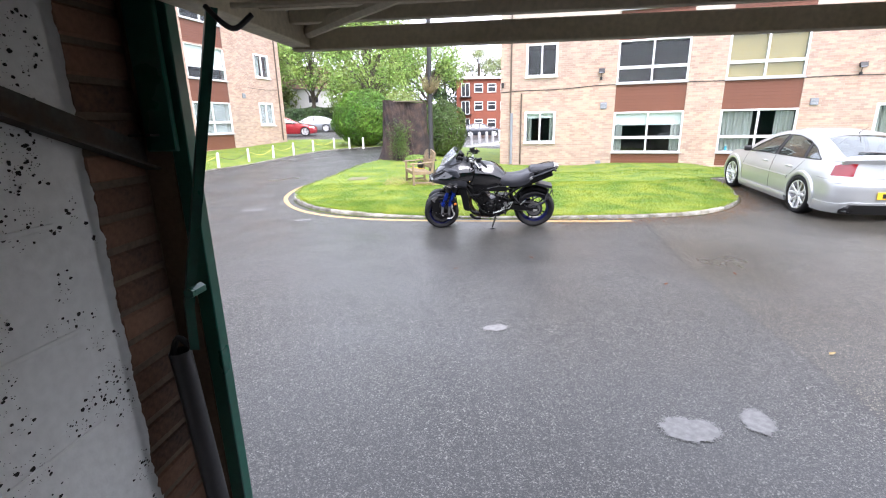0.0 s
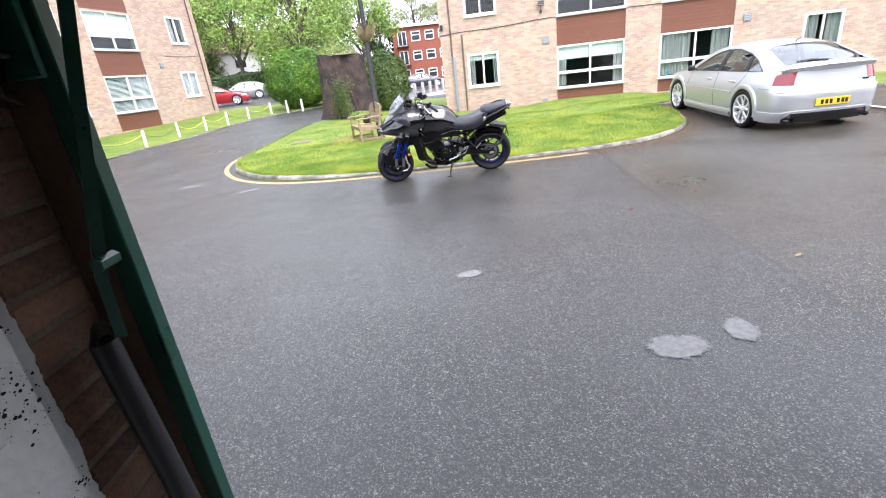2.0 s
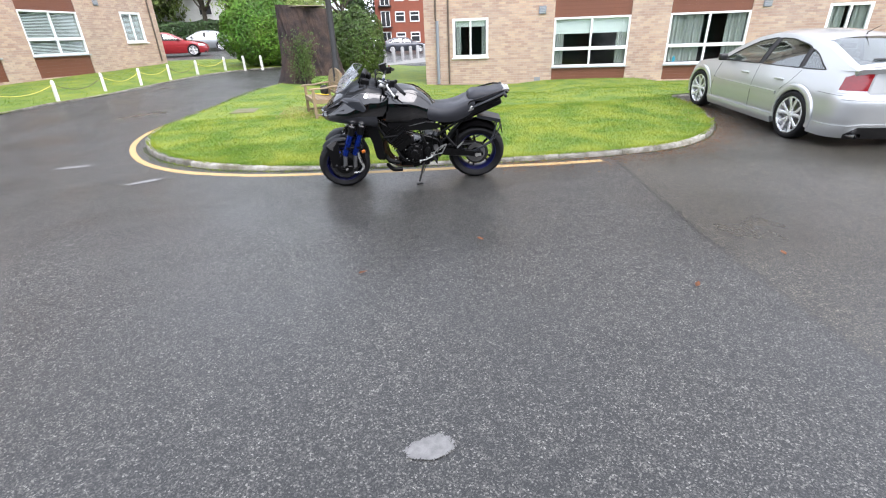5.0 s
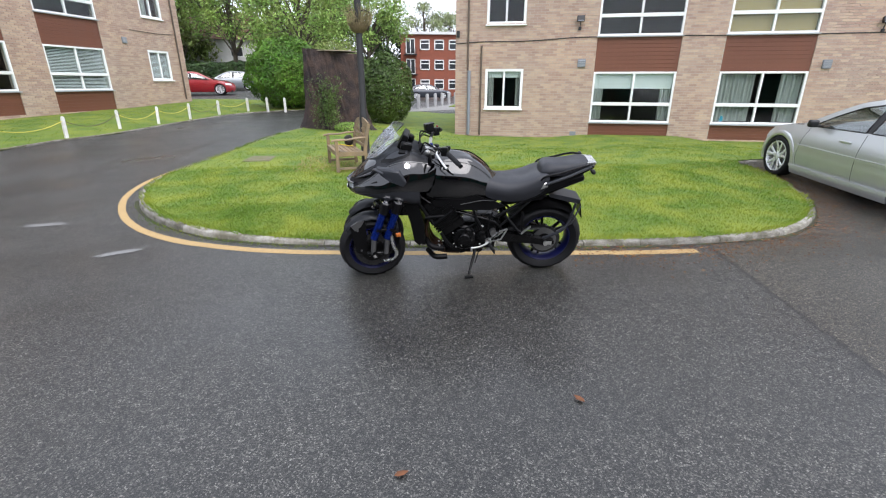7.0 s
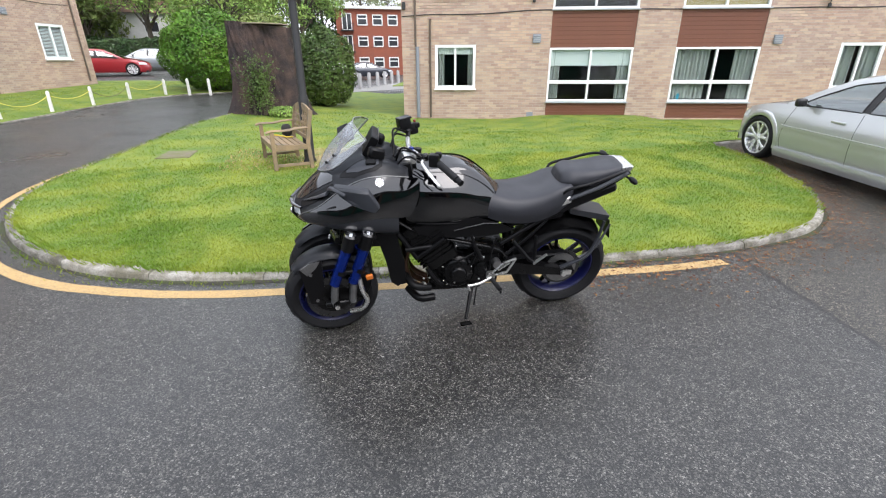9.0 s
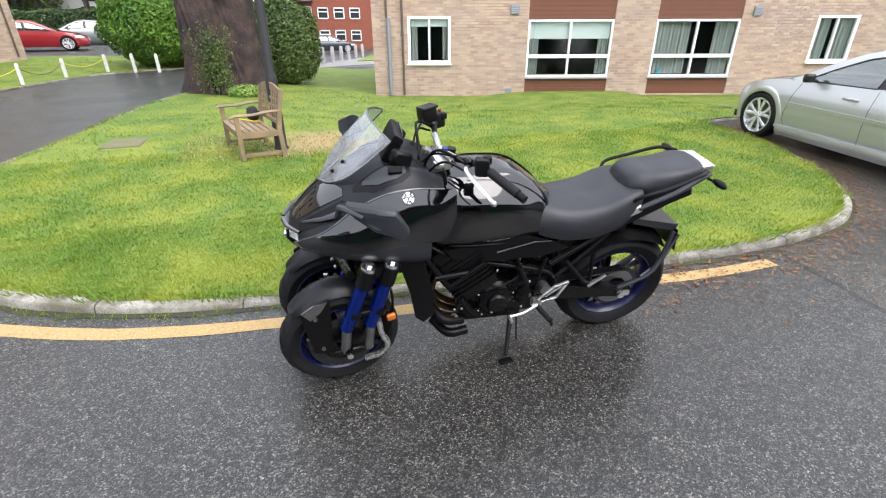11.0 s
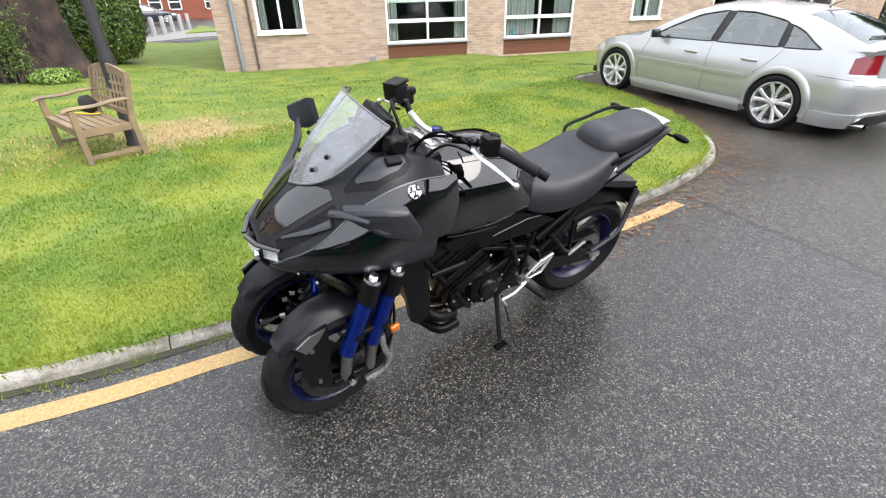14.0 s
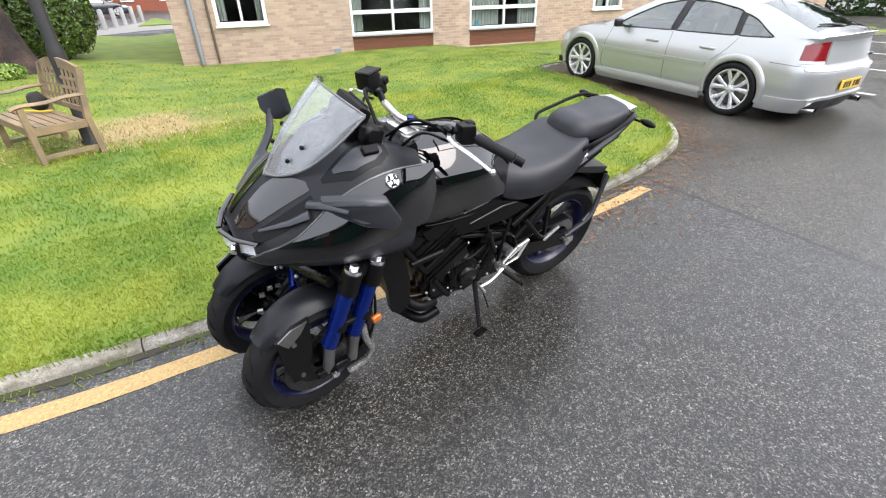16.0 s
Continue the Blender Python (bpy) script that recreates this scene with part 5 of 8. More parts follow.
# fairing
FAIR = [
    (1.655, [(0, 0.832), (0.045, 0.829), (0.085, 0.815), (0.105, 0.795), (0.10, 0.772), (0.07, 0.757), (0, 0.750)]),
    (1.59, [(0, 0.905), (0.065, 0.896), (0.125, 0.865), (0.172, 0.820), (0.178, 0.772), (0.125, 0.742), (0, 0.730)]),
    (1.49, [(0, 0.990), (0.085, 0.972), (0.160, 0.934), (0.238, 0.862), (0.248, 0.792), (0.185, 0.742), (0, 0.722)]),
    (1.37, [(0, 1.050), (0.100, 1.040), (0.180, 1.000), (0.268, 0.908), (0.302, 0.815), (0.235, 0.738), (0, 0.712)]),
    (1.25, [(0, 1.078), (0.105, 1.083), (0.192, 1.060), (0.282, 0.950), (0.315, 0.835), (0.250, 0.730), (0, 0.700)]),
    (1.14, [(0, 1.060), (0.105, 1.083), (0.186, 1.070), (0.270, 0.955), (0.292, 0.830), (0.235, 0.700), (0, 0.660)]),
    (1.03, [(0, 1.010), (0.090, 1.040), (0.158, 1.038), (0.236, 0.940), (0.252, 0.810), (0.210, 0.690), (0, 0.640)]),
    (0.95, [(0, 0.970), (0.070, 1.000), (0.150, 1.005), (0.192, 0.952), (0.218, 0.820), (0.190, 0.710), (0, 0.660)]),
]
fg = skin(FAIR, 6, 5)
NI, NJ = len(fg) - 1, len(fg[0]) - 1
bm = B()
loft(bm, [[Vector((p.x, -p.y, p.z)) for p in row[16:0:-1]] + [p.copy() for p in row[:17]] for row in fg[:NI - 3]], closed=False, caps=False)
bmesh.ops.solidify(bm, geom=list(bm.faces), thickness=0.004)
TRIM = [(2, 18.5), (6, 15.5), (12, 14), (18, 12.2), (NI, 11.8)]
cowl = part("upper_cowl", bm, M_SATIN, bike, "satin grey nose cowl", 50)
for s in (1, -1):
    panel = shell("side_fairing", fg, 2, NI, TRIM, [(2, 20), (NI - 4, 20), (NI - 2, 19), (NI, 17)], s, M_GLOSS, bike, 0.005, 0.004, "gloss black side fairing")
    shell("chin_panel", fg, 2, NI - 8, 19, [(2, NJ), (NI - 16, NJ), (NI - 8, 25)], s, M_SATIN, bike, 0.005, 0.002, "satin grey lower fairing")
    shell("nose_blade", fg, 2, 16, [(2, 2.2), (10, 1.5), (13, 2.4), (16, 7.4)], [(2, 6), (5, 8.5), (16, 9.2)], s, M_GLOSS, bike, 0.003, 0.003, "gloss black nose panel")
    recess = shell("cockpit_recess", fg, 18, 30, [(18, 8.6), (24, 5.6), (30, 5.6)], [(18, 9.4), (22, 11.3), (28, 11), (30, 10)], s, M_MATT, bike, 0.003, 0.002, "matt black recessed frame")
    shell("recess_pad", fg, 20, 29, [(20, 8.4), (25, 6.5), (29, 6.3)], [(20, 9.2), (23, 10.5), (27, 10.3), (29, 9.3)], s, M_SATIN, recess, 0.003, 0.005, "satin grey inset pad")
    # black patch laid over the cowl: shade of the cheek's fold, painted in
    shell("cheek_shade", fg, 5, 16, [(5, 10), (16, 10)], [(5, 13), (12, 12.5), (16, 11)], s, M_MATT, bike, 0.003, 0.003)
    # pale seam along the top edge of the side panel
    bm = B()
    line = []
    for i in range(3, NI - 3):
        j = float(np.interp(i, [a for a, _ in TRIM], [b for _, b in TRIM]))
        q = fg[i][int(j)].lerp(fg[i][int(j) + 1], j - int(j))
        line.append(Vector((q.x, s * (q.y + 0.006), q.z + 0.004)))
    tube(bm, line, 0.003, 6)
    part("trim_line", bm, M_STEEL, panel)
    # badge: ring and plain six-armed disc, flush on the side panel
    bi = next(i for i, row in enumerate(fg) if row[0].x < 1.165)
    at_b, du, dv = fg[bi][13], fg[bi + 1][13] - fg[bi - 1][13], fg[bi][14] - fg[bi][12]
    nb = du.cross(dv).normalized()
    nb = nb if nb.y > 0 else -nb
    seat_m = Matrix.Translation((at_b.x, s * at_b.y, at_b.z)) @ Vector((nb.x, s * nb.y, nb.z)).to_track_quat("Z", "Y").to_matrix().to_4x4() @ pose(0, 0, 0.004)
    bm = B()
    lathe(bm, [(0.025, -0.004), (0.026, 0.003), (0.024, 0.006), (0.022, 0.003), (0.0, 0.003)], 28, seat_m)
    badge = part("badge", bm, M_CHROME, bike, "round chrome badge")
    bm = B()
    for k in range(3):
        t = 2 * math.pi * k / 3 + 0.5
        box(bm, (0.010 * math.cos(t), 0.010 * math.sin(t), 0.0035), (0.019, 0.0035, 0.002), rot=(0, 0, math.degrees(t)))
        for d in (-0.42, 0.42):
            box(bm, (0.0165 * math.cos(t + d), 0.0165 * math.sin(t + d), 0.0035), (0.009, 0.006, 0.002), rot=(0, 0, math.degrees(t + d)))
    bmesh.ops.transform(bm, matrix=seat_m, verts=bm.verts)
    part("badge_relief", bm, M_MATT, badge)
    # headlamp under the brow
    bm = B()
    loft(bm, [[(1.680, s * 0.02, 0.818), (1.684, s * 0.02, 0.790), (1.668, s * 0.02, 0.764)], [(1.668, s * 0.075, 0.826), (1.674, s * 0.082, 0.788), (1.656, s * 0.075, 0.757)], [(1.612, s * 0.150, 0.838), (1.614, s * 0.160, 0.800), (1.602, s * 0.150, 0.772)]])
    lens = part("headlamp", bm, M_LAMP, bike, "clear slim headlamp")
    part("projector", ball(B(), (1.664, s * 0.088, 0.792), (0.017, 0.020, 0.020), 16, 10), M_CHROME, lens, "bright projector lens")
    part("lamp_divider", tube(B(), [(1.655, s * 0.112, 0.828), (1.657, s * 0.118, 0.794), (1.640, s * 0.112, 0.764)], 0.007, 6), M_MATT, lens)
    part("brow", tube(B(), [(1.685, s * 0.01, 0.822), (1.66, s * 0.085, 0.828), (1.60, s * 0.165, 0.842)], 0.010, 8, flat=0.5), M_GLOSS, bike)
    part("chin_lip", tube(B(), [(1.665, s * 0.015, 0.760), (1.64, s * 0.09, 0.752), (1.585, s * 0.16, 0.758)], 0.013, 8, flat=0.4), M_MATT, bike)
    bm = B()
    tube(bm, [(1.60, s * 0.155, 0.80), (1.52, s * 0.215, 0.842), (1.40, s * 0.275, 0.895)], (0.014, 0.007), 8, flat=0.5)
    part("cheek_strip", bm, M_MATT, bike)
    part("cheek_blade", tube(B(), [(1.585, s * 0.135, 0.872), (1.50, s * 0.200, 0.918), (1.44, s * 0.225, 0.948)], (0.006, 0.022), 8, flat=0.35), M_SATIN, bike)

# mirrors: flat faceted heads on arms that root at the cowl's shoulder
for s, arm, head, push in ((1, [(1.425, 0.185, 0.955), (1.395, 0.235, 0.972), (1.335, 0.292, 0.966)],
                            [(1.40, 0.238, 0.985), (1.284, 0.318, 1.004), (1.212, 0.33, 0.992), (1.16, 0.335, 0.905), (1.185, 0.335, 0.878), (1.30, 0.325, 0.922), (1.395, 0.25, 0.958)], (0.0, -0.030, 0.012)),
                           (-1, [(1.515, -0.19, 0.885), (1.455, -0.235, 0.945), (1.408, -0.265, 1.0), (1.392, -0.293, 1.045), (1.382, -0.305, 1.08)],
                            [(1.412, -0.345, 1.105), (1.352, -0.292, 1.146), (1.340, -0.272, 1.062), (1.385, -0.285, 1.035), (1.412, -0.32, 1.062)], (-0.035, 0.0, -0.006))):
    mir = part("mirror", tube(B(), arm, (0.022, 0.011), 10, 4, flat=0.6), M_SATIN, bike, "satin grey mirror on a stalk")
    mid = sum((Vector(q) for q in head), Vector()) / len(head)
    push = Vector(push)
    bm = B()
    loft(bm, [[mid + (Vector(q) - mid) * f + push * g for q in head] for f, g in ((0.80, -0.35), (0.97, 0.0), (1.0, 0.35), (0.97, 1.0))])
    bmesh.ops.bevel(bm, geom=list(bm.edges), offset=0.003, segments=2, affect="EDGES")
    part("mirror_housing", bm, M_SATIN, mir, smooth=30)
    bm = B()
    loft(bm, [[mid + (Vector(q) - mid) * 0.82 + push * g for q in head] for g in (0.98, 1.08)])
    part("mirror_glass", bm, M_CHROME, mir)

# screen
bm = B()
rows = []
low = spline([(1.51, 0, 0.985), (1.47, 0.06, 1.0), (1.40, 0.12, 1.04), (1.31, 0.158, 1.115), (1.215, 0.172, 1.20)], 3)
high = spline([(1.288, 0, 1.253), (1.284, 0.045, 1.250), (1.268, 0.09, 1.240), (1.245, 0.135, 1.225), (1.213, 0.173, 1.203)], 3)
for i in range(9):
    v = i / 8
    half = [a.lerp(b, v) + Vector((0.035, 0, 0.0)) * math.sin(math.pi * v) * (1 - k / 12) for k, (a, b) in enumerate(zip(low, high))]
    rows.append([Vector((p.x, -p.y, p.z)) for p in half[:0:-1]] + half)
loft(bm, rows, closed=False)
bmesh.ops.solidify(bm, geom=list(bm.faces), thickness=0.0035)
screen = part("windscreen", bm, M_SCREEN, bike, "smoked clear windscreen", 60)
screen.visible_shadow = False
bm = B()
tube(bm, rows[0], 0.004, 6)
tube(bm, rows[-1], 0.003, 6)
part("screen_edge", bm, M_STEEL, screen)
for y, z, x in ((0.075, 1.055, 1.445), (-0.075, 1.055, 1.445), (0.095, 1.10, 1.40), (-0.095, 1.10, 1.40)):
    part("screen_bolt", ball(B(), (x, y, z), (0.008, 0.008, 0.008), 10, 8), M_MATT, screen)

# cockpit
bm = B()
box(bm, (1.20, 0, 1.135), (0.05, 0.19, 0.12), rot=(0, -32, 0), bevel=0.015, seg=2)
dash = part("instrument", bm, M_MATT, bike)
part("display", box(B(), (1.176, 0, 1.15), (0.004, 0.15, 0.085), rot=(0, -32, 0), bevel=0.001), M_GLOSS, dash)
for s in (1, -1):
    part("cockpit_stay", box(B(), (1.17, 0.12 * s, 1.115), (0.09, 0.05, 0.06), rot=(0, -20, 20 * s), bevel=0.012), M_MATT, bike)
    part("cockpit_vent", box(B(), (1.20, 0.17 * s, 1.088), (0.055, 0.035, 0.02), rot=(-25 * s, 0, 0), bevel=0.004), M_MATT, bike)
bm = B()
box(bm, (1.08, 0, 0.99), (0.22, 0.25, 0.1), rot=(0, 12, 0), bevel=0.03, seg=2)
part("cockpit_infill", bm, M_MATT, bike)

# handlebar, turned a little to the left
HB = pose(0.985, 0, 1.055, 0, 0, STEER + 2)


def hb(x, y, z):
    return HB @ Vector((x, y, z))


bm = B()
tube(bm, [hb(-0.02, -0.13, 0.045), hb(0, 0, 0.035), hb(-0.02, 0.13, 0.045)], 0.0145, 12, 4)
part("handlebar", bm, M_ALLOY, bike, "silver handlebar")
bm = B()
box(bm, hb(0.01, 0, 0.0), (0.07, 0.17, 0.045), rot=(0, 0, STEER), bevel=0.014, seg=2)
for s in (1, -1):
    rod(bm, hb(0.05, 0.075 * s, -0.08), hb(0.035, 0.075 * s, 0.012), 0.024, n=16)
part("top_yoke", bm, M_ALLOY, bike, "silver top yoke")
for s in (1, -1):
    bm = B()
    tube(bm, [hb(-0.02, 0.13 * s, 0.045), hb(-0.045, 0.20 * s, 0.062), hb(-0.08, 0.27 * s, 0.06), hb(-0.13, 0.40 * s, 0.03)], 0.0125, 12, 4)
    bar = part("bar_end", bm, M_MATT, bike)
    bm = B()
    tube(bm, [hb(-0.092, 0.295 * s, 0.055), hb(-0.145, 0.425 * s, 0.024)], 0.018, 14)
    part("grip", bm, M_RUBBER, bar, "black rubber grip")
    part("bar_weight", tube(B(), [hb(-0.146, 0.428 * s, 0.023), hb(-0.158, 0.458 * s, 0.016)], 0.0155, 14), M_MATT, bar)
    bm = B()
    box(bm, hb(-0.075, 0.255 * s, 0.062), (0.055, 0.07, 0.065), rot=(10, 0, STEER - 20 * s), bevel=0.012, seg=2)
    box(bm, hb(-0.10, 0.245 * s, 0.082), (0.035, 0.04, 0.03), rot=(10, 0, STEER - 20 * s), bevel=0.006)
    for k in range(3):
        box(bm, hb(-0.105, (0.235 + 0.02 * k) * s, 0.05), (0.012, 0.014, 0.014), bevel=0.003)
    part("switch_gear", bm, M_MATT, bar)
    bm = B()
    tube(bm, [hb(-0.035, 0.215 * s, 0.055), hb(-0.01, 0.25 * s, 0.05), hb(-0.025, 0.33 * s, 0.03), hb(-0.055, 0.405 * s, -0.005)], (0.010, 0.008), 8, 5, flat=0.6)
    ball(bm, hb(-0.057, 0.412 * s, -0.007), (0.012, 0.012, 0.012), 10, 8)
    part("lever", bm, M_ALLOY, bar, "silver hand lever")
    bm = B()
    box(bm, hb(-0.04, 0.205 * s, 0.062), (0.035, 0.04, 0.035), rot=(0, 0, STEER), bevel=0.008)
    part("lever_clamp", bm, M_ENGINE, bar)
bm = B()
box(bm, hb(-0.02, -0.235, 0.098), (0.075, 0.07, 0.06), rot=(8, 6, STEER + 15), bevel=0.012, seg=2)
box(bm, hb(-0.02, -0.235, 0.131), (0.08, 0.075, 0.012), rot=(8, 6, STEER + 15), bevel=0.004)
tube(bm, [hb(-0.02, -0.235, 0.08), hb(-0.03, -0.22, 0.07)], 0.012, 8)
part("fluid_reservoir", bm, M_MATT, bike)
part("kill_switch", box(B(), hb(-0.095, -0.27, 0.10), (0.014, 0.02, 0.018), bevel=0.004), M_RED, bike)
bm = B()
for s in (1, -1):
    tube(bm, [hb(-0.04, 0.21 * s, 0.05), hb(0.06, 0.15 * s, 0.10), hb(0.08, 0.05 * s, 0.02), hb(0.1, 0.03 * s, -0.08)], 0.006, 8, 5)
    tube(bm, [hb(-0.03, 0.22 * s, 0.03), hb(0.05, 0.17 * s, 0.06), hb(0.10, 0.10 * s, -0.02), hb(0.12, 0.08 * s, -0.1)], 0.005, 8, 5)
    tube(bm, [hb(0.01, 0.2 * s, 0.09), hb(0.07, 0.11 * s, 0.07), hb(0.09, 0.02 * s, 0.0)], 0.0045, 8, 5)
part("control_cable", bm, M_MATT, bike)
part("blue_collar", rod(B(), hb(0.0, 0.05, 0.035), hb(0.0, 0.05, 0.062), 0.014, n=12), M_BLUE, bike, "blue anodised adjuster")
part("ignition_lock", rod(B(), hb(-0.045, 0, 0.0), hb(-0.05, 0, 0.035), 0.022, n=16), M_MATT, bike)

# tank
TANK = [
    (1.02, [(0, 1.015), (0.072, 1.012), (0.102, 0.990), (0.158, 0.915), (0.170, 0.810), (0.150, 0.715), (0.12, 0.680)]),
    (0.93, [(0, 1.045), (0.086, 1.018), (0.118, 1.000), (0.190, 0.920), (0.205, 0.810), (0.175, 0.715), (0.13, 0.670)]),
    (0.80, [(0, 1.052), (0.092, 1.020), (0.122, 1.000), (0.196, 0.912), (0.210, 0.800), (0.175, 0.710), (0.13, 0.670)]),
    (0.67, [(0, 1.020), (0.086, 1.008), (0.115, 0.975), (0.182, 0.885), (0.190, 0.780), (0.160, 0.705), (0.12, 0.670)]),
    (0.55, [(0, 0.945), (0.075, 0.935), (0.105, 0.905), (0.150, 0.820), (0.155, 0.745), (0.135, 0.695), (0.10, 0.665)]),
    (0.45, [(0, 0.865), (0.065, 0.830), (0.105, 0.805), (0.125, 0.765), (0.12, 0.720), (0.105, 0.685), (0.08, 0.660)]),
]
tg = skin(TANK, 6, 5)
bm = B()
loft(bm, [[Vector((p.x, -p.y, p.z)) for p in row[:0:-1]] + [p.copy() for p in row] for row in tg], closed=False, caps=False)
for row in (tg[0], tg[-1]):
    bm.faces.new([bm.verts.new((p.x, -p.y, p.z)) for p in row[:0:-1]] + [bm.verts.new(p) for p in row])
bmesh.ops.remove_doubles(bm, verts=bm.verts, dist=0.0008)
tank = part("fuel_tank", bm, M_GLOSS, bike, "gloss black fuel tank", 55)
bm = B()
lathe(bm, [(0.0, 0.018), (0.036, 0.018), (0.044, 0.012), (0.047, 0.0), (0.0, 0.0)], 28, pose(0.86, 0, 1.018, 0, -3, 0))
part("fuel_cap", bm, M_ALLOY, tank, "silver fuel cap")
for s in (1, -1):
    shell("tank_pad", tg, 8, 27, 4, 10, s, M_GLOSS, tank, 0.004, 0.006)
    shell("side_cover", tg, 4, len(tg) - 1, 24, len(tg[0]) - 1, s, M_MATT, bike, 0.006, 0.008)
    bm = B()
    out = [(0.98, 0.70), (0.80, 0.745), (0.60, 0.745), (0.44, 0.685), (0.36, 0.645), (0.50, 0.620), (0.75, 0.625), (0.95, 0.655)]
    loft(bm, [[Vector((x, s * (0.185 - 0.10 * max(0, 0.65 - x)), z)) for x, z in out], [Vector((x, s * (0.168 - 0.10 * max(0, 0.65 - x)), z - 0.004)) for x, z in out]])
    cover = part("side_panel", bm, M_MATT, bike, "dark side panel below the tank")
    part("panel_line", tube(B(), [(0.74, s * 0.188, 0.675), (0.56, s * 0.182, 0.71), (0.47, s * 0.17, 0.70)], 0.003, 6), M_STEEL, cover)

# seat and tail
SEATP = [
    (0.60, [(0, 0.905), (0.05, 0.900), (0.10, 0.870), (0.135, 0.820), (0.13, 0.760)]),
    (0.50, [(0, 0.865), (0.065, 0.862), (0.125, 0.840), (0.160, 0.780), (0.155, 0.715)]),
    (0.38, [(0, 0.842), (0.085, 0.842), (0.150, 0.825), (0.185, 0.765), (0.17, 0.695)]),
    (0.24, [(0, 0.852), (0.100, 0.856), (0.165, 0.840), (0.190, 0.775), (0.17, 0.700)]),
    (0.12, [(0, 0.895), (0.105, 0.895), (0.160, 0.885), (0.182, 0.815), (0.16, 0.740)]),
    (0.05, [(0, 0.910), (0.095, 0.908), (0.145, 0.902), (0.160, 0.845), (0.14, 0.785)]),
    (0.02, [(0, 0.895), (0.08, 0.893), (0.120, 0.885), (0.130, 0.840), (0.12, 0.790)]),
]
PILL = [
    (0.105, [(0, 0.910), (0.030, 0.898), (0.055, 0.892), (0.065, 0.880), (0.055, 0.870)]),
    (0.085, [(0, 0.952), (0.055, 0.948), (0.085, 0.930), (0.100, 0.900), (0.09, 0.870)]),
    (0.040, [(0, 0.974), (0.068, 0.970), (0.102, 0.952), (0.124, 0.915), (0.11, 0.875)]),
    (-0.03, [(0, 0.974), (0.072, 0.970), (0.108, 0.954), (0.122, 0.920), (0.12, 0.885)]),
    (-0.11, [(0, 0.980), (0.075, 0.976), (0.108, 0.960), (0.122, 0.930), (0.12, 0.895)]),
    (-0.21, [(0, 0.992), (0.070, 0.988), (0.108, 0.980), (0.120, 0.945), (0.11, 0.915)]),
    (-0.27, [(0, 1.000), (0.060, 0.996), (0.092, 0.982), (0.102, 0.955), (0.09, 0.930)]),
    (-0.29, [(0, 0.982), (0.045, 0.980), (0.075, 0.970), (0.085, 0.952), (0.075, 0.936)]),
]


def closed_skin(name, st, material, label):
    g = skin(st, 5, 4)
    bm = B()
    loft(bm, [[Vector((p.x, -p.y, p.z)) for p in row[:0:-1]] + [p.copy() for p in row] for row in g])
    return part(name, bm, material, bike, label, 60)


closed_skin("rider_seat", SEATP, M_SEAT, "black vinyl rider seat")
pill = closed_skin("pillion_seat", PILL, M_SEAT, "raised black pillion seat")
for s in (1, -1):
    bm = B()
    out = [(0.10, 0.80), (0.02, 0.850), (-0.16, 0.915), (-0.30, 0.968), (-0.335, 0.95), (-0.26, 0.908), (-0.10, 0.83), (0.03, 0.77), (0.13, 0.75)]
    loft(bm, [[Vector((x, s * (0.150 - 0.05 * max(0, -x) / 0.3), z)) for x, z in out], [Vector((x, s * (0.120 - 0.05 * max(0, -x) / 0.3), z)) for x, z in out]])
    part("tail_panel", bm, M_MATT, bike)
    bm = B()
    tube(bm, [(0.06, s * 0.168, 0.835), (-0.12, s * 0.158, 0.898), (-0.30, s * 0.118, 0.962)], 0.014, 8, flat=0.6)
    part("tail_rail", bm, M_SATIN, bike)
    part("seat_flash", box(B(), (0.075, s * 0.162, 0.822), (0.07, 0.02, 0.045), rot=(0, 22, 0), bevel=0.008), M_ALLOY, bike, "silver flash under the seat")
    bm = B()
    tube(bm, [(0.10, s * 0.155, 0.86), (0.07, s * 0.185, 0.905), (-0.05, s * 0.185, 0.935), (-0.20, s * 0.165, 0.975), (-0.28, s * 0.12, 0.975)], 0.0085, 8, 5)
    part("grab_rail", bm, M_MATT, bike, "black tubular grab rail")
    bm = B()
    tube(bm, [(-0.28, s * 0.09, 0.945), (-0.285, s * 0.17, 0.95)], 0.006, 8)
    ball(bm, (-0.288, s * 0.205, 0.955), (0.018, 0.045, 0.016), 14, 8)
    part("rear_indicator", bm, M_MATT, bike)
bm = B()
loft(bm, [[(-0.27, -0.10, 0.985), (-0.27, 0.10, 0.985), (-0.27, 0.09, 0.92), (-0.27, -0.09, 0.92)], [(-0.345, -0.085, 0.985), (-0.345, 0.085, 0.985), (-0.335, 0.075, 0.945), (-0.335, -0.075, 0.945)]])
part("tail_cap", bm, M_ALLOY, bike, "silver tail cap")
part("tail_lamp", box(B(), (-0.345, 0, 0.965), (0.014, 0.12, 0.03), rot=(0, 12, 0), bevel=0.006), M_RED, bike)
bm = B()
box(bm, (-0.10, 0, 0.80), (0.36, 0.20, 0.06), rot=(0, 22, 0), bevel=0.015)
box(bm, (0.22, 0, 0.70), (0.36, 0.22, 0.10), rot=(0, 8, 0), bevel=0.02)
part("subframe_tray", bm, M_MATT, bike)

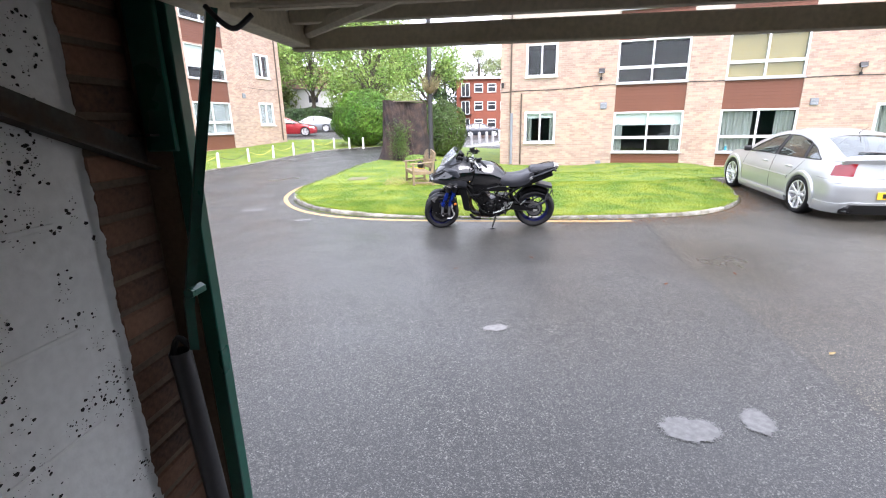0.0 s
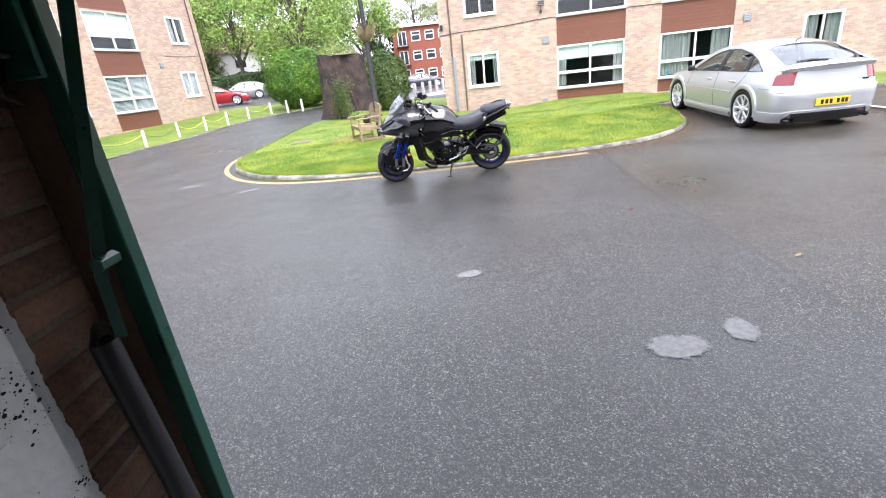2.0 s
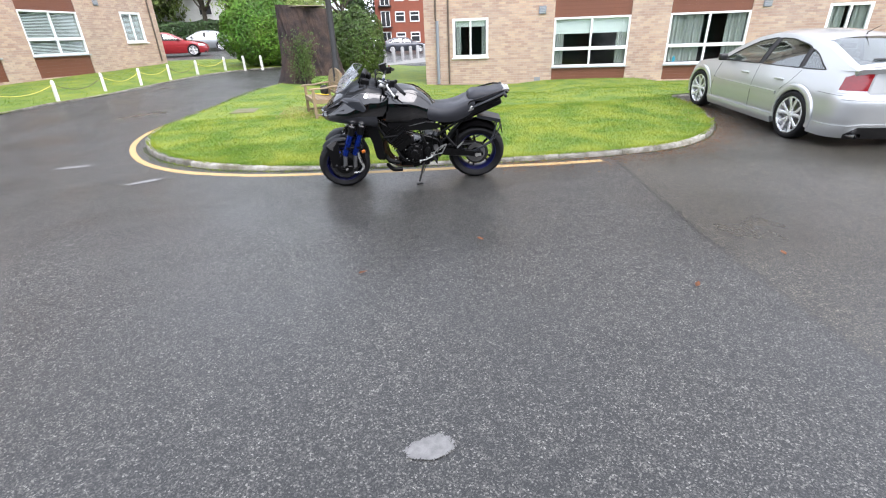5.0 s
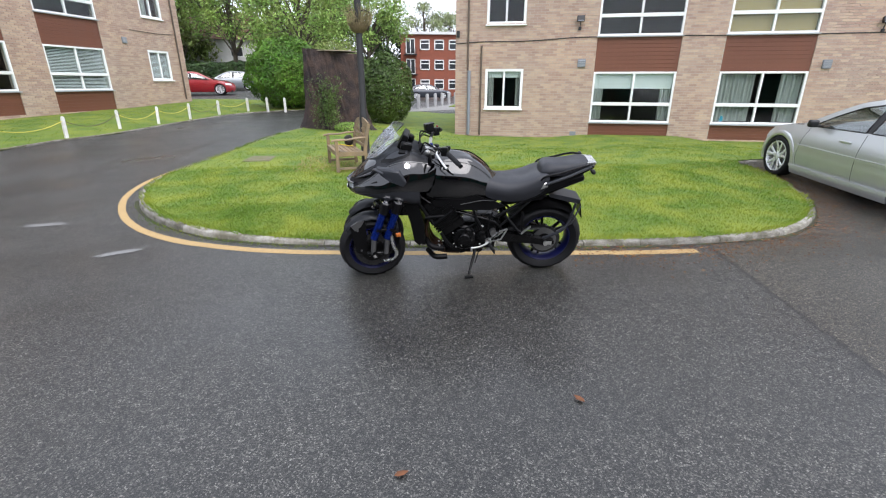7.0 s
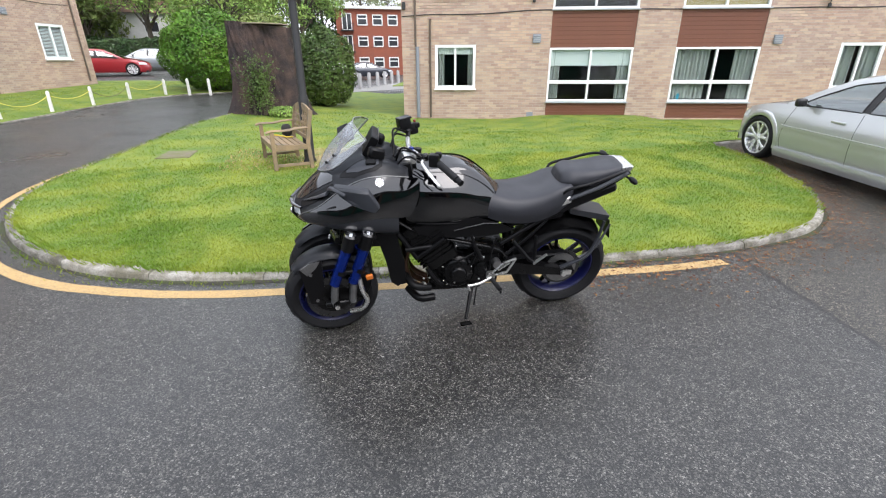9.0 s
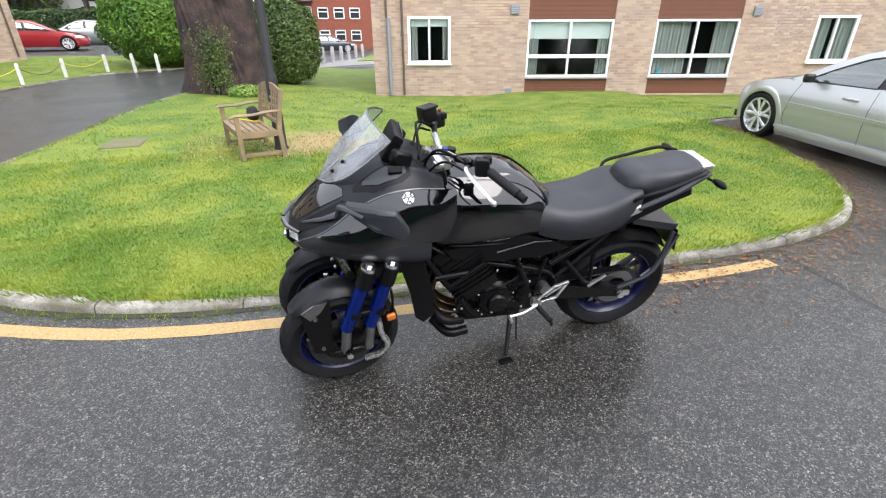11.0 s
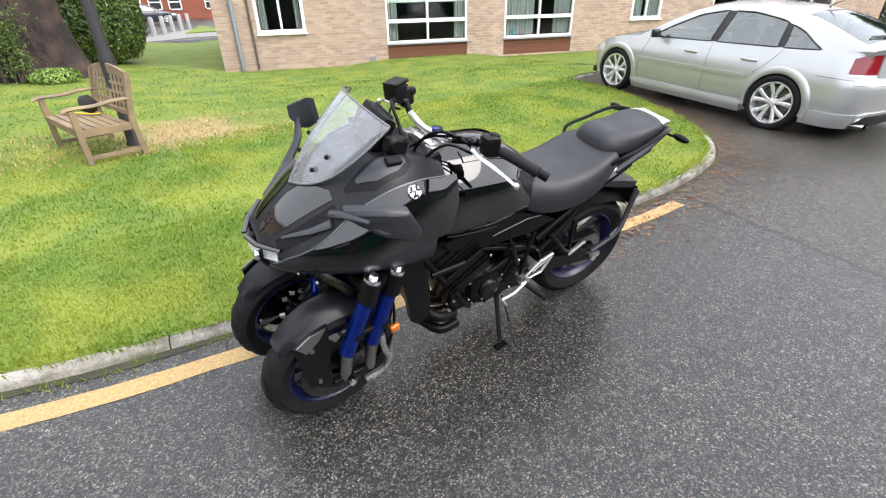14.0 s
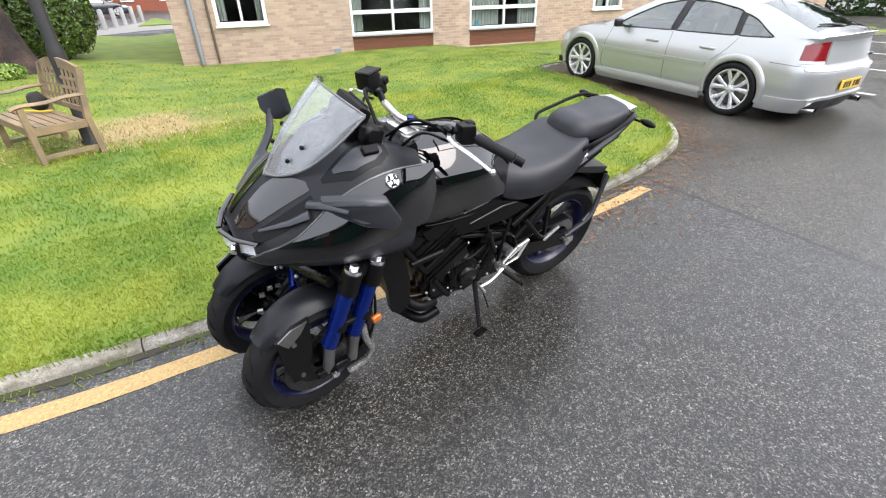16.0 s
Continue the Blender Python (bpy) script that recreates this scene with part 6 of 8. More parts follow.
# engine
bm = B()
box(bm, (0.66, 0, 0.36), (0.46, 0.28, 0.22), bevel=0.03, seg=2)
box(bm, (0.50, 0, 0.44), (0.20, 0.24, 0.16), bevel=0.03, seg=2)
box(bm, (0.70, 0, 0.24), (0.34, 0.22, 0.10), bevel=0.03, seg=2)
part("crankcase", bm, M_ENGINE, bike)
bm = B()
box(bm, (0.86, 0, 0.55), (0.20, 0.36, 0.26), rot=(0, 35, 0), bevel=0.02, seg=2)
cyl = part("cylinder_block", bm, M_ENGINE, bike)
for k in range(7):
    part("cooling_fin", box(B(), (0.83 + 0.0155 * k, 0, 0.49 + 0.022 * k), (0.235, 0.375, 0.006), rot=(0, 35, 0)), M_ENGINE, cyl)
part("cylinder_head", box(B(), (0.955, 0, 0.665), (0.22, 0.34, 0.10), rot=(0, 35, 0), bevel=0.025, seg=2), M_ENGINE, bike)
for s in (1, -1):
    bm = B()
    lathe(bm, [(0.0, 0.050), (0.045, 0.050), (0.052, 0.044), (0.056, 0.030), (0.088, 0.026), (0.096, 0.018), (0.112, 0.0)], 28, pose(0.70, s * 0.14, 0.355, -90 * s, 0, 0))
    for k in range(8):
        t = 2 * math.pi * k / 8
        rod(bm, (0.70 + 0.09 * math.cos(t), s * 0.155, 0.355 + 0.09 * math.sin(t)), (0.70 + 0.09 * math.cos(t), s * 0.17, 0.355 + 0.09 * math.sin(t)), 0.006, n=6)
    part("engine_cover", bm, M_ENGINE, bike)
    bm = B()
    lathe(bm, [(0.0, 0.034), (0.03, 0.032), (0.05, 0.020), (0.055, 0.0)], 22, pose(0.55, s * 0.135, 0.37, -90 * s, 0, 0))
    part("sprocket_cover", bm, M_ENGINE, bike)
    rng = random.Random(31)
    for k in range(22):
        part("engine_bolt", ball(B(), (rng.uniform(0.45, 0.95), s * rng.uniform(0.150, 0.178), rng.uniform(0.26, 0.62)), (0.007, 0.006, 0.007), 8, 6), M_ALLOY, bike)
    bm = B()
    tube(bm, [(0.50, s * 0.165, 0.36), (0.50, s * 0.17, 0.50), (0.47, s * 0.16, 0.60)], 0.007, 8, 4)
    tube(bm, [(0.62, s * 0.165, 0.42), (0.60, s * 0.18, 0.52), (0.63, s * 0.17, 0.63)], 0.009, 8, 4)
    tube(bm, [(0.90, s * 0.18, 0.42), (0.85, s * 0.19, 0.34), (0.80, s * 0.17, 0.28)], 0.014, 8, 4)
    tube(bm, [(0.56, s * 0.16, 0.52), (0.70, s * 0.17, 0.46), (0.78, s * 0.17, 0.50)], 0.006, 8, 4)
    part("engine_hose", bm, M_MATT, bike)
    # frame spars and braces
    part("frame_spar", tube(B(), [(1.12, s * 0.14, 0.76), (0.95, s * 0.165, 0.66), (0.70, s * 0.165, 0.59), (0.45, s * 0.15, 0.51), (0.38, s * 0.14, 0.42)], (0.013, 0.018), 10, 4, flat=0.6), M_ENGINE, bike)
    for a, b in (((1.10, 0.17, 0.70), (0.96, 0.19, 0.50)), ((0.96, 0.19, 0.50), (0.80, 0.20, 0.63)), ((1.03, 0.19, 0.56), (0.84, 0.19, 0.58)), ((0.62, 0.19, 0.58), (0.56, 0.18, 0.46))):
        part("frame_brace", tube(B(), [(a[0], s * a[1], a[2]), (b[0], s * b[1], b[2])], 0.015, 10), M_MATT, bike)
    part("subframe_tube", tube(B(), [(0.44, s * 0.15, 0.55), (0.20, s * 0.145, 0.70), (-0.10, s * 0.12, 0.82)], 0.014, 10), M_MATT, bike)
    part("subframe_tube", tube(B(), [(0.40, s * 0.15, 0.47), (0.25, s * 0.145, 0.60), (0.16, s * 0.14, 0.70)], 0.011, 10), M_MATT, bike)
    # footrest plate, rider peg, pillion hanger
    bm = B()
    for a, b in (((0.520, 0.335), (0.410, 0.435)), ((0.410, 0.435), (0.340, 0.460)), ((0.340, 0.460), (0.390, 0.365)), ((0.390, 0.365), (0.520, 0.335)), ((0.450, 0.380), (0.375, 0.435))):
        tube(bm, [(a[0], s * 0.185, a[1]), (b[0], s * 0.185, b[1])], 0.009, 8, flat=0.6)
    rod(bm, (0.495, s * 0.165, 0.345), (0.495, s * 0.20, 0.345), 0.026, n=16)
    plate = part("footrest_plate", bm, M_ALLOY, bike, "silver skeleton footrest plate")
    bm = B()
    tube(bm, [(0.490, s * 0.20, 0.330), (0.455, s * 0.30, 0.320)], 0.014, 10)
    ball(bm, (0.452, s * 0.308, 0.310), (0.008, 0.008, 0.014), 8, 6)
    part("footpeg", bm, M_RUBBER, plate)
    bm = B()
    tube(bm, [(0.490, s * 0.20, 0.340), (0.570, s * 0.215, 0.310), (0.640, s * 0.22, 0.300)], 0.008, 8, 4)
    rod(bm, (0.640, s * 0.21, 0.297), (0.640, s * 0.255, 0.293), 0.009, n=10)
    part("foot_lever", bm, M_ALLOY, plate, "silver foot lever")
    bm = B()
    tube(bm, [(0.36, s * 0.15, 0.56), (0.25, s * 0.17, 0.44), (0.20, s * 0.175, 0.415)], 0.012, 8)
    tube(bm, [(0.22, s * 0.155, 0.60), (0.215, s * 0.17, 0.44)], 0.011, 8)
    hanger = part("pillion_hanger", bm, M_MATT, bike)
    part("pillion_peg", tube(B(), [(0.22, s * 0.18, 0.415), (0.15, s * 0.20, 0.49)], (0.013, 0.010), 8, flat=0.6), M_ALLOY, hanger, "folded silver pillion peg")
    # swingarm
    bm = B()
    loft(bm, [[Vector((x, s * y, z)) for y, z in ((0.10, zc + hh), (0.155, zc + hh * 0.8), (0.158, zc - hh * 0.8), (0.10, zc - hh))] for x, zc, hh in ((0.50, 0.375, 0.045), (0.30, 0.362, 0.05), (0.10, 0.335, 0.034), (-0.04, 0.318, 0.03), (-0.075, 0.318, 0.014))])
    arm_ob = part("swingarm", bm, M_ENGINE, bike)
    bm = B()
    rod(bm, (0, s * 0.155, 0.318), (0, s * 0.178, 0.318), 0.018, n=12)
    box(bm, (-0.03, s * 0.16, 0.318), (0.05, 0.008, 0.03))
    part("axle_nut", bm, M_ALLOY, arm_ob)

bm = B()
for z in (0.41, 0.30):
    box(bm, (0.25, 0.10, z), (0.50, 0.014, 0.012), rot=(0, 4 if z > 0.35 else -6, 0))
lathe(bm, [(0.06, -0.004), (0.105, -0.004), (0.105, 0.004), (0.06, 0.004), (0.06, -0.004)], 36, pose(0, 0.10, 0.318, 90, 0, 0))
part("chain", bm, M_STEEL, bike)
part("chain_guard", box(B(), (0.20, 0.115, 0.435), (0.40, 0.05, 0.008), rot=(0, 6, 0), bevel=0.003), M_MATT, bike)
# rear hugger and plate carrier
bm = B()
rows = []
for q in range(13):
    t = radians(28 + 100 * q / 12)
    rows.append([(0.352 * math.cos(t), 0.115 * (v / 3 - 1), 0.318 + (0.352 - 0.05 * abs(v / 3 - 1) ** 2) * math.sin(t)) for v in range(7)])
loft(bm, rows, closed=False)
bmesh.ops.solidify(bm, geom=list(bm.faces), thickness=0.005)
part("rear_hugger", bm, M_MATT, bike, "", 60)
bm = B()
loft(bm, [[(0.0, -0.08, 0.725), (0.0, 0.08, 0.725), (-0.01, 0.075, 0.69), (-0.01, -0.075, 0.69)], [(-0.14, -0.095, 0.705), (-0.14, 0.095, 0.705), (-0.14, 0.09, 0.665), (-0.14, -0.09, 0.665)], [(-0.27, -0.085, 0.672), (-0.27, 0.085, 0.672), (-0.26, 0.08, 0.635), (-0.26, -0.08, 0.635)]])
carrier = part("plate_carrier", bm, M_SATIN, bike, "dark rear mudguard with plate carrier")
part("plate_back", box(B(), (-0.28, 0, 0.585), (0.008, 0.20, 0.13), rot=(0, 12, 0), bevel=0.003), M_MATT, carrier, "black back of the number plate holder")
for s in (1, -1):
    part("carrier_stay", tube(B(), [(0.03, s * 0.165, 0.365), (-0.12, s * 0.17, 0.44), (-0.18, s * 0.15, 0.52), (-0.22, s * 0.125, 0.66)], (0.015, 0.012), 8, 4, flat=0.7), M_SATIN, carrier)
    part("carrier_brace", tube(B(), [(-0.08, s * 0.168, 0.43), (-0.20, s * 0.14, 0.49), (-0.27, s * 0.11, 0.63)], 0.008, 8), M_SATIN, carrier)
# rear shock
bm = B()
rod(bm, (0.33, 0.0, 0.36), (0.38, 0.0, 0.60), 0.03, n=14)
part("rear_shock", bm, M_ENGINE, bike)
part("shock_knob", rod(B(), (0.46, 0.14, 0.42), (0.455, 0.185, 0.42), 0.028, n=16), M_STEEL, bike)

# radiator and exhaust
bm = B()
box(bm, (1.09, 0, 0.47), (0.05, 0.34, 0.36), rot=(0, 14, 0), bevel=0.012)
part("radiator", bm, M_MATT, bike)
for s in (1, -1):
    bm = B()
    out = [(1.20, 0.68), (1.09, 0.70), (1.04, 0.50), (1.035, 0.36), (1.085, 0.315), (1.125, 0.35), (1.15, 0.50)]
    loft(bm, [[Vector((x, s * 0.205, z)) for x, z in out], [Vector((x, s * 0.17, z)) for x, z in out]])
    part("radiator_shroud", bm, M_MATT, bike)
bm = B()
for y in (-0.09, 0, 0.09):
    tube(bm, [(0.985, y, 0.56), (1.03, y, 0.42), (1.0, y, 0.27), (0.90, y * 0.7, 0.195), (0.74, y * 0.4, 0.165)], 0.019, 10, 5)
part("exhaust_header", bm, surface("heat_browned_pipe", (0.12, 0.07, 0.045), 0.35, metal=0.8, vary=0.3), bike, "heat-browned exhaust pipes")
part("silencer", tube(B(), [(0.74, -0.02, 0.165), (0.52, -0.09, 0.20), (0.30, -0.20, 0.30), (0.05, -0.22, 0.36)], (0.05, 0.062), 16, 5), M_MATT, bike)
bm = B()
tube(bm, [(1.02, 0.08, 0.205), (0.95, 0.17, 0.19), (0.85, 0.16, 0.185)], 0.024, 10, 4)
tube(bm, [(1.04, 0.10, 0.33), (0.98, 0.19, 0.30), (0.88, 0.17, 0.27)], 0.024, 10, 4)
part("coolant_hose", bm, M_MATT, bike)
part("hose_clip", rod(B(), (0.93, 0.175, 0.282), (0.915, 0.173, 0.277), 0.029, n=14), M_ALLOY, bike)

# side stand: reaches the ground on the leaning side
bm = B()
foot = BIKE.inverted() @ Vector((0.815, 6.985, 0.012))
tube(bm, [(0.60, 0.13, 0.235), foot + Vector((0, -0.012, 0.02))], (0.014, 0.011), 8)
tube(bm, [(0.57, 0.14, 0.23), foot + Vector((-0.05, -0.03, 0.12))], 0.005, 6)
stand = part("side_stand", bm, M_MATT, bike)
bm = B()
box(bm, foot, (0.075, 0.04, 0.010), rot=(9, 0, 10), bevel=0.003)
part("stand_foot", bm, M_MATT, stand)


# ---- cars ----
M_CARGLASS = glass("car_glass", (0.62, 0.68, 0.67), 0.16, 0.01)
M_ALLOYWHEEL = surface("silver_alloy_wheel", (0.74, 0.75, 0.76), 0.3, metal=0.5, vary=0.08, scale=8, fine=80, bump=0.03)
M_TRIM = surface("black_car_trim", (0.012, 0.012, 0.013), 0.4, vary=0.15)
M_PLATE = surface("yellow_number_plate", (0.75, 0.48, 0.03), 0.4, vary=0.05, bump=0)
M_CABIN = surface("grey_car_cabin", (0.10, 0.10, 0.10), 0.9, vary=0.2)
M_CLEARLENS = surface("clear_lens", (0.60, 0.62, 0.64), 0.08, vary=0.15, scale=30, bump=0.1, coat=0.8)


def paint(name, col, metal=0.6, rough=0.32):
    return surface(name, col, rough, metal=metal, vary=0.05, scale=1.5, fine=300, bump=0.02, depth=0.0005, coat=1.0, rough_vary=0.04)


def soft_line(pts, width=0.09):
    """A smooth curve of x through (x, value) pairs."""
    xs, vs = [a for a, _ in pts], [b for _, b in pts]
    lo, hi, n = xs[0] - width, xs[-1] + width, 600
    at = np.linspace(lo, hi, n + 1)
    table = np.mean([np.interp(at + width * k / 3, xs, vs) for k in (-3, -2, -1, 0, 1, 2, 3)], axis=0).tolist()

    def value(x):
        q = min(n - 0.001, max(0.0, (x - lo) / (hi - lo) * n))
        i = int(q)
        return table[i] + (table[i + 1] - table[i]) * (q - i)
    return value


# the hatchback's lines, metres from the rear axle: half width, waist, window top, roof rail, roof, tail and nose
CAR_W = soft_line([(-0.5, 0.872), (0, 0.893), (0.6, 0.898), (1.8, 0.898), (2.7, 0.888), (3.2, 0.865)], 0.2)
CAR_WAIST = soft_line([(-0.9, 1.045), (-0.45, 1.012), (0, 0.985), (1.0, 0.958), (2.2, 0.925), (2.6, 0.895), (3.1, 0.815), (3.4, 0.735), (3.7, 0.655)])
CAR_DLO = soft_line([(-0.34, 0.98), (-0.2, 1.05), (0.0, 1.175), (0.3, 1.275), (0.7, 1.335), (1.1, 1.335), (1.45, 1.265), (1.8, 1.105), (2.14, 0.92)], 0.05)
CAR_RAIL = soft_line([(-0.80, 1.035), (-0.6, 1.085), (-0.3, 1.195), (0.0, 1.300), (0.35, 1.372), (0.8, 1.402), (1.2, 1.392), (1.55, 1.318), (1.9, 1.155), (2.32, 0.93)], 0.06)
CAR_ROOF = soft_line([(-0.80, 1.078), (-0.6, 1.135), (-0.3, 1.255), (0.0, 1.362), (0.35, 1.432), (0.8, 1.462), (1.2, 1.455), (1.6, 1.385), (2.0, 1.19), (2.45, 0.975)], 0.06)
CAR_TAIL = soft_line([(0.18, -0.84), (0.30, -0.925), (0.42, -0.962), (0.60, -0.972), (0.695, -0.955), (0.725, -0.905), (0.76, -0.885), (0.95, -0.850), (1.08, -0.838)], 0.02)
CAR_NOSE = soft_line([(0.18, 3.50), (0.30, 3.60), (0.45, 3.63), (0.60, 3.60), (0.72, 3.50), (0.80, 3.38)], 0.03)
CAR_TUCK = soft_line([(0.14, 0.085), (0.22, 0.045), (0.32, 0.016), (0.48, 0.0), (0.66, 0.004), (0.72, 0.014), (0.80, 0.036), (0.95, 0.086), (1.08, 0.140)], 0.025)


def car_side(x, z):
    """Half width of the car at x and z, windows included."""
    waist = CAR_WAIST(x)
    if z <= waist:
        return CAR_W(x) - CAR_TUCK(z)
    up = z - waist
    return CAR_W(x) - CAR_TUCK(waist) - 0.36 * up - 0.34 * up * up


def car_skin(u, z, out=0.0):
    """The body below the waist: u runs 0..1 round the nose, 1..2 along the side, 2..3 round the tail."""
    def place(u):
        if u < 1:
            t, x0, n = (1 - u) * math.pi / 2, 2.75, 2.5
            a, b = CAR_NOSE(z) - x0, car_side(x0, min(z, CAR_WAIST(x0)))
            return Vector((x0 + a * math.sin(t) ** (2 / n), b * max(0.0, math.cos(t)) ** (2 / n), z))
        if u <= 2:
            x = 2.75 - 3.2 * (u - 1)
            return Vector((x, car_side(x, min(z, CAR_WAIST(x))), z))
        t, x0, n = (u - 2) * math.pi / 2, -0.45, 3.4
        a, b = CAR_TAIL(z) - x0, car_side(x0, min(z, CAR_WAIST(x0)))
        return Vector((x0 + a * math.sin(t) ** (2 / n), b * max(0.0, math.cos(t)) ** (2 / n), z))
    p = place(u)
    if out:
        d = place(min(3.0, u + 0.01)) - place(max(0.0, u - 0.01))
        nrm = Vector((-d.y, d.x, 0)).normalized()
        p += (nrm if nrm.y * p.y + nrm.x * (p.x - 1.3) * 0.3 > 0 else -nrm) * out
    return p


def waist_at(u):
    return CAR_WAIST(car_skin(u, 0.6).x)


def car_u(x):
    return 1 + (2.75 - x) / 3.2


def car_patch(name, us, lo, hi, s, out, material, parent, label="", rows=6, thick=0.006):
    """A panel that follows the body, from lo to hi (numbers, or curves of u), proud of it by out."""
    def val(f, u):
        return f(u) if callable(f) else f
    bm = B()
    loft(bm, [[Vector((q.x, s * q.y, q.z)) for q in (car_skin(u, val(lo, u) + (val(hi, u) - val(lo, u)) * k / rows, val(out, k / rows)) for k in range(rows + 1))] for u in us], closed=False, caps=False)
    bmesh.ops.recalc_face_normals(bm, faces=bm.faces)
    if sum(f.normal.y * s * f.calc_center_median().y * s + f.normal.x * (f.calc_center_median().x - 1.3) for f in bm.faces) < 0:
        bmesh.ops.reverse_faces(bm, faces=bm.faces)
    bmesh.ops.solidify(bm, geom=list(bm.faces), thickness=thick)
    return part(name, bm, material, parent, label, 45)


def span(a, b, n):
    return [a + (b - a) * k / n for k in range(n + 1)]


def car_wheel(parent, x, y, r, w, s):
    """Alloy wheel with five forked spokes in a low tyre, its outer face towards s."""
    wheel = new("wheel")
    wheel.parent = parent
    wheel.matrix_basis = pose(x, y, r, 90, 0, 0)
    rim = r * 0.745
    f = -s * w * 0.42
    bm = B()
    prof = [(rim, -0.40), (rim + 0.010, -0.45), ((r + rim) / 2, -0.5), (r - 0.016, -0.46), (r - 0.003, -0.38), (r, 0), (r - 0.003, 0.38), (r - 0.016, 0.46), ((r + rim) / 2, 0.5), (rim + 0.010, 0.45), (rim, 0.40)]
    part("tyre", lathe(bm, [(a, b * w) for a, b in prof], 48), M_RUBBER, wheel)
    bm = B()
    lathe(bm, [(rim + 0.006, f), (rim + 0.002, f * 1.10), (rim - 0.012, f * 1.08), (rim - 0.018, f * 0.95), (rim - 0.030, f * 0.4), (rim - 0.035, -f)], 48)
    for k in range(5):
        t = 2 * math.pi * k / 5 + 0.31
        for a in (-0.20, 0.20):
            ring = []
            for rad, ang, half, lift in ((0.040, a * 0.6, 0.020, 0.86), (rim * 0.45, a * 0.9, 0.022, 0.90), (rim - 0.010, a * 1.45, 0.030, 1.02)):
                c = Vector((rad * math.cos(t + ang), rad * math.sin(t + ang), 0))
                side = Vector((-math.sin(t + ang), math.cos(t + ang), 0))
                ring.append([c - side * half + Vector((0, 0, f * (lift - 0.08))), c - side * half * 0.55 + Vector((0, 0, f * lift)), c + side * half * 0.55 + Vector((0, 0, f * lift)), c + side * half + Vector((0, 0, f * (lift - 0.08))), c + Vector((0, 0, f * (lift - 0.35)))])
            loft(bm, ring)
    lathe(bm, [(0.0, f * 0.97), (0.034, f * 0.96), (0.046, f * 0.90), (0.062, f * 0.78), (0.066, f * 0.5), (0.05, 0)], 20)
    part("rim", bm, M_ALLOYWHEEL, wheel, "bright silver forked-spoke alloy rim")
    bm = B()
    for k in range(5):
        t = 2 * math.pi * k / 5 + 0.31 + math.pi / 5
        rod(bm, (0.045 * math.cos(t), 0.045 * math.sin(t), f * 0.86), (0.045 * math.cos(t), 0.045 * math.sin(t), f * 0.93), 0.008, n=8)
    part("wheel_bolt", bm, M_STEEL, wheel)
    bm = B()
    lathe(bm, [(0.0, f * 0.25), (rim - 0.06, f * 0.25), (rim - 0.06, f * 0.1), (0.0, f * 0.1)], 24)
    part("brake_disc", bm, M_STEEL, wheel)
    # flat black disc added as the shade deep behind the spokes
    part("drum_shadow", lathe(B(), [(0.0, -f * 0.2), (rim - 0.03, -f * 0.2)], 24), M_TRIM, wheel)


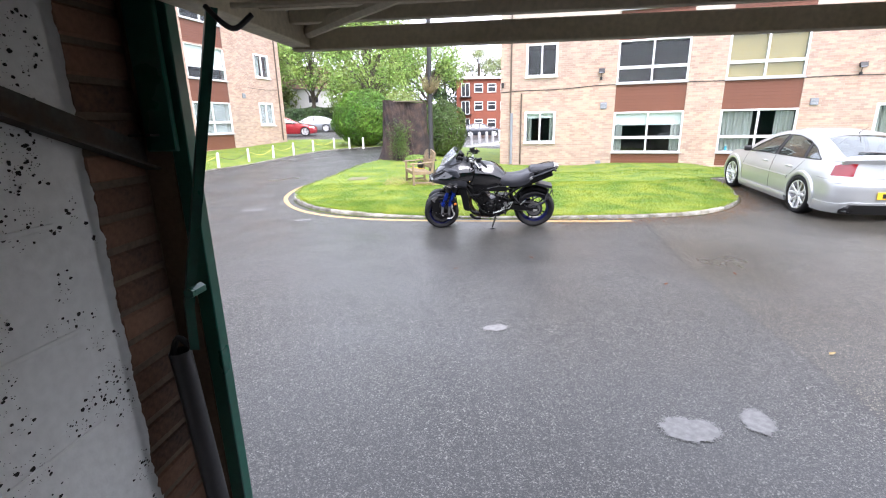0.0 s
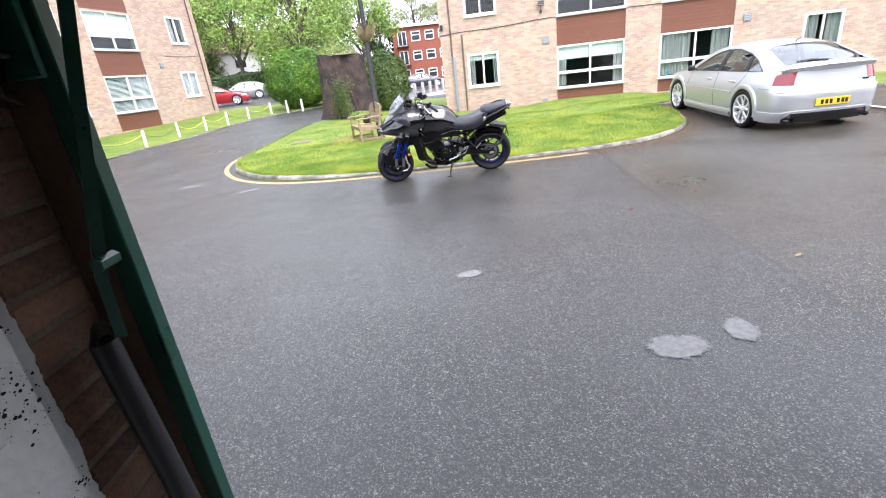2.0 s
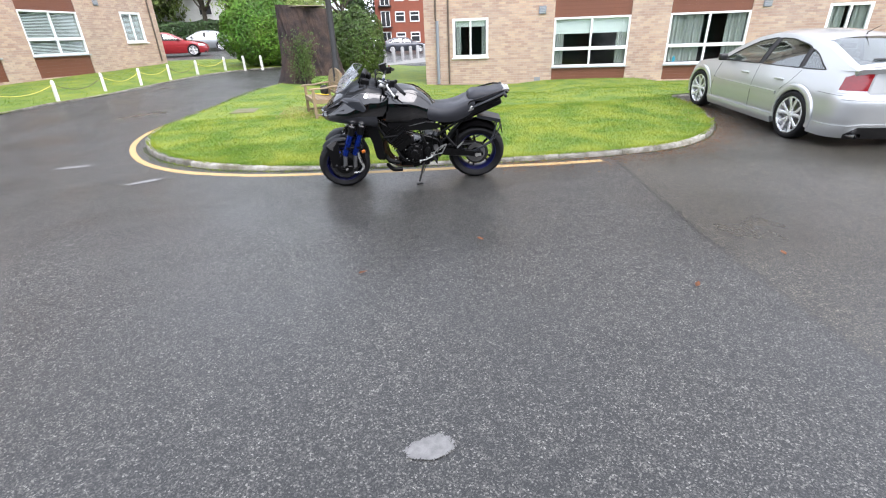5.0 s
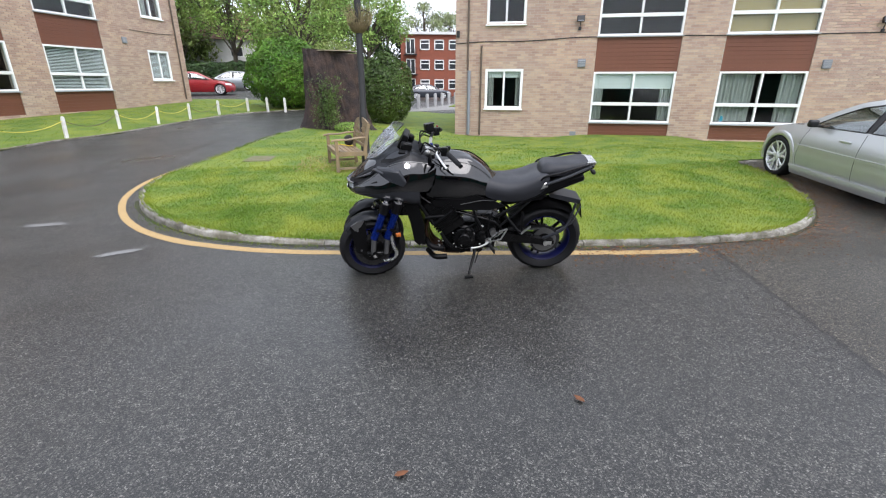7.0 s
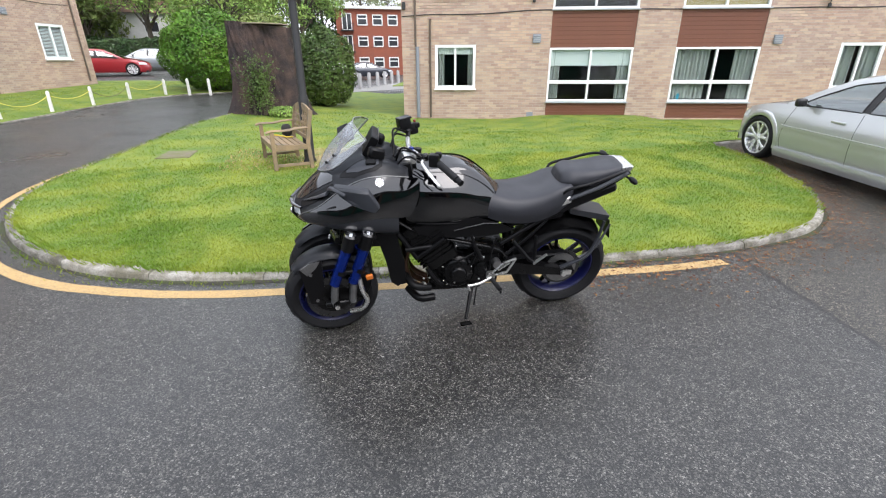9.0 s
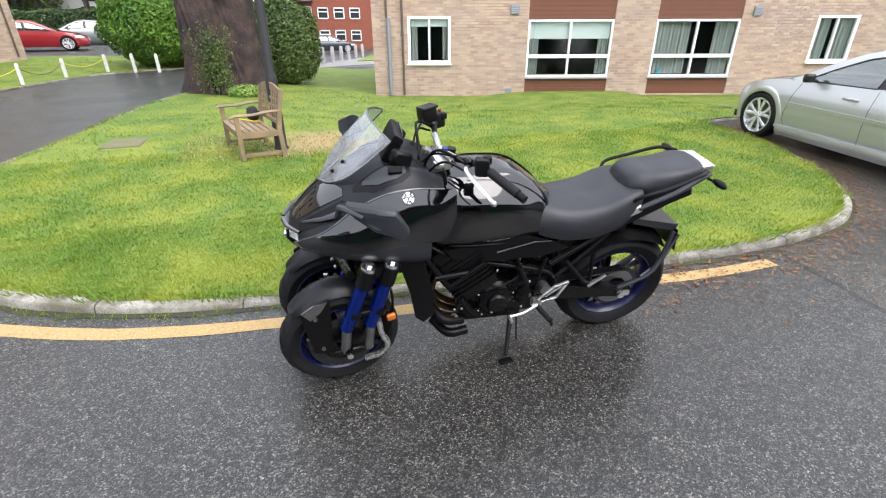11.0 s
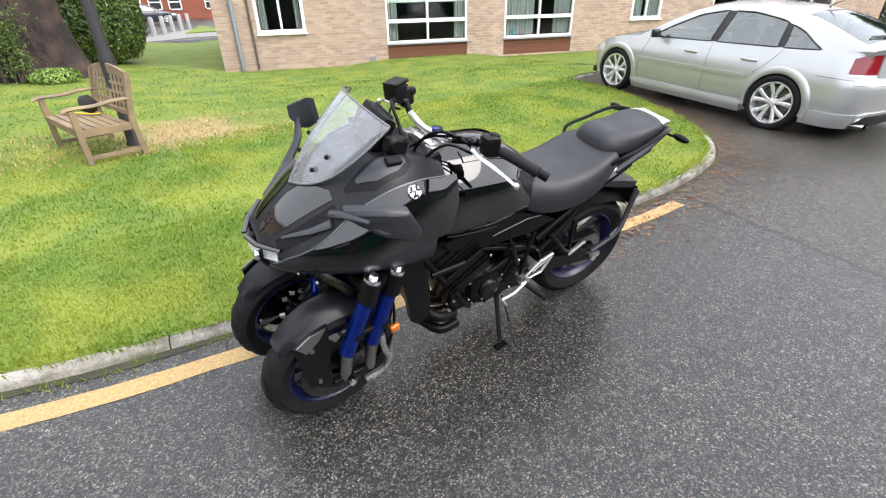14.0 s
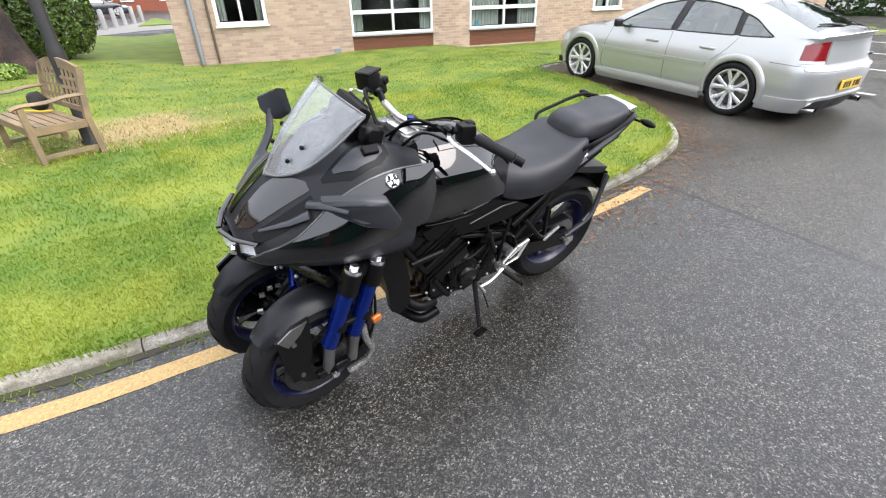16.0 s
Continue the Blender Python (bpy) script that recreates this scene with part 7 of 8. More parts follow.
def car(m, body_paint, label, full=True, rear_plate=True, group=""):
    ob = thing("car", m, label, "car", group)
    R_ARCH, AXLES, ZW = 0.368, (0.0, 2.70), 0.342
    # shell below the waist, opened at the arches
    us = span(0, 1, 22 if full else 12)[:-1] + span(1, 2, 110 if full else 40)[:-1] + span(2, 3, 34 if full else 12)
    rows = 30 if full else 12
    bm = B()
    for s in (1, -1):
        grid = []
        for u in us:
            top = waist_at(u)
            col = []
            for k in range(rows + 1):
                q = car_skin(u, 0.18 + (top - 0.18) * k / rows)
                for ax in AXLES:
                    d = Vector((q.x - ax, 0, q.z - ZW))
                    if R_ARCH - 0.035 < d.length < R_ARCH and q.y > 0.6:
                        d = d.normalized() * R_ARCH
                        q = Vector((ax + d.x, q.y, ZW + d.z))
                col.append(bm.verts.new((q.x, s * q.y, q.z)))
            grid.append(col)
        for i in range(len(us) - 1):
            for k in range(rows):
                f = (grid[i][k], grid[i + 1][k], grid[i + 1][k + 1], grid[i][k + 1])
                if any(abs(v.co.y) > 0.6 and min(math.hypot(v.co.x - ax, v.co.z - ZW) for ax in AXLES) < R_ARCH - 0.002 for v in f):
                    continue
                bm.faces.new(f)
    bmesh.ops.remove_doubles(bm, verts=bm.verts, dist=0.0008)
    part("body", bm, body_paint, ob, smooth=38)
    part("underside", box(B(), (1.35, 0, 0.24), (4.2, 1.3, 0.10)), M_TRIM, ob)

    def cross(x, y):
        """Height of the upper skin at x across the car: flat crown that rolls into the rails."""
        rail, crown = CAR_RAIL(x), CAR_ROOF(x)
        edge = car_side(x, rail)
        return crown - (crown - rail) * abs(y / edge) ** 2.6

    def upper(name, xs, material, inset=0.0, lift=0.0, thick=0.006, label=""):
        bm = B()
        loops = []
        for x in xs:
            w = car_side(x, CAR_RAIL(x)) - inset
            loops.append([Vector((x, w * math.sin(math.pi * k / 32), cross(x, w * math.sin(math.pi * k / 32)) + lift)) for k in range(-16, 17)])
        loft(bm, loops, closed=False, caps=False)
        bmesh.ops.recalc_face_normals(bm, faces=bm.faces)
        if sum(f.normal.z for f in bm.faces) < 0:
            bmesh.ops.reverse_faces(bm, faces=bm.faces)
        bmesh.ops.solidify(bm, geom=list(bm.faces), thickness=thick)
        return part(name, bm, material, ob, label, 45)

    upper("roof", span(1.52, 0.10, 18), body_paint)
    wind = upper("windscreen", span(2.40, 1.52, 12), M_CARGLASS, 0.035)
    back = upper("rear_window", span(0.10, -0.66, 12), M_CARGLASS, 0.085)
    wind.visible_shadow = back.visible_shadow = False
    upper("boot_edge", span(-0.66, -0.79, 4), body_paint, 0.0)
    # bonnet
    bm = B()
    loops = []
    for k in range(15):
        x = 3.44 - 1.16 * k / 14
        u = next((q for q in span(0.1, 1.3, 240) if car_skin(q, 0.6).x <= x + 0.12), 1.0)
        e = car_skin(u, waist_at(u))
        loops.append([Vector((x + (e.x - x) * abs(q / 8) ** 3, e.y * q / 8, e.z + (0.075 if k else 0.05) * (1 - abs(q / 8) ** 2.2))) for q in range(-8, 9)])
    loft(bm, loops, closed=False, caps=False)
    bmesh.ops.solidify(bm, geom=list(bm.faces), thickness=0.005)
    part("bonnet", bm, body_paint, ob)
    # windows and pillars
    cuts = [("side_window", 2.12, 1.12), ("pillar", 1.12, 1.02), ("side_window", 1.02, 0.20), ("pillar", 0.20, 0.13), ("side_window", 0.13, -0.27)]
    for s in (1, -1):
        for name, a, b in cuts:
            lean = {2.12: 0.0, 1.12: -0.05, 1.02: -0.05, 0.20: 0.03, 0.13: 0.03, -0.27: 0.0}
            bm = B()
            loops = []
            for q in range(19):
                f = q / 18
                x0, sl = a + (b - a) * f, lean[a] + (lean[b] - lean[a]) * f
                row = []
                for k in range(9):
                    x = x0 + sl * k / 8
                    lo, hi = CAR_WAIST(x), max(CAR_WAIST(x) + 0.002, CAR_DLO(x))
                    z = lo + (hi - lo) * k / 8
                    row.append(Vector((x, s * (car_side(x, z) + (0.003 if name == "pillar" else 0.0)), z)))
                loops.append(row)
            loft(bm, loops, closed=False, caps=False)
            bmesh.ops.recalc_face_normals(bm, faces=bm.faces)
            if sum(f.normal.y * s for f in bm.faces) < 0:
                bmesh.ops.reverse_faces(bm, faces=bm.faces)
            bmesh.ops.solidify(bm, geom=list(bm.faces), thickness=0.004)
            pane = part(name, bm, M_CARGLASS if name == "side_window" else M_TRIM, ob)
            if name == "side_window":
                pane.visible_shadow = False
                ring = [r[0] for r in loops] + loops[-1][1:] + [r[-1] for r in loops[-2::-1]] + loops[0][-2:0:-1]
                part("window_trim", tube(B(), [q + Vector((0, s * 0.003, 0)) for q in ring], 0.009, 5), M_TRIM, pane)
        # rail: from the window top over the shoulder on to the roof, and down the hatch beside the glass
        bm = B()
        loops = []
        for x in span(2.34, -0.80, 64):
            lo, hi, w = max(CAR_WAIST(x) - 0.004, CAR_DLO(x)), CAR_RAIL(x), car_side(x, CAR_RAIL(x))
            turn_in = float(np.interp(x, (0.0, 0.2, 1.4, 1.6), (0.10, 0.03, 0.03, 0.048)))
            row = [Vector((x, s * car_side(x, lo + (hi - lo) * k / 6), lo + (hi - lo) * k / 6)) for k in range(7)]
            loops.append(row + [Vector((x, s * (w - turn_in * k / 5), cross(x, w - turn_in * k / 5) + 0.003)) for k in range(1, 6)])
        loft(bm, loops, closed=False, caps=False)
        bmesh.ops.recalc_face_normals(bm, faces=bm.faces)
        if sum(f.normal.y * s + f.normal.z for f in bm.faces) < 0:
            bmesh.ops.reverse_faces(bm, faces=bm.faces)
        part("roof_rail", bm, body_paint, ob)
    # cabin floor, dash and seats
    bm = B()
    box(bm, (0.9, 0, 0.42), (3.0, 1.5, 0.3))
    box(bm, (-0.42, 0, 0.88), (0.5, 1.2, 0.04))
    box(bm, (2.05, 0, 0.82), (0.5, 1.4, 0.2), bevel=0.05)
    part("cabin", bm, M_CABIN, ob)
    for x, y in ((1.15, 0.36), (1.15, -0.36), (0.25, 0.36), (0.25, -0.36)):
        bm = B()
        box(bm, (x + 0.1, y, 0.62), (0.5, 0.48, 0.14), bevel=0.05, seg=2)
        box(bm, (x - 0.18, y, 0.86), (0.14, 0.46, 0.52), rot=(0, -14, 0), bevel=0.05, seg=2)
        box(bm, (x - 0.26, y, 1.17), (0.09, 0.24, 0.15), rot=(0, -10, 0), bevel=0.04, seg=2)
        part("seat", bm, M_CABIN, ob)
    for s in (1, -1):
        for x in AXLES:
            # flared arch lip
            bm = B()
            loops = []
            for t in range(-14, 195, 8):
                c, sn = math.cos(radians(t)), math.sin(radians(t))
                loops.append([(x + rr * c, s * (car_side(x, min(0.6, max(0.3, ZW + rr * sn))) + o), ZW + rr * sn) for rr, o in ((R_ARCH - 0.012, -0.05), (R_ARCH - 0.012, 0.014), (R_ARCH, 0.024), (R_ARCH + 0.035, 0.024), (R_ARCH + 0.062, 0.014), (R_ARCH + 0.075, -0.012))])
            loft(bm, loops, closed=False, caps=False)
            part("wheel_arch", bm, body_paint, ob)
            bm = B()
            loft(bm, [[(x + R_ARCH * math.cos(radians(t)), s * y, ZW + R_ARCH * math.sin(radians(t))) for t in range(-20, 201, 20)] for y in (0.87, 0.56)], closed=False, caps=False)
            box(bm, (x, s * 0.56, 0.45), (0.75, 0.01, 0.5))
            part("arch_liner", bm, M_TRIM, ob)
            car_wheel(ob, x, s * 0.792, ZW, 0.225, s)
        # lamps
        lamp = car_patch("tail_lamp", span(2.20, 2.64, 18), lambda u: 0.790, lambda u: 0.955 + 0.055 * smoothstep(2.20, 2.45, u) + 0.03 * smoothstep(2.45, 2.64, u), s, 0.006, M_RED, ob, "red tail lamp", 8)
        car_patch("reverse_lamp", span(2.20, 2.64, 12), 0.760, 0.792, s, 0.007, M_CLEARLENS, lamp, "clear lower strip", 3)
        car_patch("headlamp", span(0.42, 0.80, 8), 0.60, lambda u: min(0.72, waist_at(u) - 0.02), s, 0.006, M_CLEARLENS, ob)
        bm = B()
        tube(bm, [(1.95, s * 0.83, 0.94), (1.95, s * 0.92, 0.955)], 0.02, 8)
        box(bm, (1.94, s * 0.965, 0.985), (0.085, 0.145, 0.115), rot=(0, 0, -8 * s), bevel=0.038, seg=3)
        part("door_mirror", bm, M_TRIM, ob)
        if full:
            # kit: side skirt, rear corner skirt, rubbing strip
            car_patch("side_skirt", span(car_u(2.30), car_u(0.40), 16), 0.145, 0.290, s, lambda f: 0.040 + 0.022 * math.sin(2.2 * f + 0.5) - 0.030 * f, body_paint, ob, "", 6, 0.06)
            car_patch("rear_skirt", span(car_u(-0.37), 2.50, 16), 0.185, 0.355, s, lambda f: 0.040 - 0.026 * f, body_paint, ob, "", 6, 0.04)
            car_patch("rubbing_strip", span(car_u(2.28), car_u(0.42), 16), 0.580, 0.625, s, 0.020, body_paint, ob, "", 3, 0.02)
            for x in (0.36, 1.24):
                bm = B()
                y = car_side(x, 0.79)
                tube(bm, [(x, s * (y - 0.002), 0.795), (x + 0.05, s * (y + 0.024), 0.80), (x + 0.16, s * (y + 0.024), 0.80), (x + 0.21, s * (y - 0.002), 0.795)], 0.014, 8, 3, flat=1.2)
                handle = part("door_handle", bm, body_paint, ob)
                part("handle_cup", ball(B(), (x + 0.105, s * (y - 0.012), 0.79), (0.07, 0.017, 0.032), 14, 8), M_SILL, handle)
            for pts in ([(1.07, 0.94), (1.06, 0.72), (1.05, 0.40), (1.05, 0.29)], [(2.14, 0.91), (2.20, 0.70), (2.24, 0.42), (2.20, 0.29)], [(0.12, 0.95), (0.22, 0.80), (0.36, 0.66)]):
                bm = B()
                tube(bm, [(x, s * (car_side(x, z) + 0.0006), z) for x, z in ((q.x, q.y) for q in spline([(a, b, 0) for a, b in pts], 5))], 0.0028, 5)
                part("door_seam", bm, M_TRIM, ob)
            part("panel_seam", tube(B(), [(q.x, s * q.y, q.z) for q in (car_skin(u, 0.735 - 0.02 * (u - 2), 0.001) for u in span(car_u(-0.37), 2.34, 10))], 0.0028, 5), M_TRIM, ob)
    part("front_valance", box(B(), (3.38, 0, 0.22), (0.16, 0.7, 0.10), bevel=0.04, seg=2), M_TRIM, ob)
    if full:
        # spoiler lip: a thin wing along the tail that runs out at the corners
        bm = B()
        loops = []
        for k in range(-14, 15):
            y = 0.715 * k / 14
            bow, z = 0.14 * abs(y / 0.72) ** 2.8, 1.082 - 0.035 * abs(y / 0.75) ** 2.4
            loops.append([(x + bow, y, z + dz) for x, dz in ((-0.70, 0.012), (-0.82, 0.006), (-0.915, 0.006), (-0.922, -0.004), (-0.905, -0.022), (-0.868, -0.085), (-0.70, -0.03))])
        loft(bm, loops)
        spoiler = part("boot_spoiler", bm, body_paint, ob)
        part("brake_light", box(B(), (-0.926, 0, 1.071), (0.012, 0.34, 0.012), bevel=0.003), M_TRIM, spoiler, "dark slim brake light")
        for s in (1, -1):
            car_patch("boot_lid", span(2.66, 3.0, 14), 0.765, lambda u: 1.03, s, 0.010, body_paint, ob, "", 8)
            # grey strip: the shade under the boot lid, painted as a colour
            car_patch("boot_shadow_gap", span(2.68, 3.0, 10), 0.724, 0.766, s, 0.004, M_SILL, ob, "grey strip that paints in the shade above the bumper", 3)
            car_patch("bumper_shelf", span(2.30, 3.0, 18), 0.690, 0.716, s, 0.016, body_paint, ob, "", 3, 0.02)
            car_patch("rear_apron", span(2.50, 3.0, 16), lambda u: 0.245 + 0.10 * smoothstep(2.50, 2.66, u), lambda u: 0.355 + 0.025 * smoothstep(2.5, 2.7, u), s, 0.026, body_paint, ob, "", 4, 0.03)
            car_patch("rear_diffuser", span(2.52, 3.0, 12), 0.17, lambda u: 0.25 + 0.10 * smoothstep(2.50, 2.66, u), s, 0.006, M_TRIM, ob, "", 4, 0.02)
            part("tailpipe", tube(B(), [(-0.78, s * 0.60, 0.235), (-0.955, s * 0.60, 0.235)], 0.046, 18, flat=0.7, caps=False), M_CHROME, ob, "chrome oval tailpipe")
        bm = B()
        tube(bm, [(-0.64, 0.02, 1.135), (-0.60, 0.22, 1.150), (-0.57, 0.42, 1.150)], (0.018, 0.009), 6)
        box(bm, (-0.65, 0.02, 1.128), (0.06, 0.10, 0.03), bevel=0.008)
        part("rear_wiper", bm, M_TRIM, ob)
        bm = B()
        tube(bm, [(0.17, 0.0, 1.40), (0.17, 0.0, 1.425), (-0.02, 0.0, 1.52)], (0.012, 0.003), 6)
        part("aerial", bm, M_TRIM, ob)
        part("boot_badge", box(B(), (-0.875, -0.52, 0.80), (0.008, 0.10, 0.035), rot=(0, 8, -8), bevel=0.003), M_CHROME, ob, "small chrome badge")
    if rear_plate:
        plate = part("number_plate", box(B(), (-0.984, 0.0, 0.505), (0.012, 0.53, 0.115), rot=(0, 2, 0), bevel=0.003), M_PLATE, ob, "yellow plate with plain dark bars")
        for k, y in enumerate((0.17, 0.10, 0.03, -0.08, -0.15, -0.21)):
            part("plate_bar", box(B(), (-0.991, y, 0.505), (0.004, 0.045, 0.07), rot=(0, 2, 0)), M_TRIM, plate)
    return ob


SILVER = paint("silver_metallic", (0.49, 0.505, 0.505), 0.6, 0.38)
car(pose(7.36, 8.171, -0.049, 0, -2.48, 82.77), SILVER, "silver hatchback saloon parked nose-in beside the lawn kerb")
car(pose(-14.4, 36.3, rise(-12, 37), 0, 0, 14), paint("red_car_paint", (0.30, 0.010, 0.016), 0.1), "red hatchback parked beyond the block of flats", False, False, "cars in the far car park")
car(pose(-11.9, 43.3, rise(-13, 43), 0, 0, 195), paint("pale_silver_paint", (0.19, 0.21, 0.22), 0.4), "pale silver hatchback in the far car park", False, False, "cars in the far car park")
car(pose(-17.6, 41.4, rise(-16, 41), 0, 0, 15), paint("dark_grey_paint", (0.05, 0.055, 0.06), 0.3), "dark grey car behind the red one", False, False, "cars in the far car park")
car(pose(1.7, 52.0, 0.1, 0, 0, 2), paint("blue_black_paint", (0.02, 0.026, 0.038), 0.3), "dark blue hatchback in front of the red brick flats", False, False, "cars by the red brick flats")
car(pose(-1.2, 56.0, 0.1, 0, 0, 4), paint("light_grey_paint", (0.45, 0.47, 0.48), 0.4), "light grey car in front of the red brick flats", False, False, "cars by the red brick flats")


# ---- garden bench ----
M_TEAK = surface("weathered_teak", (0.27, 0.19, 0.105), 0.75, vary=0.35, scale=5, fine=120, bump=0.3, col2=(0.19, 0.145, 0.095), mix_scale=4)
BZ = lawn_height(-0.75, 11.9) - 0.02
BENCH = pose(-0.76, 11.92, BZ, 0, 0, -74) @ Matrix.Diagonal((0.9, 0.9, 0.9, 1))
bench = thing("garden_bench", BENCH, "weathered wooden garden bench with arms and a lattice back", "bench")
HW = 0.58
for s in (1, -1):
    part("front_leg", box(B(), (s * HW, -0.27, 0.31), (0.06, 0.06, 0.62), bevel=0.006), M_TEAK, bench)
    bm = B()
    loft(bm, [[(s * HW + dx, y + dy, z) for dx, dy in ((-0.03, -0.03), (0.03, -0.03), (0.03, 0.03), (-0.03, 0.03))] for y, z in ((0.30, 0.0), (0.27, 0.42), (0.30, 0.65), (0.36, 0.92))])
    part("back_leg", bm, M_TEAK, bench)
    part("side_rail", box(B(), (s * HW, 0.0, 0.37), (0.035, 0.5, 0.08), bevel=0.004), M_TEAK, bench)
    part("foot_rail", box(B(), (s * HW, 0.01, 0.10), (0.035, 0.52, 0.045), bevel=0.004), M_TEAK, bench)
    bm = B()
    tube(bm, [(s * HW, -0.36, 0.615), (s * HW, -0.27, 0.640), (s * HW, -0.05, 0.640), (s * HW, 0.12, 0.665), (s * HW, 0.30, 0.67)], 0.038, 8, 4, flat=0.45)
    part("armrest", bm, M_TEAK, bench)
part("front_rail", box(B(), (0, -0.27, 0.37), (2 * HW, 0.035, 0.08), bevel=0.004), M_TEAK, bench)
for k in range(6):
    part("seat_slat", box(B(), (0, -0.265 + 0.095 * k, 0.42 - 0.006 * k), (2 * HW + 0.02, 0.075, 0.022), bevel=0.004), M_TEAK, bench)
bm = B()
out = [(-HW, 0.84), (-HW * 0.5, 0.885), (0, 0.90), (HW * 0.5, 0.885), (HW, 0.84), (HW, 0.94), (HW * 0.5, 0.99), (0, 1.01), (-HW * 0.5, 0.99), (-HW, 0.94)]
loft(bm, [[(x, 0.34 + dy, z) for x, z in out] for dy in (0, 0.03)])
part("top_rail", bm, M_TEAK, bench)
part("back_rail", box(B(), (0, 0.285, 0.50), (2 * HW, 0.03, 0.06), bevel=0.004), M_TEAK, bench)
for k in range(9):
    part("back_slat", box(B(), (-0.48 + 0.12 * k, 0.315, 0.69), (0.04, 0.014, 0.40), rot=(-8, 0, 0), bevel=0.003), M_TEAK, bench)
for k in range(3):
    part("back_crosspiece", box(B(), (0, 0.302 + 0.014 * k, 0.60 + 0.10 * k), (2 * HW - 0.06, 0.012, 0.035), rot=(-8, 0, 0), bevel=0.003), M_TEAK, bench)
bm = B()
ball(bm, (0, 0, 0.10), (0.13, 0.09, 0.11), 16, 10)
for v in bm.verts:
    v.co += v.normal * 0.02 * noise.noise(v.co * 14)
    v.co.z = max(0.0, v.co.z)
bag = link_mesh("bag", bm, surface("black_cloth", (0.02, 0.018, 0.016), 0.85, vary=0.3, fine=120, bump=0.4))
bag.matrix_world = BENCH @ pose(-0.34, 0.12, 0.425, 0, 0, 10)
tagged(bag, "crumpled black bag lying on the bench seat", "bag")
bm = B()
tube(bm, [(-0.5, -0.2, 0.445), (-0.3, -0.12, 0.45), (-0.12, -0.05, 0.44), (0.0, 0.02, 0.445)], 0.011, 6, 4)
strap = link_mesh("strap", bm, surface("yellow_webbing", (0.62, 0.46, 0.03), 0.7, vary=0.2))
strap.matrix_world = bag.matrix_world @ pose(0.25, -0.02, -0.43)
tagged(strap, "yellow strap lying across the bench slats", "strap")


# ---- white posts and their chains ----
M_WHITE = surface("flaking_white_paint", (0.74, 0.74, 0.71), 0.6, vary=0.12, scale=9, fine=60, bump=0.2, col2=(0.60, 0.59, 0.55), mix_scale=9)
M_CHAIN = surface("yellow_plastic_chain", (0.62, 0.55, 0.10), 0.5, vary=0.2)
M_CHAINDK = surface("dark_chain", (0.09, 0.08, 0.05), 0.6, vary=0.2)
POSTS = [(-10.3, 10.9), (-9.15, 12.7), (-8.72, 14.42), (-8.35, 16.16), (-8.05, 18.02), (-7.55, 19.28), (-7.22, 20.85), (-6.80, 22.45), (-6.10, 23.75), (-5.3, 23.75), (-4.55, 23.6)]
post_at = []
rng = random.Random(41)
for x, y in POSTS:
    z = side_height(x, y) - 0.03
    m = pose(x, y, z, rng.uniform(-3, 3), rng.uniform(-3, 3), rng.uniform(0, 90))
    ob = thing("bollard", m, "low white painted post on the verge", "bollard", "white posts along the lane")
    bm = B()
    loft(bm, [[(w * a, w * b, h) for a, b in ((-1, -1), (1, -1), (1, 1), (-1, 1))] for w, h in ((0.036, -0.05), (0.034, 0.52), (0.028, 0.55), (0.012, 0.57))])
    part("post", bm, M_WHITE, ob)
    bm = B()
    tube(bm, [(0.036, 0, 0.46), (0.05, 0, 0.475), (0.05, 0, 0.445), (0.036, 0, 0.44)], 0.005, 6, 3)
    part("eye_hook", bm, M_STEEL, ob)
    post_at.append(m @ Vector((0, 0, 0.46)))
for k, (a, b) in enumerate(zip(post_at[:9], post_at[1:9])):
    bm = B()
    sag = 0.2 + 0.05 * math.sin(k * 2.3)
    pts = [a.lerp(b, t / 14) - Vector((0, 0, sag * 4 * (t / 14) * (1 - t / 14))) for t in range(15)]
    tube(bm, pts, 0.009, 6)
    tagged(link_mesh("chain", bm, M_CHAINDK if k % 3 == 0 else M_CHAIN), "yellow plastic chain sagging between white posts" if k % 3 else "dark weathered chain sagging between white posts", "chain", "chains between the posts")

M_POST2 = surface("grey_concrete_post", (0.36, 0.36, 0.36), 0.8, vary=0.2)
for x, y in ((0.75, 33.0), (1.34, 34.4), (2.0, 36.0), (2.65, 37.5), (3.3, 39.4), (4.0, 41.2), (4.7, 43)):
    ob = thing("bollard", pose(x, y, 0.0), "grey concrete bollard by the far path", "bollard", "grey bollards by the path")
    part("post", lathe(B(), [(0.12, -0.05), (0.115, 0.85), (0.09, 0.93), (0.0, 0.95)], 12), M_POST2, ob)

bm = B()
slab(bm, [(0.4, 31.6), (1.2, 31.7), (3.4, 33.3), (9, 33.8), (9, 44), (5.5, 44), (0.2, 33)], 0.03, 0.0)
tagged(link_mesh("path", bm, surface("grey_path_concrete", (0.24, 0.235, 0.22), 0.85, vary=0.2, scale=2)), "pale concrete path beyond the lawn", "path", kind="structure")
bm = B()
slab(bm, [(3.6, 37.0), (8, 38), (9, 47), (6, 47)], 0.05, 0.03)
tagged(link_mesh("far_grass", bm, M_TURF), "small lawn in front of the red brick flats", "lawn", kind="structure")


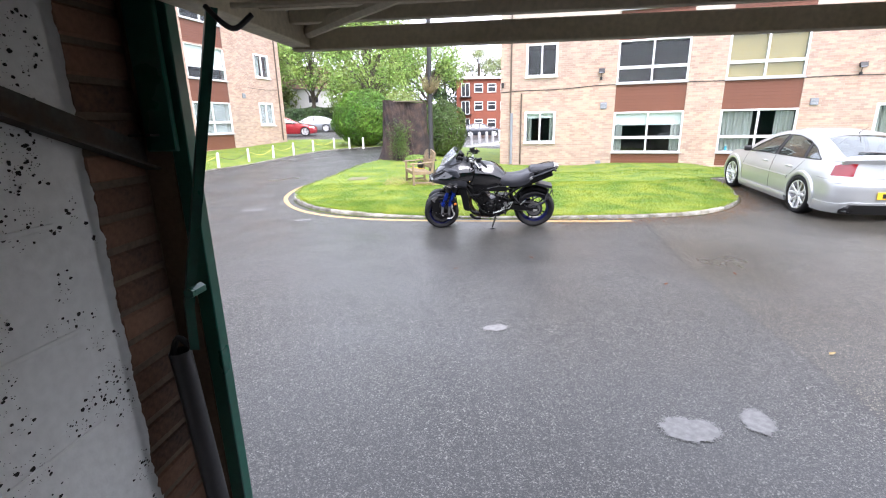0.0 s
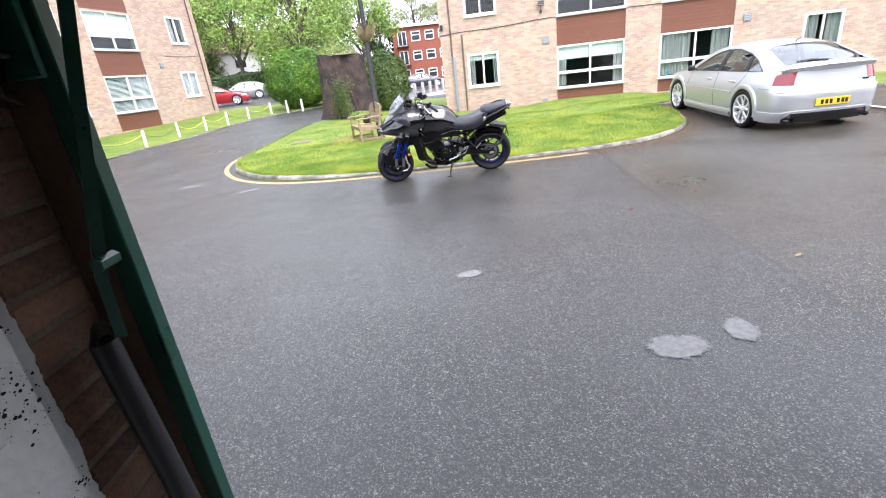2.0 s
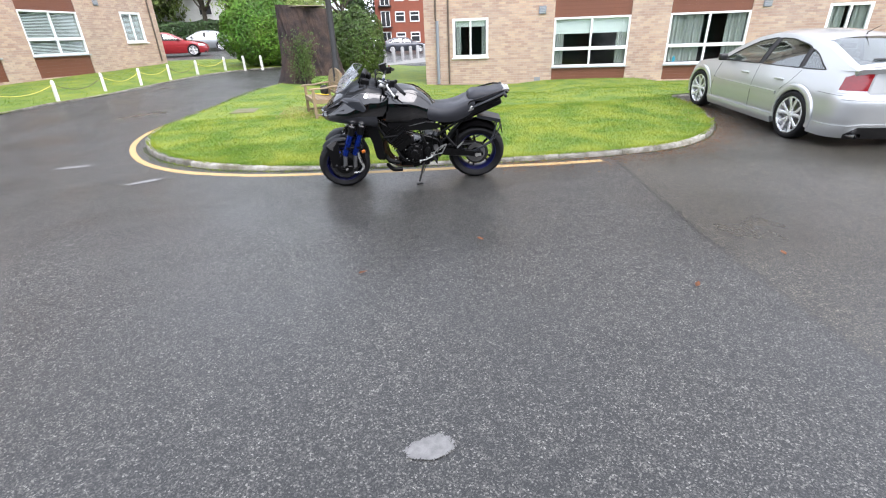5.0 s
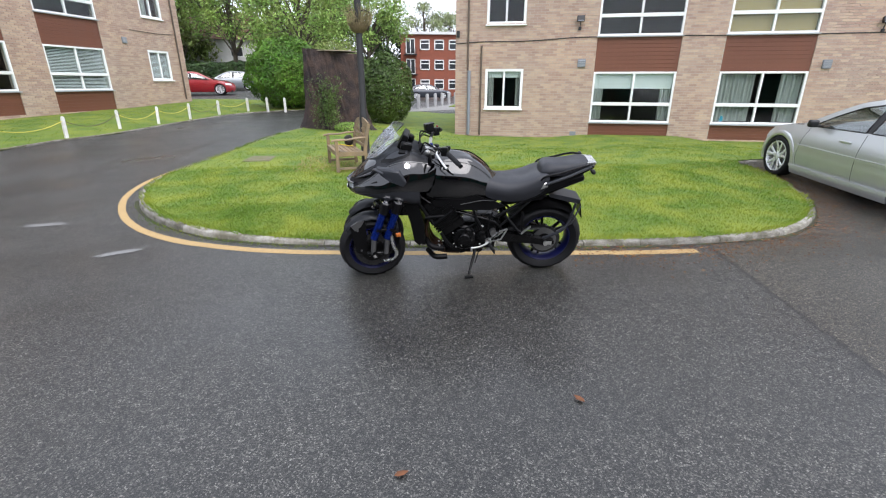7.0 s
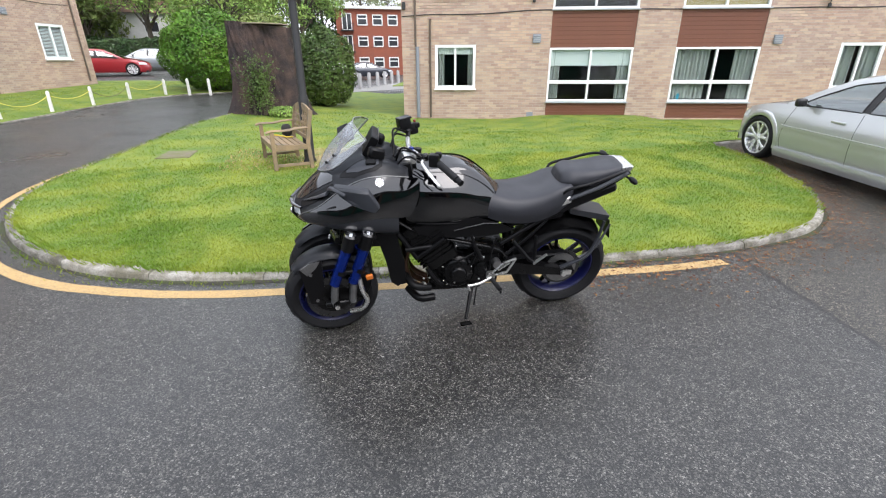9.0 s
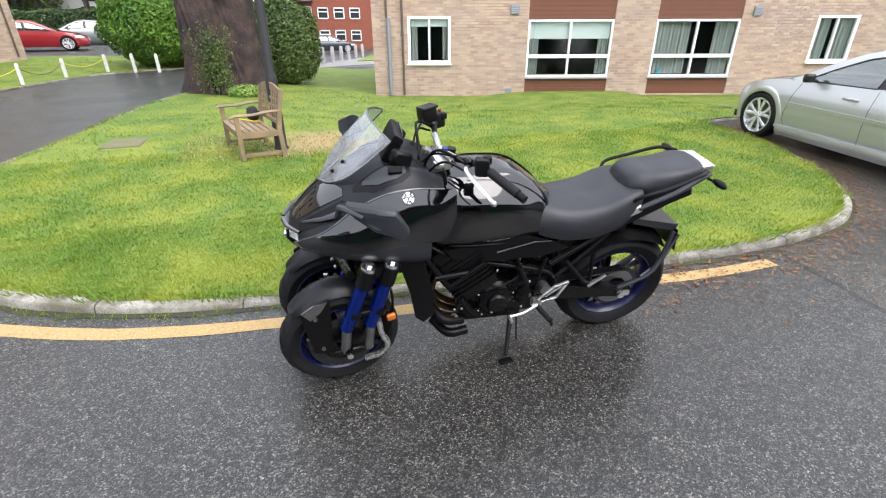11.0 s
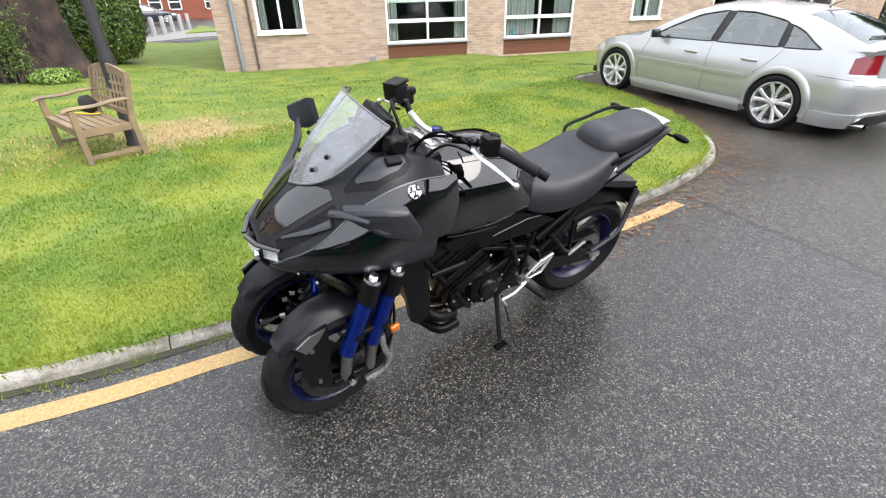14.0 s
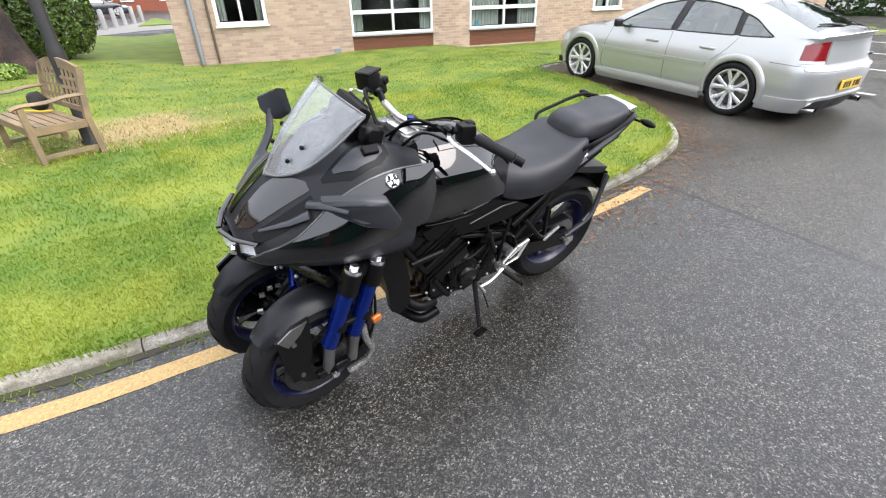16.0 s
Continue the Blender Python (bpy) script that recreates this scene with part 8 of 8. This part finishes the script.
# ---- lamp post with a hanging basket ----
lamp = thing("lamp_post", pose(-0.42, 12.03, lawn_height(-0.42, 12.0) - 0.03), "tall slim black lamp post with a dried hanging basket", "lamp post")
bm = B()
lathe(bm, [(0.0, 0.0), (0.10, 0.0), (0.10, 0.05), (0.08, 0.08), (0.078, 0.95), (0.07, 1.0), (0.058, 1.05), (0.055, 2.5), (0.048, 5.2), (0.0, 5.2)], 18)
part("column", bm, M_BLACK, lamp)
bm = B()
tube(bm, [(0.0, 0.0, 2.62), (-0.10, 0.0, 2.66), (-0.20, 0.0, 2.62)], 0.010, 8, 4)
tube(bm, [(0.0, 0.0, 2.62), (0.10, 0.0, 2.66), (0.20, 0.0, 2.62)], 0.010, 8, 4)
part("basket_bracket", bm, M_BLACK, lamp)
bm = B()
lathe(bm, [(0.06, 2.30), (0.11, 2.33), (0.16, 2.40), (0.175, 2.45), (0.16, 2.45), (0.10, 2.38), (0.0, 2.36)], 20)
basket = part("basket", bm, surface("coir_basket", (0.15, 0.11, 0.06), 0.95, vary=0.4, fine=60, bump=0.6), lamp, "brown coir hanging basket")
rng = random.Random(9)
bm = B()
for k in range(240):
    a, r = rng.uniform(0, 6.283), rng.uniform(0.03, 0.2)
    p = Vector((r * math.cos(a), r * math.sin(a), 2.42))
    q = p + Vector((0.16 * math.cos(a) * rng.random(), 0.16 * math.sin(a) * rng.random(), rng.uniform(0.05, 0.34)))
    tube(bm, [p, (p + q) / 2 + Vector((0.02, 0.01, 0.03)), q], (0.004, 0.0015), 3)
part("dried_plant", bm, surface("dry_stems", (0.24, 0.20, 0.10), 0.9, vary=0.4, island=0.4), basket, "dry straggling stems")


# ---- foliage ----
M_BARK = surface("ridged_bark", (0.030, 0.023, 0.023), 0.95, vary=0.6, scale=5, fine=45, bump=0.9, depth=0.03, col2=(0.072, 0.046, 0.038), mix_scale=3.0)
M_TWIG = surface("grey_brown_bark", (0.09, 0.075, 0.055), 0.95, vary=0.3, scale=5, fine=50, bump=0.5)
M_CUT = surface("cut_timber_top", (0.30, 0.25, 0.19), 0.9, vary=0.3)


def leafy(name, col, col2, hue=0.015):
    return surface(name, col, 0.5, vary=0.35, scale=0.8, fine=6, bump=0, col2=col2, mix_scale=0.7, island=0.5, hue=hue, spec=0.4)


M_LAUREL = leafy("laurel_leaf", (0.055, 0.140, 0.012), (0.115, 0.225, 0.020))
M_SHRUB = leafy("shrub_leaf", (0.060, 0.105, 0.022), (0.105, 0.155, 0.035))
M_TREE1 = leafy("fresh_tree_leaf", (0.17, 0.29, 0.055), (0.27, 0.37, 0.085))
M_TREE2 = leafy("dull_tree_leaf", (0.14, 0.20, 0.045), (0.22, 0.27, 0.075))
M_DARKLEAF = leafy("dark_evergreen_leaf", (0.03, 0.065, 0.018), (0.05, 0.09, 0.022))
M_PALE = leafy("pale_spring_leaf", (0.22, 0.27, 0.12), (0.30, 0.33, 0.17))


def leaf_cloud(name, spots, size, material, parent, seed, label="", out=0.6):
    """Leaves as small bent diamonds at the spots (centre, outward way)."""
    rng = np.random.default_rng(seed)
    vs, fs = [], []
    for c, way in spots:
        d = Vector(rng.normal(size=3)).normalized() * (1 - out) + way * out
        d.normalize()
        a = d.cross(Vector(rng.normal(size=3))).normalized()
        b = d.cross(a)
        s = size * rng.uniform(0.6, 1.4)
        i = len(vs)
        c = Vector(c)
        vs += [c - a * s, c + b * s * 0.5 + d * s * 0.15, c + a * s - d * s * 0.25, c - b * s * 0.5 + d * s * 0.15]
        fs += [(i, i + 1, i + 2), (i, i + 2, i + 3)]
    ob = raw(name, [tuple(v) for v in vs], fs, material, parent)
    if label:
        ob["label"] = label
    return ob


def blob_spots(rng, centre, radii, count, inner=0.55, lump=0.25, seed=0.0):
    spots = []
    for _ in range(count):
        d = Vector(rng.normal(size=3)).normalized()
        r = 1 - (1 - inner) * rng.random() ** 2.2
        r *= 1 + lump * noise.noise(d * 2.3 + Vector((seed, 0, 0))) + 0.5 * lump * noise.noise(d * 6 + Vector((0, seed, 0)))
        spots.append((Vector(centre) + Vector((d.x * radii[0], d.y * radii[1], d.z * radii[2])) * r, d))
    return spots


def bush(x, y, z, radii, count, leaf, material, seed, label, category="bush"):
    ob = thing("bush", pose(x, y, z), label, category)
    rng = np.random.default_rng(seed)
    bm = B()
    for k in range(9):
        a = 2.4 * k
        tube(bm, [(0.1 * math.cos(a), 0.1 * math.sin(a), -0.05), (0.3 * radii[0] * math.cos(a), 0.3 * radii[1] * math.sin(a), radii[2] * 0.8), (0.6 * radii[0] * math.cos(a + 0.4), 0.6 * radii[1] * math.sin(a + 0.4), radii[2] * 1.4)], (0.04, 0.012), 6, 3)
    part("stem", bm, M_TWIG, ob)
    spots = blob_spots(rng, (0, 0, radii[2] * 0.98), radii, count, 0.72, 0.14, seed)
    spots = [(c, d) for c, d in spots if c.z > 0.02]
    leaf_cloud("crown", spots, leaf, material, ob, seed)
    return ob


bush(-4.75, 25.5, rise(-4.7, 25.5) + 0.03, (1.75, 1.6, 1.47), 19000, 0.058, M_LAUREL, 51, "large rounded glossy green laurel bush")
bush(-0.30, 21.2, rise(-0.3, 21) + 0.08, (1.02, 0.95, 1.22), 9000, 0.055, M_SHRUB, 52, "tall ragged green shrub beside the stump")
bush(-1.5, 22.3, rise(-1.5, 22) + 0.08, (1.1, 1.0, 1.15), 6000, 0.06, M_SHRUB, 53, "yellow-green shrub behind the stump")
bush(-2.9, 26.8, rise(-2.9, 27) + 0.05, (1.3, 1.2, 1.5), 5000, 0.07, M_TREE2, 54, "loose green shrub beyond the stump")

# the great stump
SX, SY = -1.86, 18.75
stump = thing("tree_stump", pose(SX, SY, rise(SX, SY) + 0.06), "huge sawn-off tree trunk with ridged bark and climbing shoots", "tree stump")
bm = B()
loops = []
N = 260
for k in range(26):
    h = k / 25
    z = -0.12 + 2.36 * h
    lp = []
    for q in range(N):
        t = 2 * math.pi * q / N
        lobe = 0.80 + 0.10 * math.cos(2 * t) + 0.07 * math.cos(3 * t + 0.6)
        flare = 1 + 0.28 * math.exp(-h * 7) * (1 + 0.6 * math.cos(5 * t + 1))
        u = t + 0.33 * z
        ridge = 0.045 * noise.noise((math.cos(u) * 6, math.sin(u) * 6, z * 0.3)) - 0.075 * abs(noise.noise((math.cos(u) * 15, math.sin(u) * 15, z * 0.25))) - 0.03 * abs(noise.noise((math.cos(u) * 32, math.sin(u) * 32, z * 0.8)))
        notch = -0.10 * math.exp(-((math.cos(t + 1.05) - 1) * 14) ** 2)
        r = lobe * flare * (1 - 0.06 * h) + ridge + notch
        lp.append((r * math.cos(t) * 1.02, r * math.sin(t) * 0.9, z - (0.05 * math.cos(t) if k == 25 else 0) - 0.03 * math.cos(t) * h))
    loops.append(lp)
loft(bm, loops)
part("trunk", bm, M_BARK, stump, "", 50)
bm = B()
slab(bm, [(0.74 * math.cos(2 * math.pi * q / 40) * (0.96 + 0.08 * math.cos(4 * math.pi * q / 40)), 0.66 * math.sin(2 * math.pi * q / 40)) for q in range(40)], 0.02, 2.235)
part("sawn_top", bm, M_CUT, stump)
rng2 = np.random.default_rng(61)
spots = []
bm = B()
for k in range(16):
    a = -1.75 + 0.10 * rng2.normal()
    x0 = 0.80 * math.cos(a) + rng2.uniform(-0.35, 0.4)
    pts = [(x0, -0.80 - 0.05 * rng2.random(), 0.0), (x0 + rng2.uniform(-0.15, 0.15), -0.86, 0.6), (x0 + rng2.uniform(-0.3, 0.3), -0.92, rng2.uniform(0.9, 1.5))]
    tube(bm, pts, (0.012, 0.004), 5, 4)
    for p in spline(pts, 6)[3:]:
        for _ in range(11):
            spots.append((p + Vector(rng2.normal(size=3)) * 0.11, Vector((0, -1, 0.3)).normalized()))
shoots = part("climbing_shoots", bm, M_TWIG, stump)
leaf_cloud("shoot_leaves", spots, 0.032, M_SHRUB, shoots, 62, "small dull green leaves", 0.3)
bush(-1.35, 17.75, lawn_height(-1.3, 17.7) - 0.03, (0.42, 0.25, 0.16), 900, 0.035, M_TREE1, 63, "low green sprouts at the foot of the stump", "plant")


def tree(x, y, height, spread, count, leaf, material, seed, label, clumps=26, sparse=False, low=0.25):
    ob = thing("tree", pose(x, y, rise(x, y)), label, "tree")
    rng = np.random.default_rng(seed)
    bm = B()
    tr = 0.022 * height
    top = height * (0.55 if not sparse else 0.75)
    tube(bm, [(0, 0, -0.3), (0.05, 0.02, top * 0.4), (rng.uniform(-0.3, 0.3), rng.uniform(-0.3, 0.3), top)], (tr, tr * 0.45), 10, 5)
    spots = []
    for k in range(clumps):
        a = 2.4 * k + rng.uniform(-0.4, 0.4)
        f = rng.uniform(low, 1.0)
        reach = spread * math.sin(math.pi * min(0.97, 0.22 + 0.72 * (f - low) / (1 - low))) * rng.uniform(0.65, 1.0)
        c = Vector((reach * math.cos(a) * 0.85, reach * math.sin(a) * 0.85, height * f * 0.93))
        start = Vector((0, 0, min(top, max(height * 0.14, c.z * 0.55))))
        tube(bm, [start, start.lerp(c, 0.5) + Vector((0, 0, 0.06 * height)), c], (tr * 0.35, tr * 0.06), 6, 4)
        for _ in range(3):
            e = c + Vector(rng.normal(size=3)) * spread * 0.25
            tube(bm, [start.lerp(c, 0.6) + Vector((0, 0, 0.04 * height)), e], (tr * 0.12, tr * 0.03), 5)
        r = spread * rng.uniform(0.26, 0.42) * (0.75 if sparse else 1)
        spots += blob_spots(rng, c, (r, r, r * 0.75), count // clumps, 0.35 if not sparse else 0.1, 0.4, seed + k)
    part("trunk", bm, M_TWIG, ob)
    leaf_cloud("crown", spots, leaf, material, ob, seed, out=0.35)
    return ob


tree(-8.2, 47, 12.5, 5.4, 13000, 0.13, M_TREE1, 71, "broad fresh green tree behind the car park", 34)
tree(-15.5, 52, 11.5, 5.0, 8500, 0.13, M_TREE1, 72, "thin yellow-green tree behind the car park", 24, True, 0.42)
tree(-3.0, 54, 10.5, 4.6, 9000, 0.13, M_TREE1, 73, "leafy green tree beyond the shrubs", 28)
tree(-23, 58, 14, 6.0, 9000, 0.26, M_TREE2, 74, "tall green tree behind the white house", 26)
tree(-12, 66, 15, 6.5, 8000, 0.28, M_TREE2, 75, "tall green tree in the distance", 24)
tree(-32, 52, 13, 6.0, 7000, 0.26, M_TREE1, 76, "green tree beside the flats", 22)
tree(-1.5, 72, 9.5, 3.6, 5000, 0.22, M_DARKLEAF, 77, "dark evergreen beside the red brick flats", 20, low=0.1)
tree(4.5, 88, 15, 5.0, 5200, 0.17, M_PALE, 78, "thin pale tree just coming into leaf", 30, True)
tree(9.5, 92, 14, 5.0, 4200, 0.17, M_PALE, 79, "thin pale tree just coming into leaf", 26, True)
tree(-12.0, 53.0, 6.8, 2.4, 2500, 0.10, M_TREE2, 80, "small olive-green tree by the car park", 16)
tree(30, 19, 9, 4.5, 7000, 0.2, M_TREE2, 81, "green tree beyond the parking bays", 22, low=0.12)
tree(37, 11, 11, 5.0, 7000, 0.22, M_DARKLEAF, 82, "dark green tree beyond the parking bays", 22, low=0.1)


def hedge(name, line, w, h, count, leaf, material, seed, label):
    ob = thing("hedge", Matrix(), label, "hedge")
    rng = np.random.default_rng(seed)
    line = [Vector((x, y, 0)) for x, y in line]
    spots = []
    run = length(line)
    for _ in range(count):
        p, d = along(line, rng.uniform(0, run))
        a = rng.uniform(0, 2 * math.pi)
        lump = 1 + 0.25 * noise.noise((p.x * 0.6, p.y * 0.6, seed))
        way = Vector((d.y * math.cos(a), -d.x * math.cos(a), max(-0.2, math.sin(a))))
        sq = max(abs(math.cos(a)), abs(math.sin(a)))
        spots.append((p + Vector((d.y, -d.x, 0)) * (w * lump * math.cos(a) / sq * rng.uniform(0.8, 1.05)) + Vector((0, 0, rise(p.x, p.y) + max(0.02, h * 0.5 + h * 0.5 * lump * math.sin(a) / sq * rng.uniform(0.85, 1.05)))), way.normalized()))
    leaf_cloud("foliage", spots, leaf, material, ob, seed)
    bm = B()
    k = 0.3
    while k < run:
        p, d = along(line, k)
        z = rise(p.x, p.y)
        tube(bm, [(p.x, p.y, z - 0.1), (p.x + 0.1, p.y, z + h * 0.5), (p.x, p.y + 0.1, z + h * 0.85)], (0.04, 0.01), 5)
        k += 0.6
    part("stem", bm, M_TWIG, ob)


hedge("hedge", [(-24, 56.5), (-17, 58), (-10, 59)], 1.1, 2.2, 9000, 0.15, M_DARKLEAF, 101, "dark clipped hedge behind the car park")
hedge("hedge", [(-22, 47), (-18, 49.5), (-13.5, 50.5)], 1.2, 2.0, 7000, 0.14, M_DARKLEAF, 102, "dark evergreen hedge at the car park's edge")
hedge("hedge", [(21, 20), (29, 15), (33, 8)], 1.0, 2.2, 8000, 0.13, M_DARKLEAF, 103, "dark green hedge beyond the parking bays")
hedge("hedge", [(-9, 60), (-2, 62), (-0.5, 64)], 1.2, 2.6, 6000, 0.15, M_TREE2, 104, "green hedge between the gardens")


# ---- far houses ----
far = thing("apartment_building", pose(0.3, 62.0, 0.0), "three-storey red brick flats with white windows and a white fascia", "building")
part("wall", box(B(), (7.0, 5.0, 3.5), (14.0, 10.0, 7.0)), M_REDBRICK, far, smooth=0)
part("fascia", box(B(), (7.0, 4.9, 7.13), (14.4, 10.5, 0.28)), M_FASCIA, far)
M_DARKPANE = surface("dark_far_pane", (0.03, 0.035, 0.04), 0.08, vary=0.2, bump=0)
for k in range(3):
    z = 0.95 + 2.2 * k
    for x in (2.85, 4.55, 6.25, 9.5, 11.2):
        bm = B()
        for c, s in (((x, -0.03, z + 1.05), (1.15, 0.08, 0.12)), ((x, -0.03, z + 0.04), (1.15, 0.08, 0.12)), ((x - 0.52, -0.03, z + 0.55), (0.11, 0.08, 1.1)), ((x + 0.52, -0.03, z + 0.55), (0.11, 0.08, 1.1)), ((x, -0.03, z + 0.68), (1.0, 0.07, 0.10))):
            box(bm, c, s)
        win = part("window", bm, M_PVC, far, "white window")
        for zz, hh in ((z + 0.36, 0.54), (z + 0.86, 0.28)):
            part("pane", box(B(), (x, -0.012, zz), (0.93, 0.02, hh)), M_DARKPANE, win, smooth=0)
    x, z = 1.15, 0.45 + 2.2 * k
    bm = B()
    for xx in (-0.5, 0, 0.5):
        box(bm, (x + xx, -0.03, z + 0.85), (0.09, 0.08, 1.7))
    for zz in (0.04, 1.66):
        box(bm, (x, -0.03, z + zz), (1.1, 0.08, 0.1))
    win = part("balcony_door", bm, M_PVC, far, "white glazed balcony doors")
    for xx in (-0.25, 0.25):
        part("pane", box(B(), (x + xx, -0.012, z + 0.85), (0.40, 0.02, 1.54)), M_DARKPANE, win, smooth=0)
    if k:
        bm = B()
        box(bm, (x, -0.35, z - 0.05), (1.5, 0.7, 0.1))
        for q in range(12):
            box(bm, (x - 0.7 + 0.127 * q, -0.68, z + 0.3), (0.03, 0.03, 0.65))
        box(bm, (x, -0.68, z + 0.64), (1.5, 0.05, 0.05))
        part("balcony", bm, M_BLACK, far)

house = thing("house", pose(-24.5, 62, rise(-24, 62), 0, 0, 12), "white rendered house with a brown tiled roof and chimney", "house")
part("wall", box(B(), (4, 4, 2.4), (8, 8, 4.8)), surface("white_render", (0.72, 0.72, 0.70), 0.85, vary=0.1), house, smooth=0)
M_TILE = surface("brown_roof_tile", (0.20, 0.11, 0.075), 0.85, vary=0.3, scale=6, fine=30, bump=0.5)
bm = B()
loft(bm, [[(x, -0.4, 4.7), (x, 4, 8.0), (x, 8.4, 4.7)] for x in (-0.4, 8.4)])
roof = part("roof", bm, M_TILE, house, smooth=0)
part("chimney", box(B(), (2.2, 4.2, 8.2), (0.8, 0.8, 1.8), bevel=0.03), M_REDBRICK, roof, "red brick chimney")
for x in (1.8, 5.8):
    win = part("window", box(B(), (x, -0.02, 3.4), (1.4, 0.08, 1.1)), M_PVC, house)
    part("pane", box(B(), (x, -0.05, 3.4), (1.2, 0.06, 0.9)), M_DARKPANE, win, smooth=0)


# ---- the rest of the garage row, unseen behind the camera, added to darken reflections ----
for k in list(range(-8, 0)) + list(range(1, 11)):
    u = 2.72 * k
    unit = thing("garage", GAR @ pose(u, 0, 0), "unseen flat-roofed brick lock-up garage with a green door", "garage", "row of lock-up garages")
    part("wall", box(B(), (1.14, -2.2, 1.12), (2.70, 4.7, 2.24)), M_PIER, unit, smooth=0)
    part("garage_door", box(B(), (1.02, 0.16, 1.0), (2.15, 0.04, 2.0), bevel=0.01), M_GREEN, unit)
    part("roof", box(B(), (1.14, -2.1, 2.37), (2.72, 5.1, 0.26)), M_ROOF, unit, smooth=0)


# ---- marks and litter ----
M_WHITELINE = surface("worn_white_paint", (0.55, 0.55, 0.52), 0.7, vary=0.3, fine=80, bump=0.2)
for k in range(4):
    bm = B()
    slab(bm, [(0, -0.05), (4.6, -0.05), (4.6, 0.05), (0, 0.05)], 0.005, 0.004)
    ob = link_mesh("bay_line", bm, M_WHITELINE)
    ob.matrix_world = pose(9.1 + 2.55 * k, 7.2 - 0.45 * k, 0, 0, 0, 78)
    tagged(ob, "worn white parking bay line on the tarmac", "road marking", "parking bay lines", "structure")

rng = np.random.default_rng(111)
M_LITTER = surface("brown_leaf_litter", (0.20, 0.085, 0.03), 0.8, vary=0.4, scale=4, fine=20, bump=0.2, island=0.5, hue=0.02)
vs, fs = [], []
for _ in range(2600):
    p, d = along(kerb_line, rng.uniform(length(kerb_line) - 7.2, length(kerb_line)))
    off = abs(rng.normal()) * 0.28 + 0.02
    x, y = p.x + d.y * off, p.y - d.x * off
    a, s = rng.uniform(0, 6.283), rng.uniform(0.006, 0.022)
    z = rise(x, y) + 0.008 + rng.uniform(0, 0.008)
    i = len(vs)
    vs += [(x + s * math.cos(a), y + s * math.sin(a), z), (x - s * 0.4 * math.sin(a), y + s * 0.4 * math.cos(a), z + 0.004), (x - s * math.cos(a), y - s * math.sin(a), z), (x + s * 0.4 * math.sin(a), y - s * 0.4 * math.cos(a), z + 0.002)]
    fs.append((i, i + 1, i + 2, i + 3))
tagged(raw("leaf_litter", vs, fs, M_LITTER), "brown leaf litter gathered along the kerb", "leaf litter", kind="stuff")
vs, fs = [], []
for _ in range(700):
    p, d = along(kerb_line, rng.uniform(16, length(kerb_line) - 6.5))
    off = abs(rng.normal()) * 0.05 + 0.005
    x, y = p.x + d.y * off, p.y - d.x * off
    a, h = rng.uniform(0, 6.283), rng.uniform(0.01, 0.04)
    i = len(vs)
    vs += [(x - 0.004, y, 0.0), (x + 0.004, y, 0.0), (x + h * 0.6 * math.cos(a), y + h * 0.6 * math.sin(a), h)]
    fs.append((i, i + 1, i + 2))
tagged(raw("weeds", vs, fs, M_BLADE), "small weeds in the gutter along the kerb", "weed", kind="stuff")
for x, y, a in ((2.93, 2.82, 20), (3.3, 4.6, 80), (1.2, 5.3, 130), (2.4, 4.3, 45), (0.2, 4.9, 10)):
    bm = B()
    loft(bm, [[(0, 0, 0), (0.0, 0.0, 0.001)], [(0.015, 0.014, 0.006), (0.015, -0.014, 0.006)], [(0.04, 0.016, 0.004), (0.04, -0.014, 0.008)], [(0.065, 0.001, 0.01), (0.065, -0.001, 0.01)]], closed=False, caps=False)
    bmesh.ops.remove_doubles(bm, verts=bm.verts, dist=0.0012)
    ob = link_mesh("fallen_leaf", bm, M_LITTER if x != 2.93 else M_DRYBLADE)
    ob.matrix_world = pose(x, y, 0.008, 0, 0, a)
    tagged(ob, "single dry leaf lying on the tarmac", "leaf", "fallen leaves")
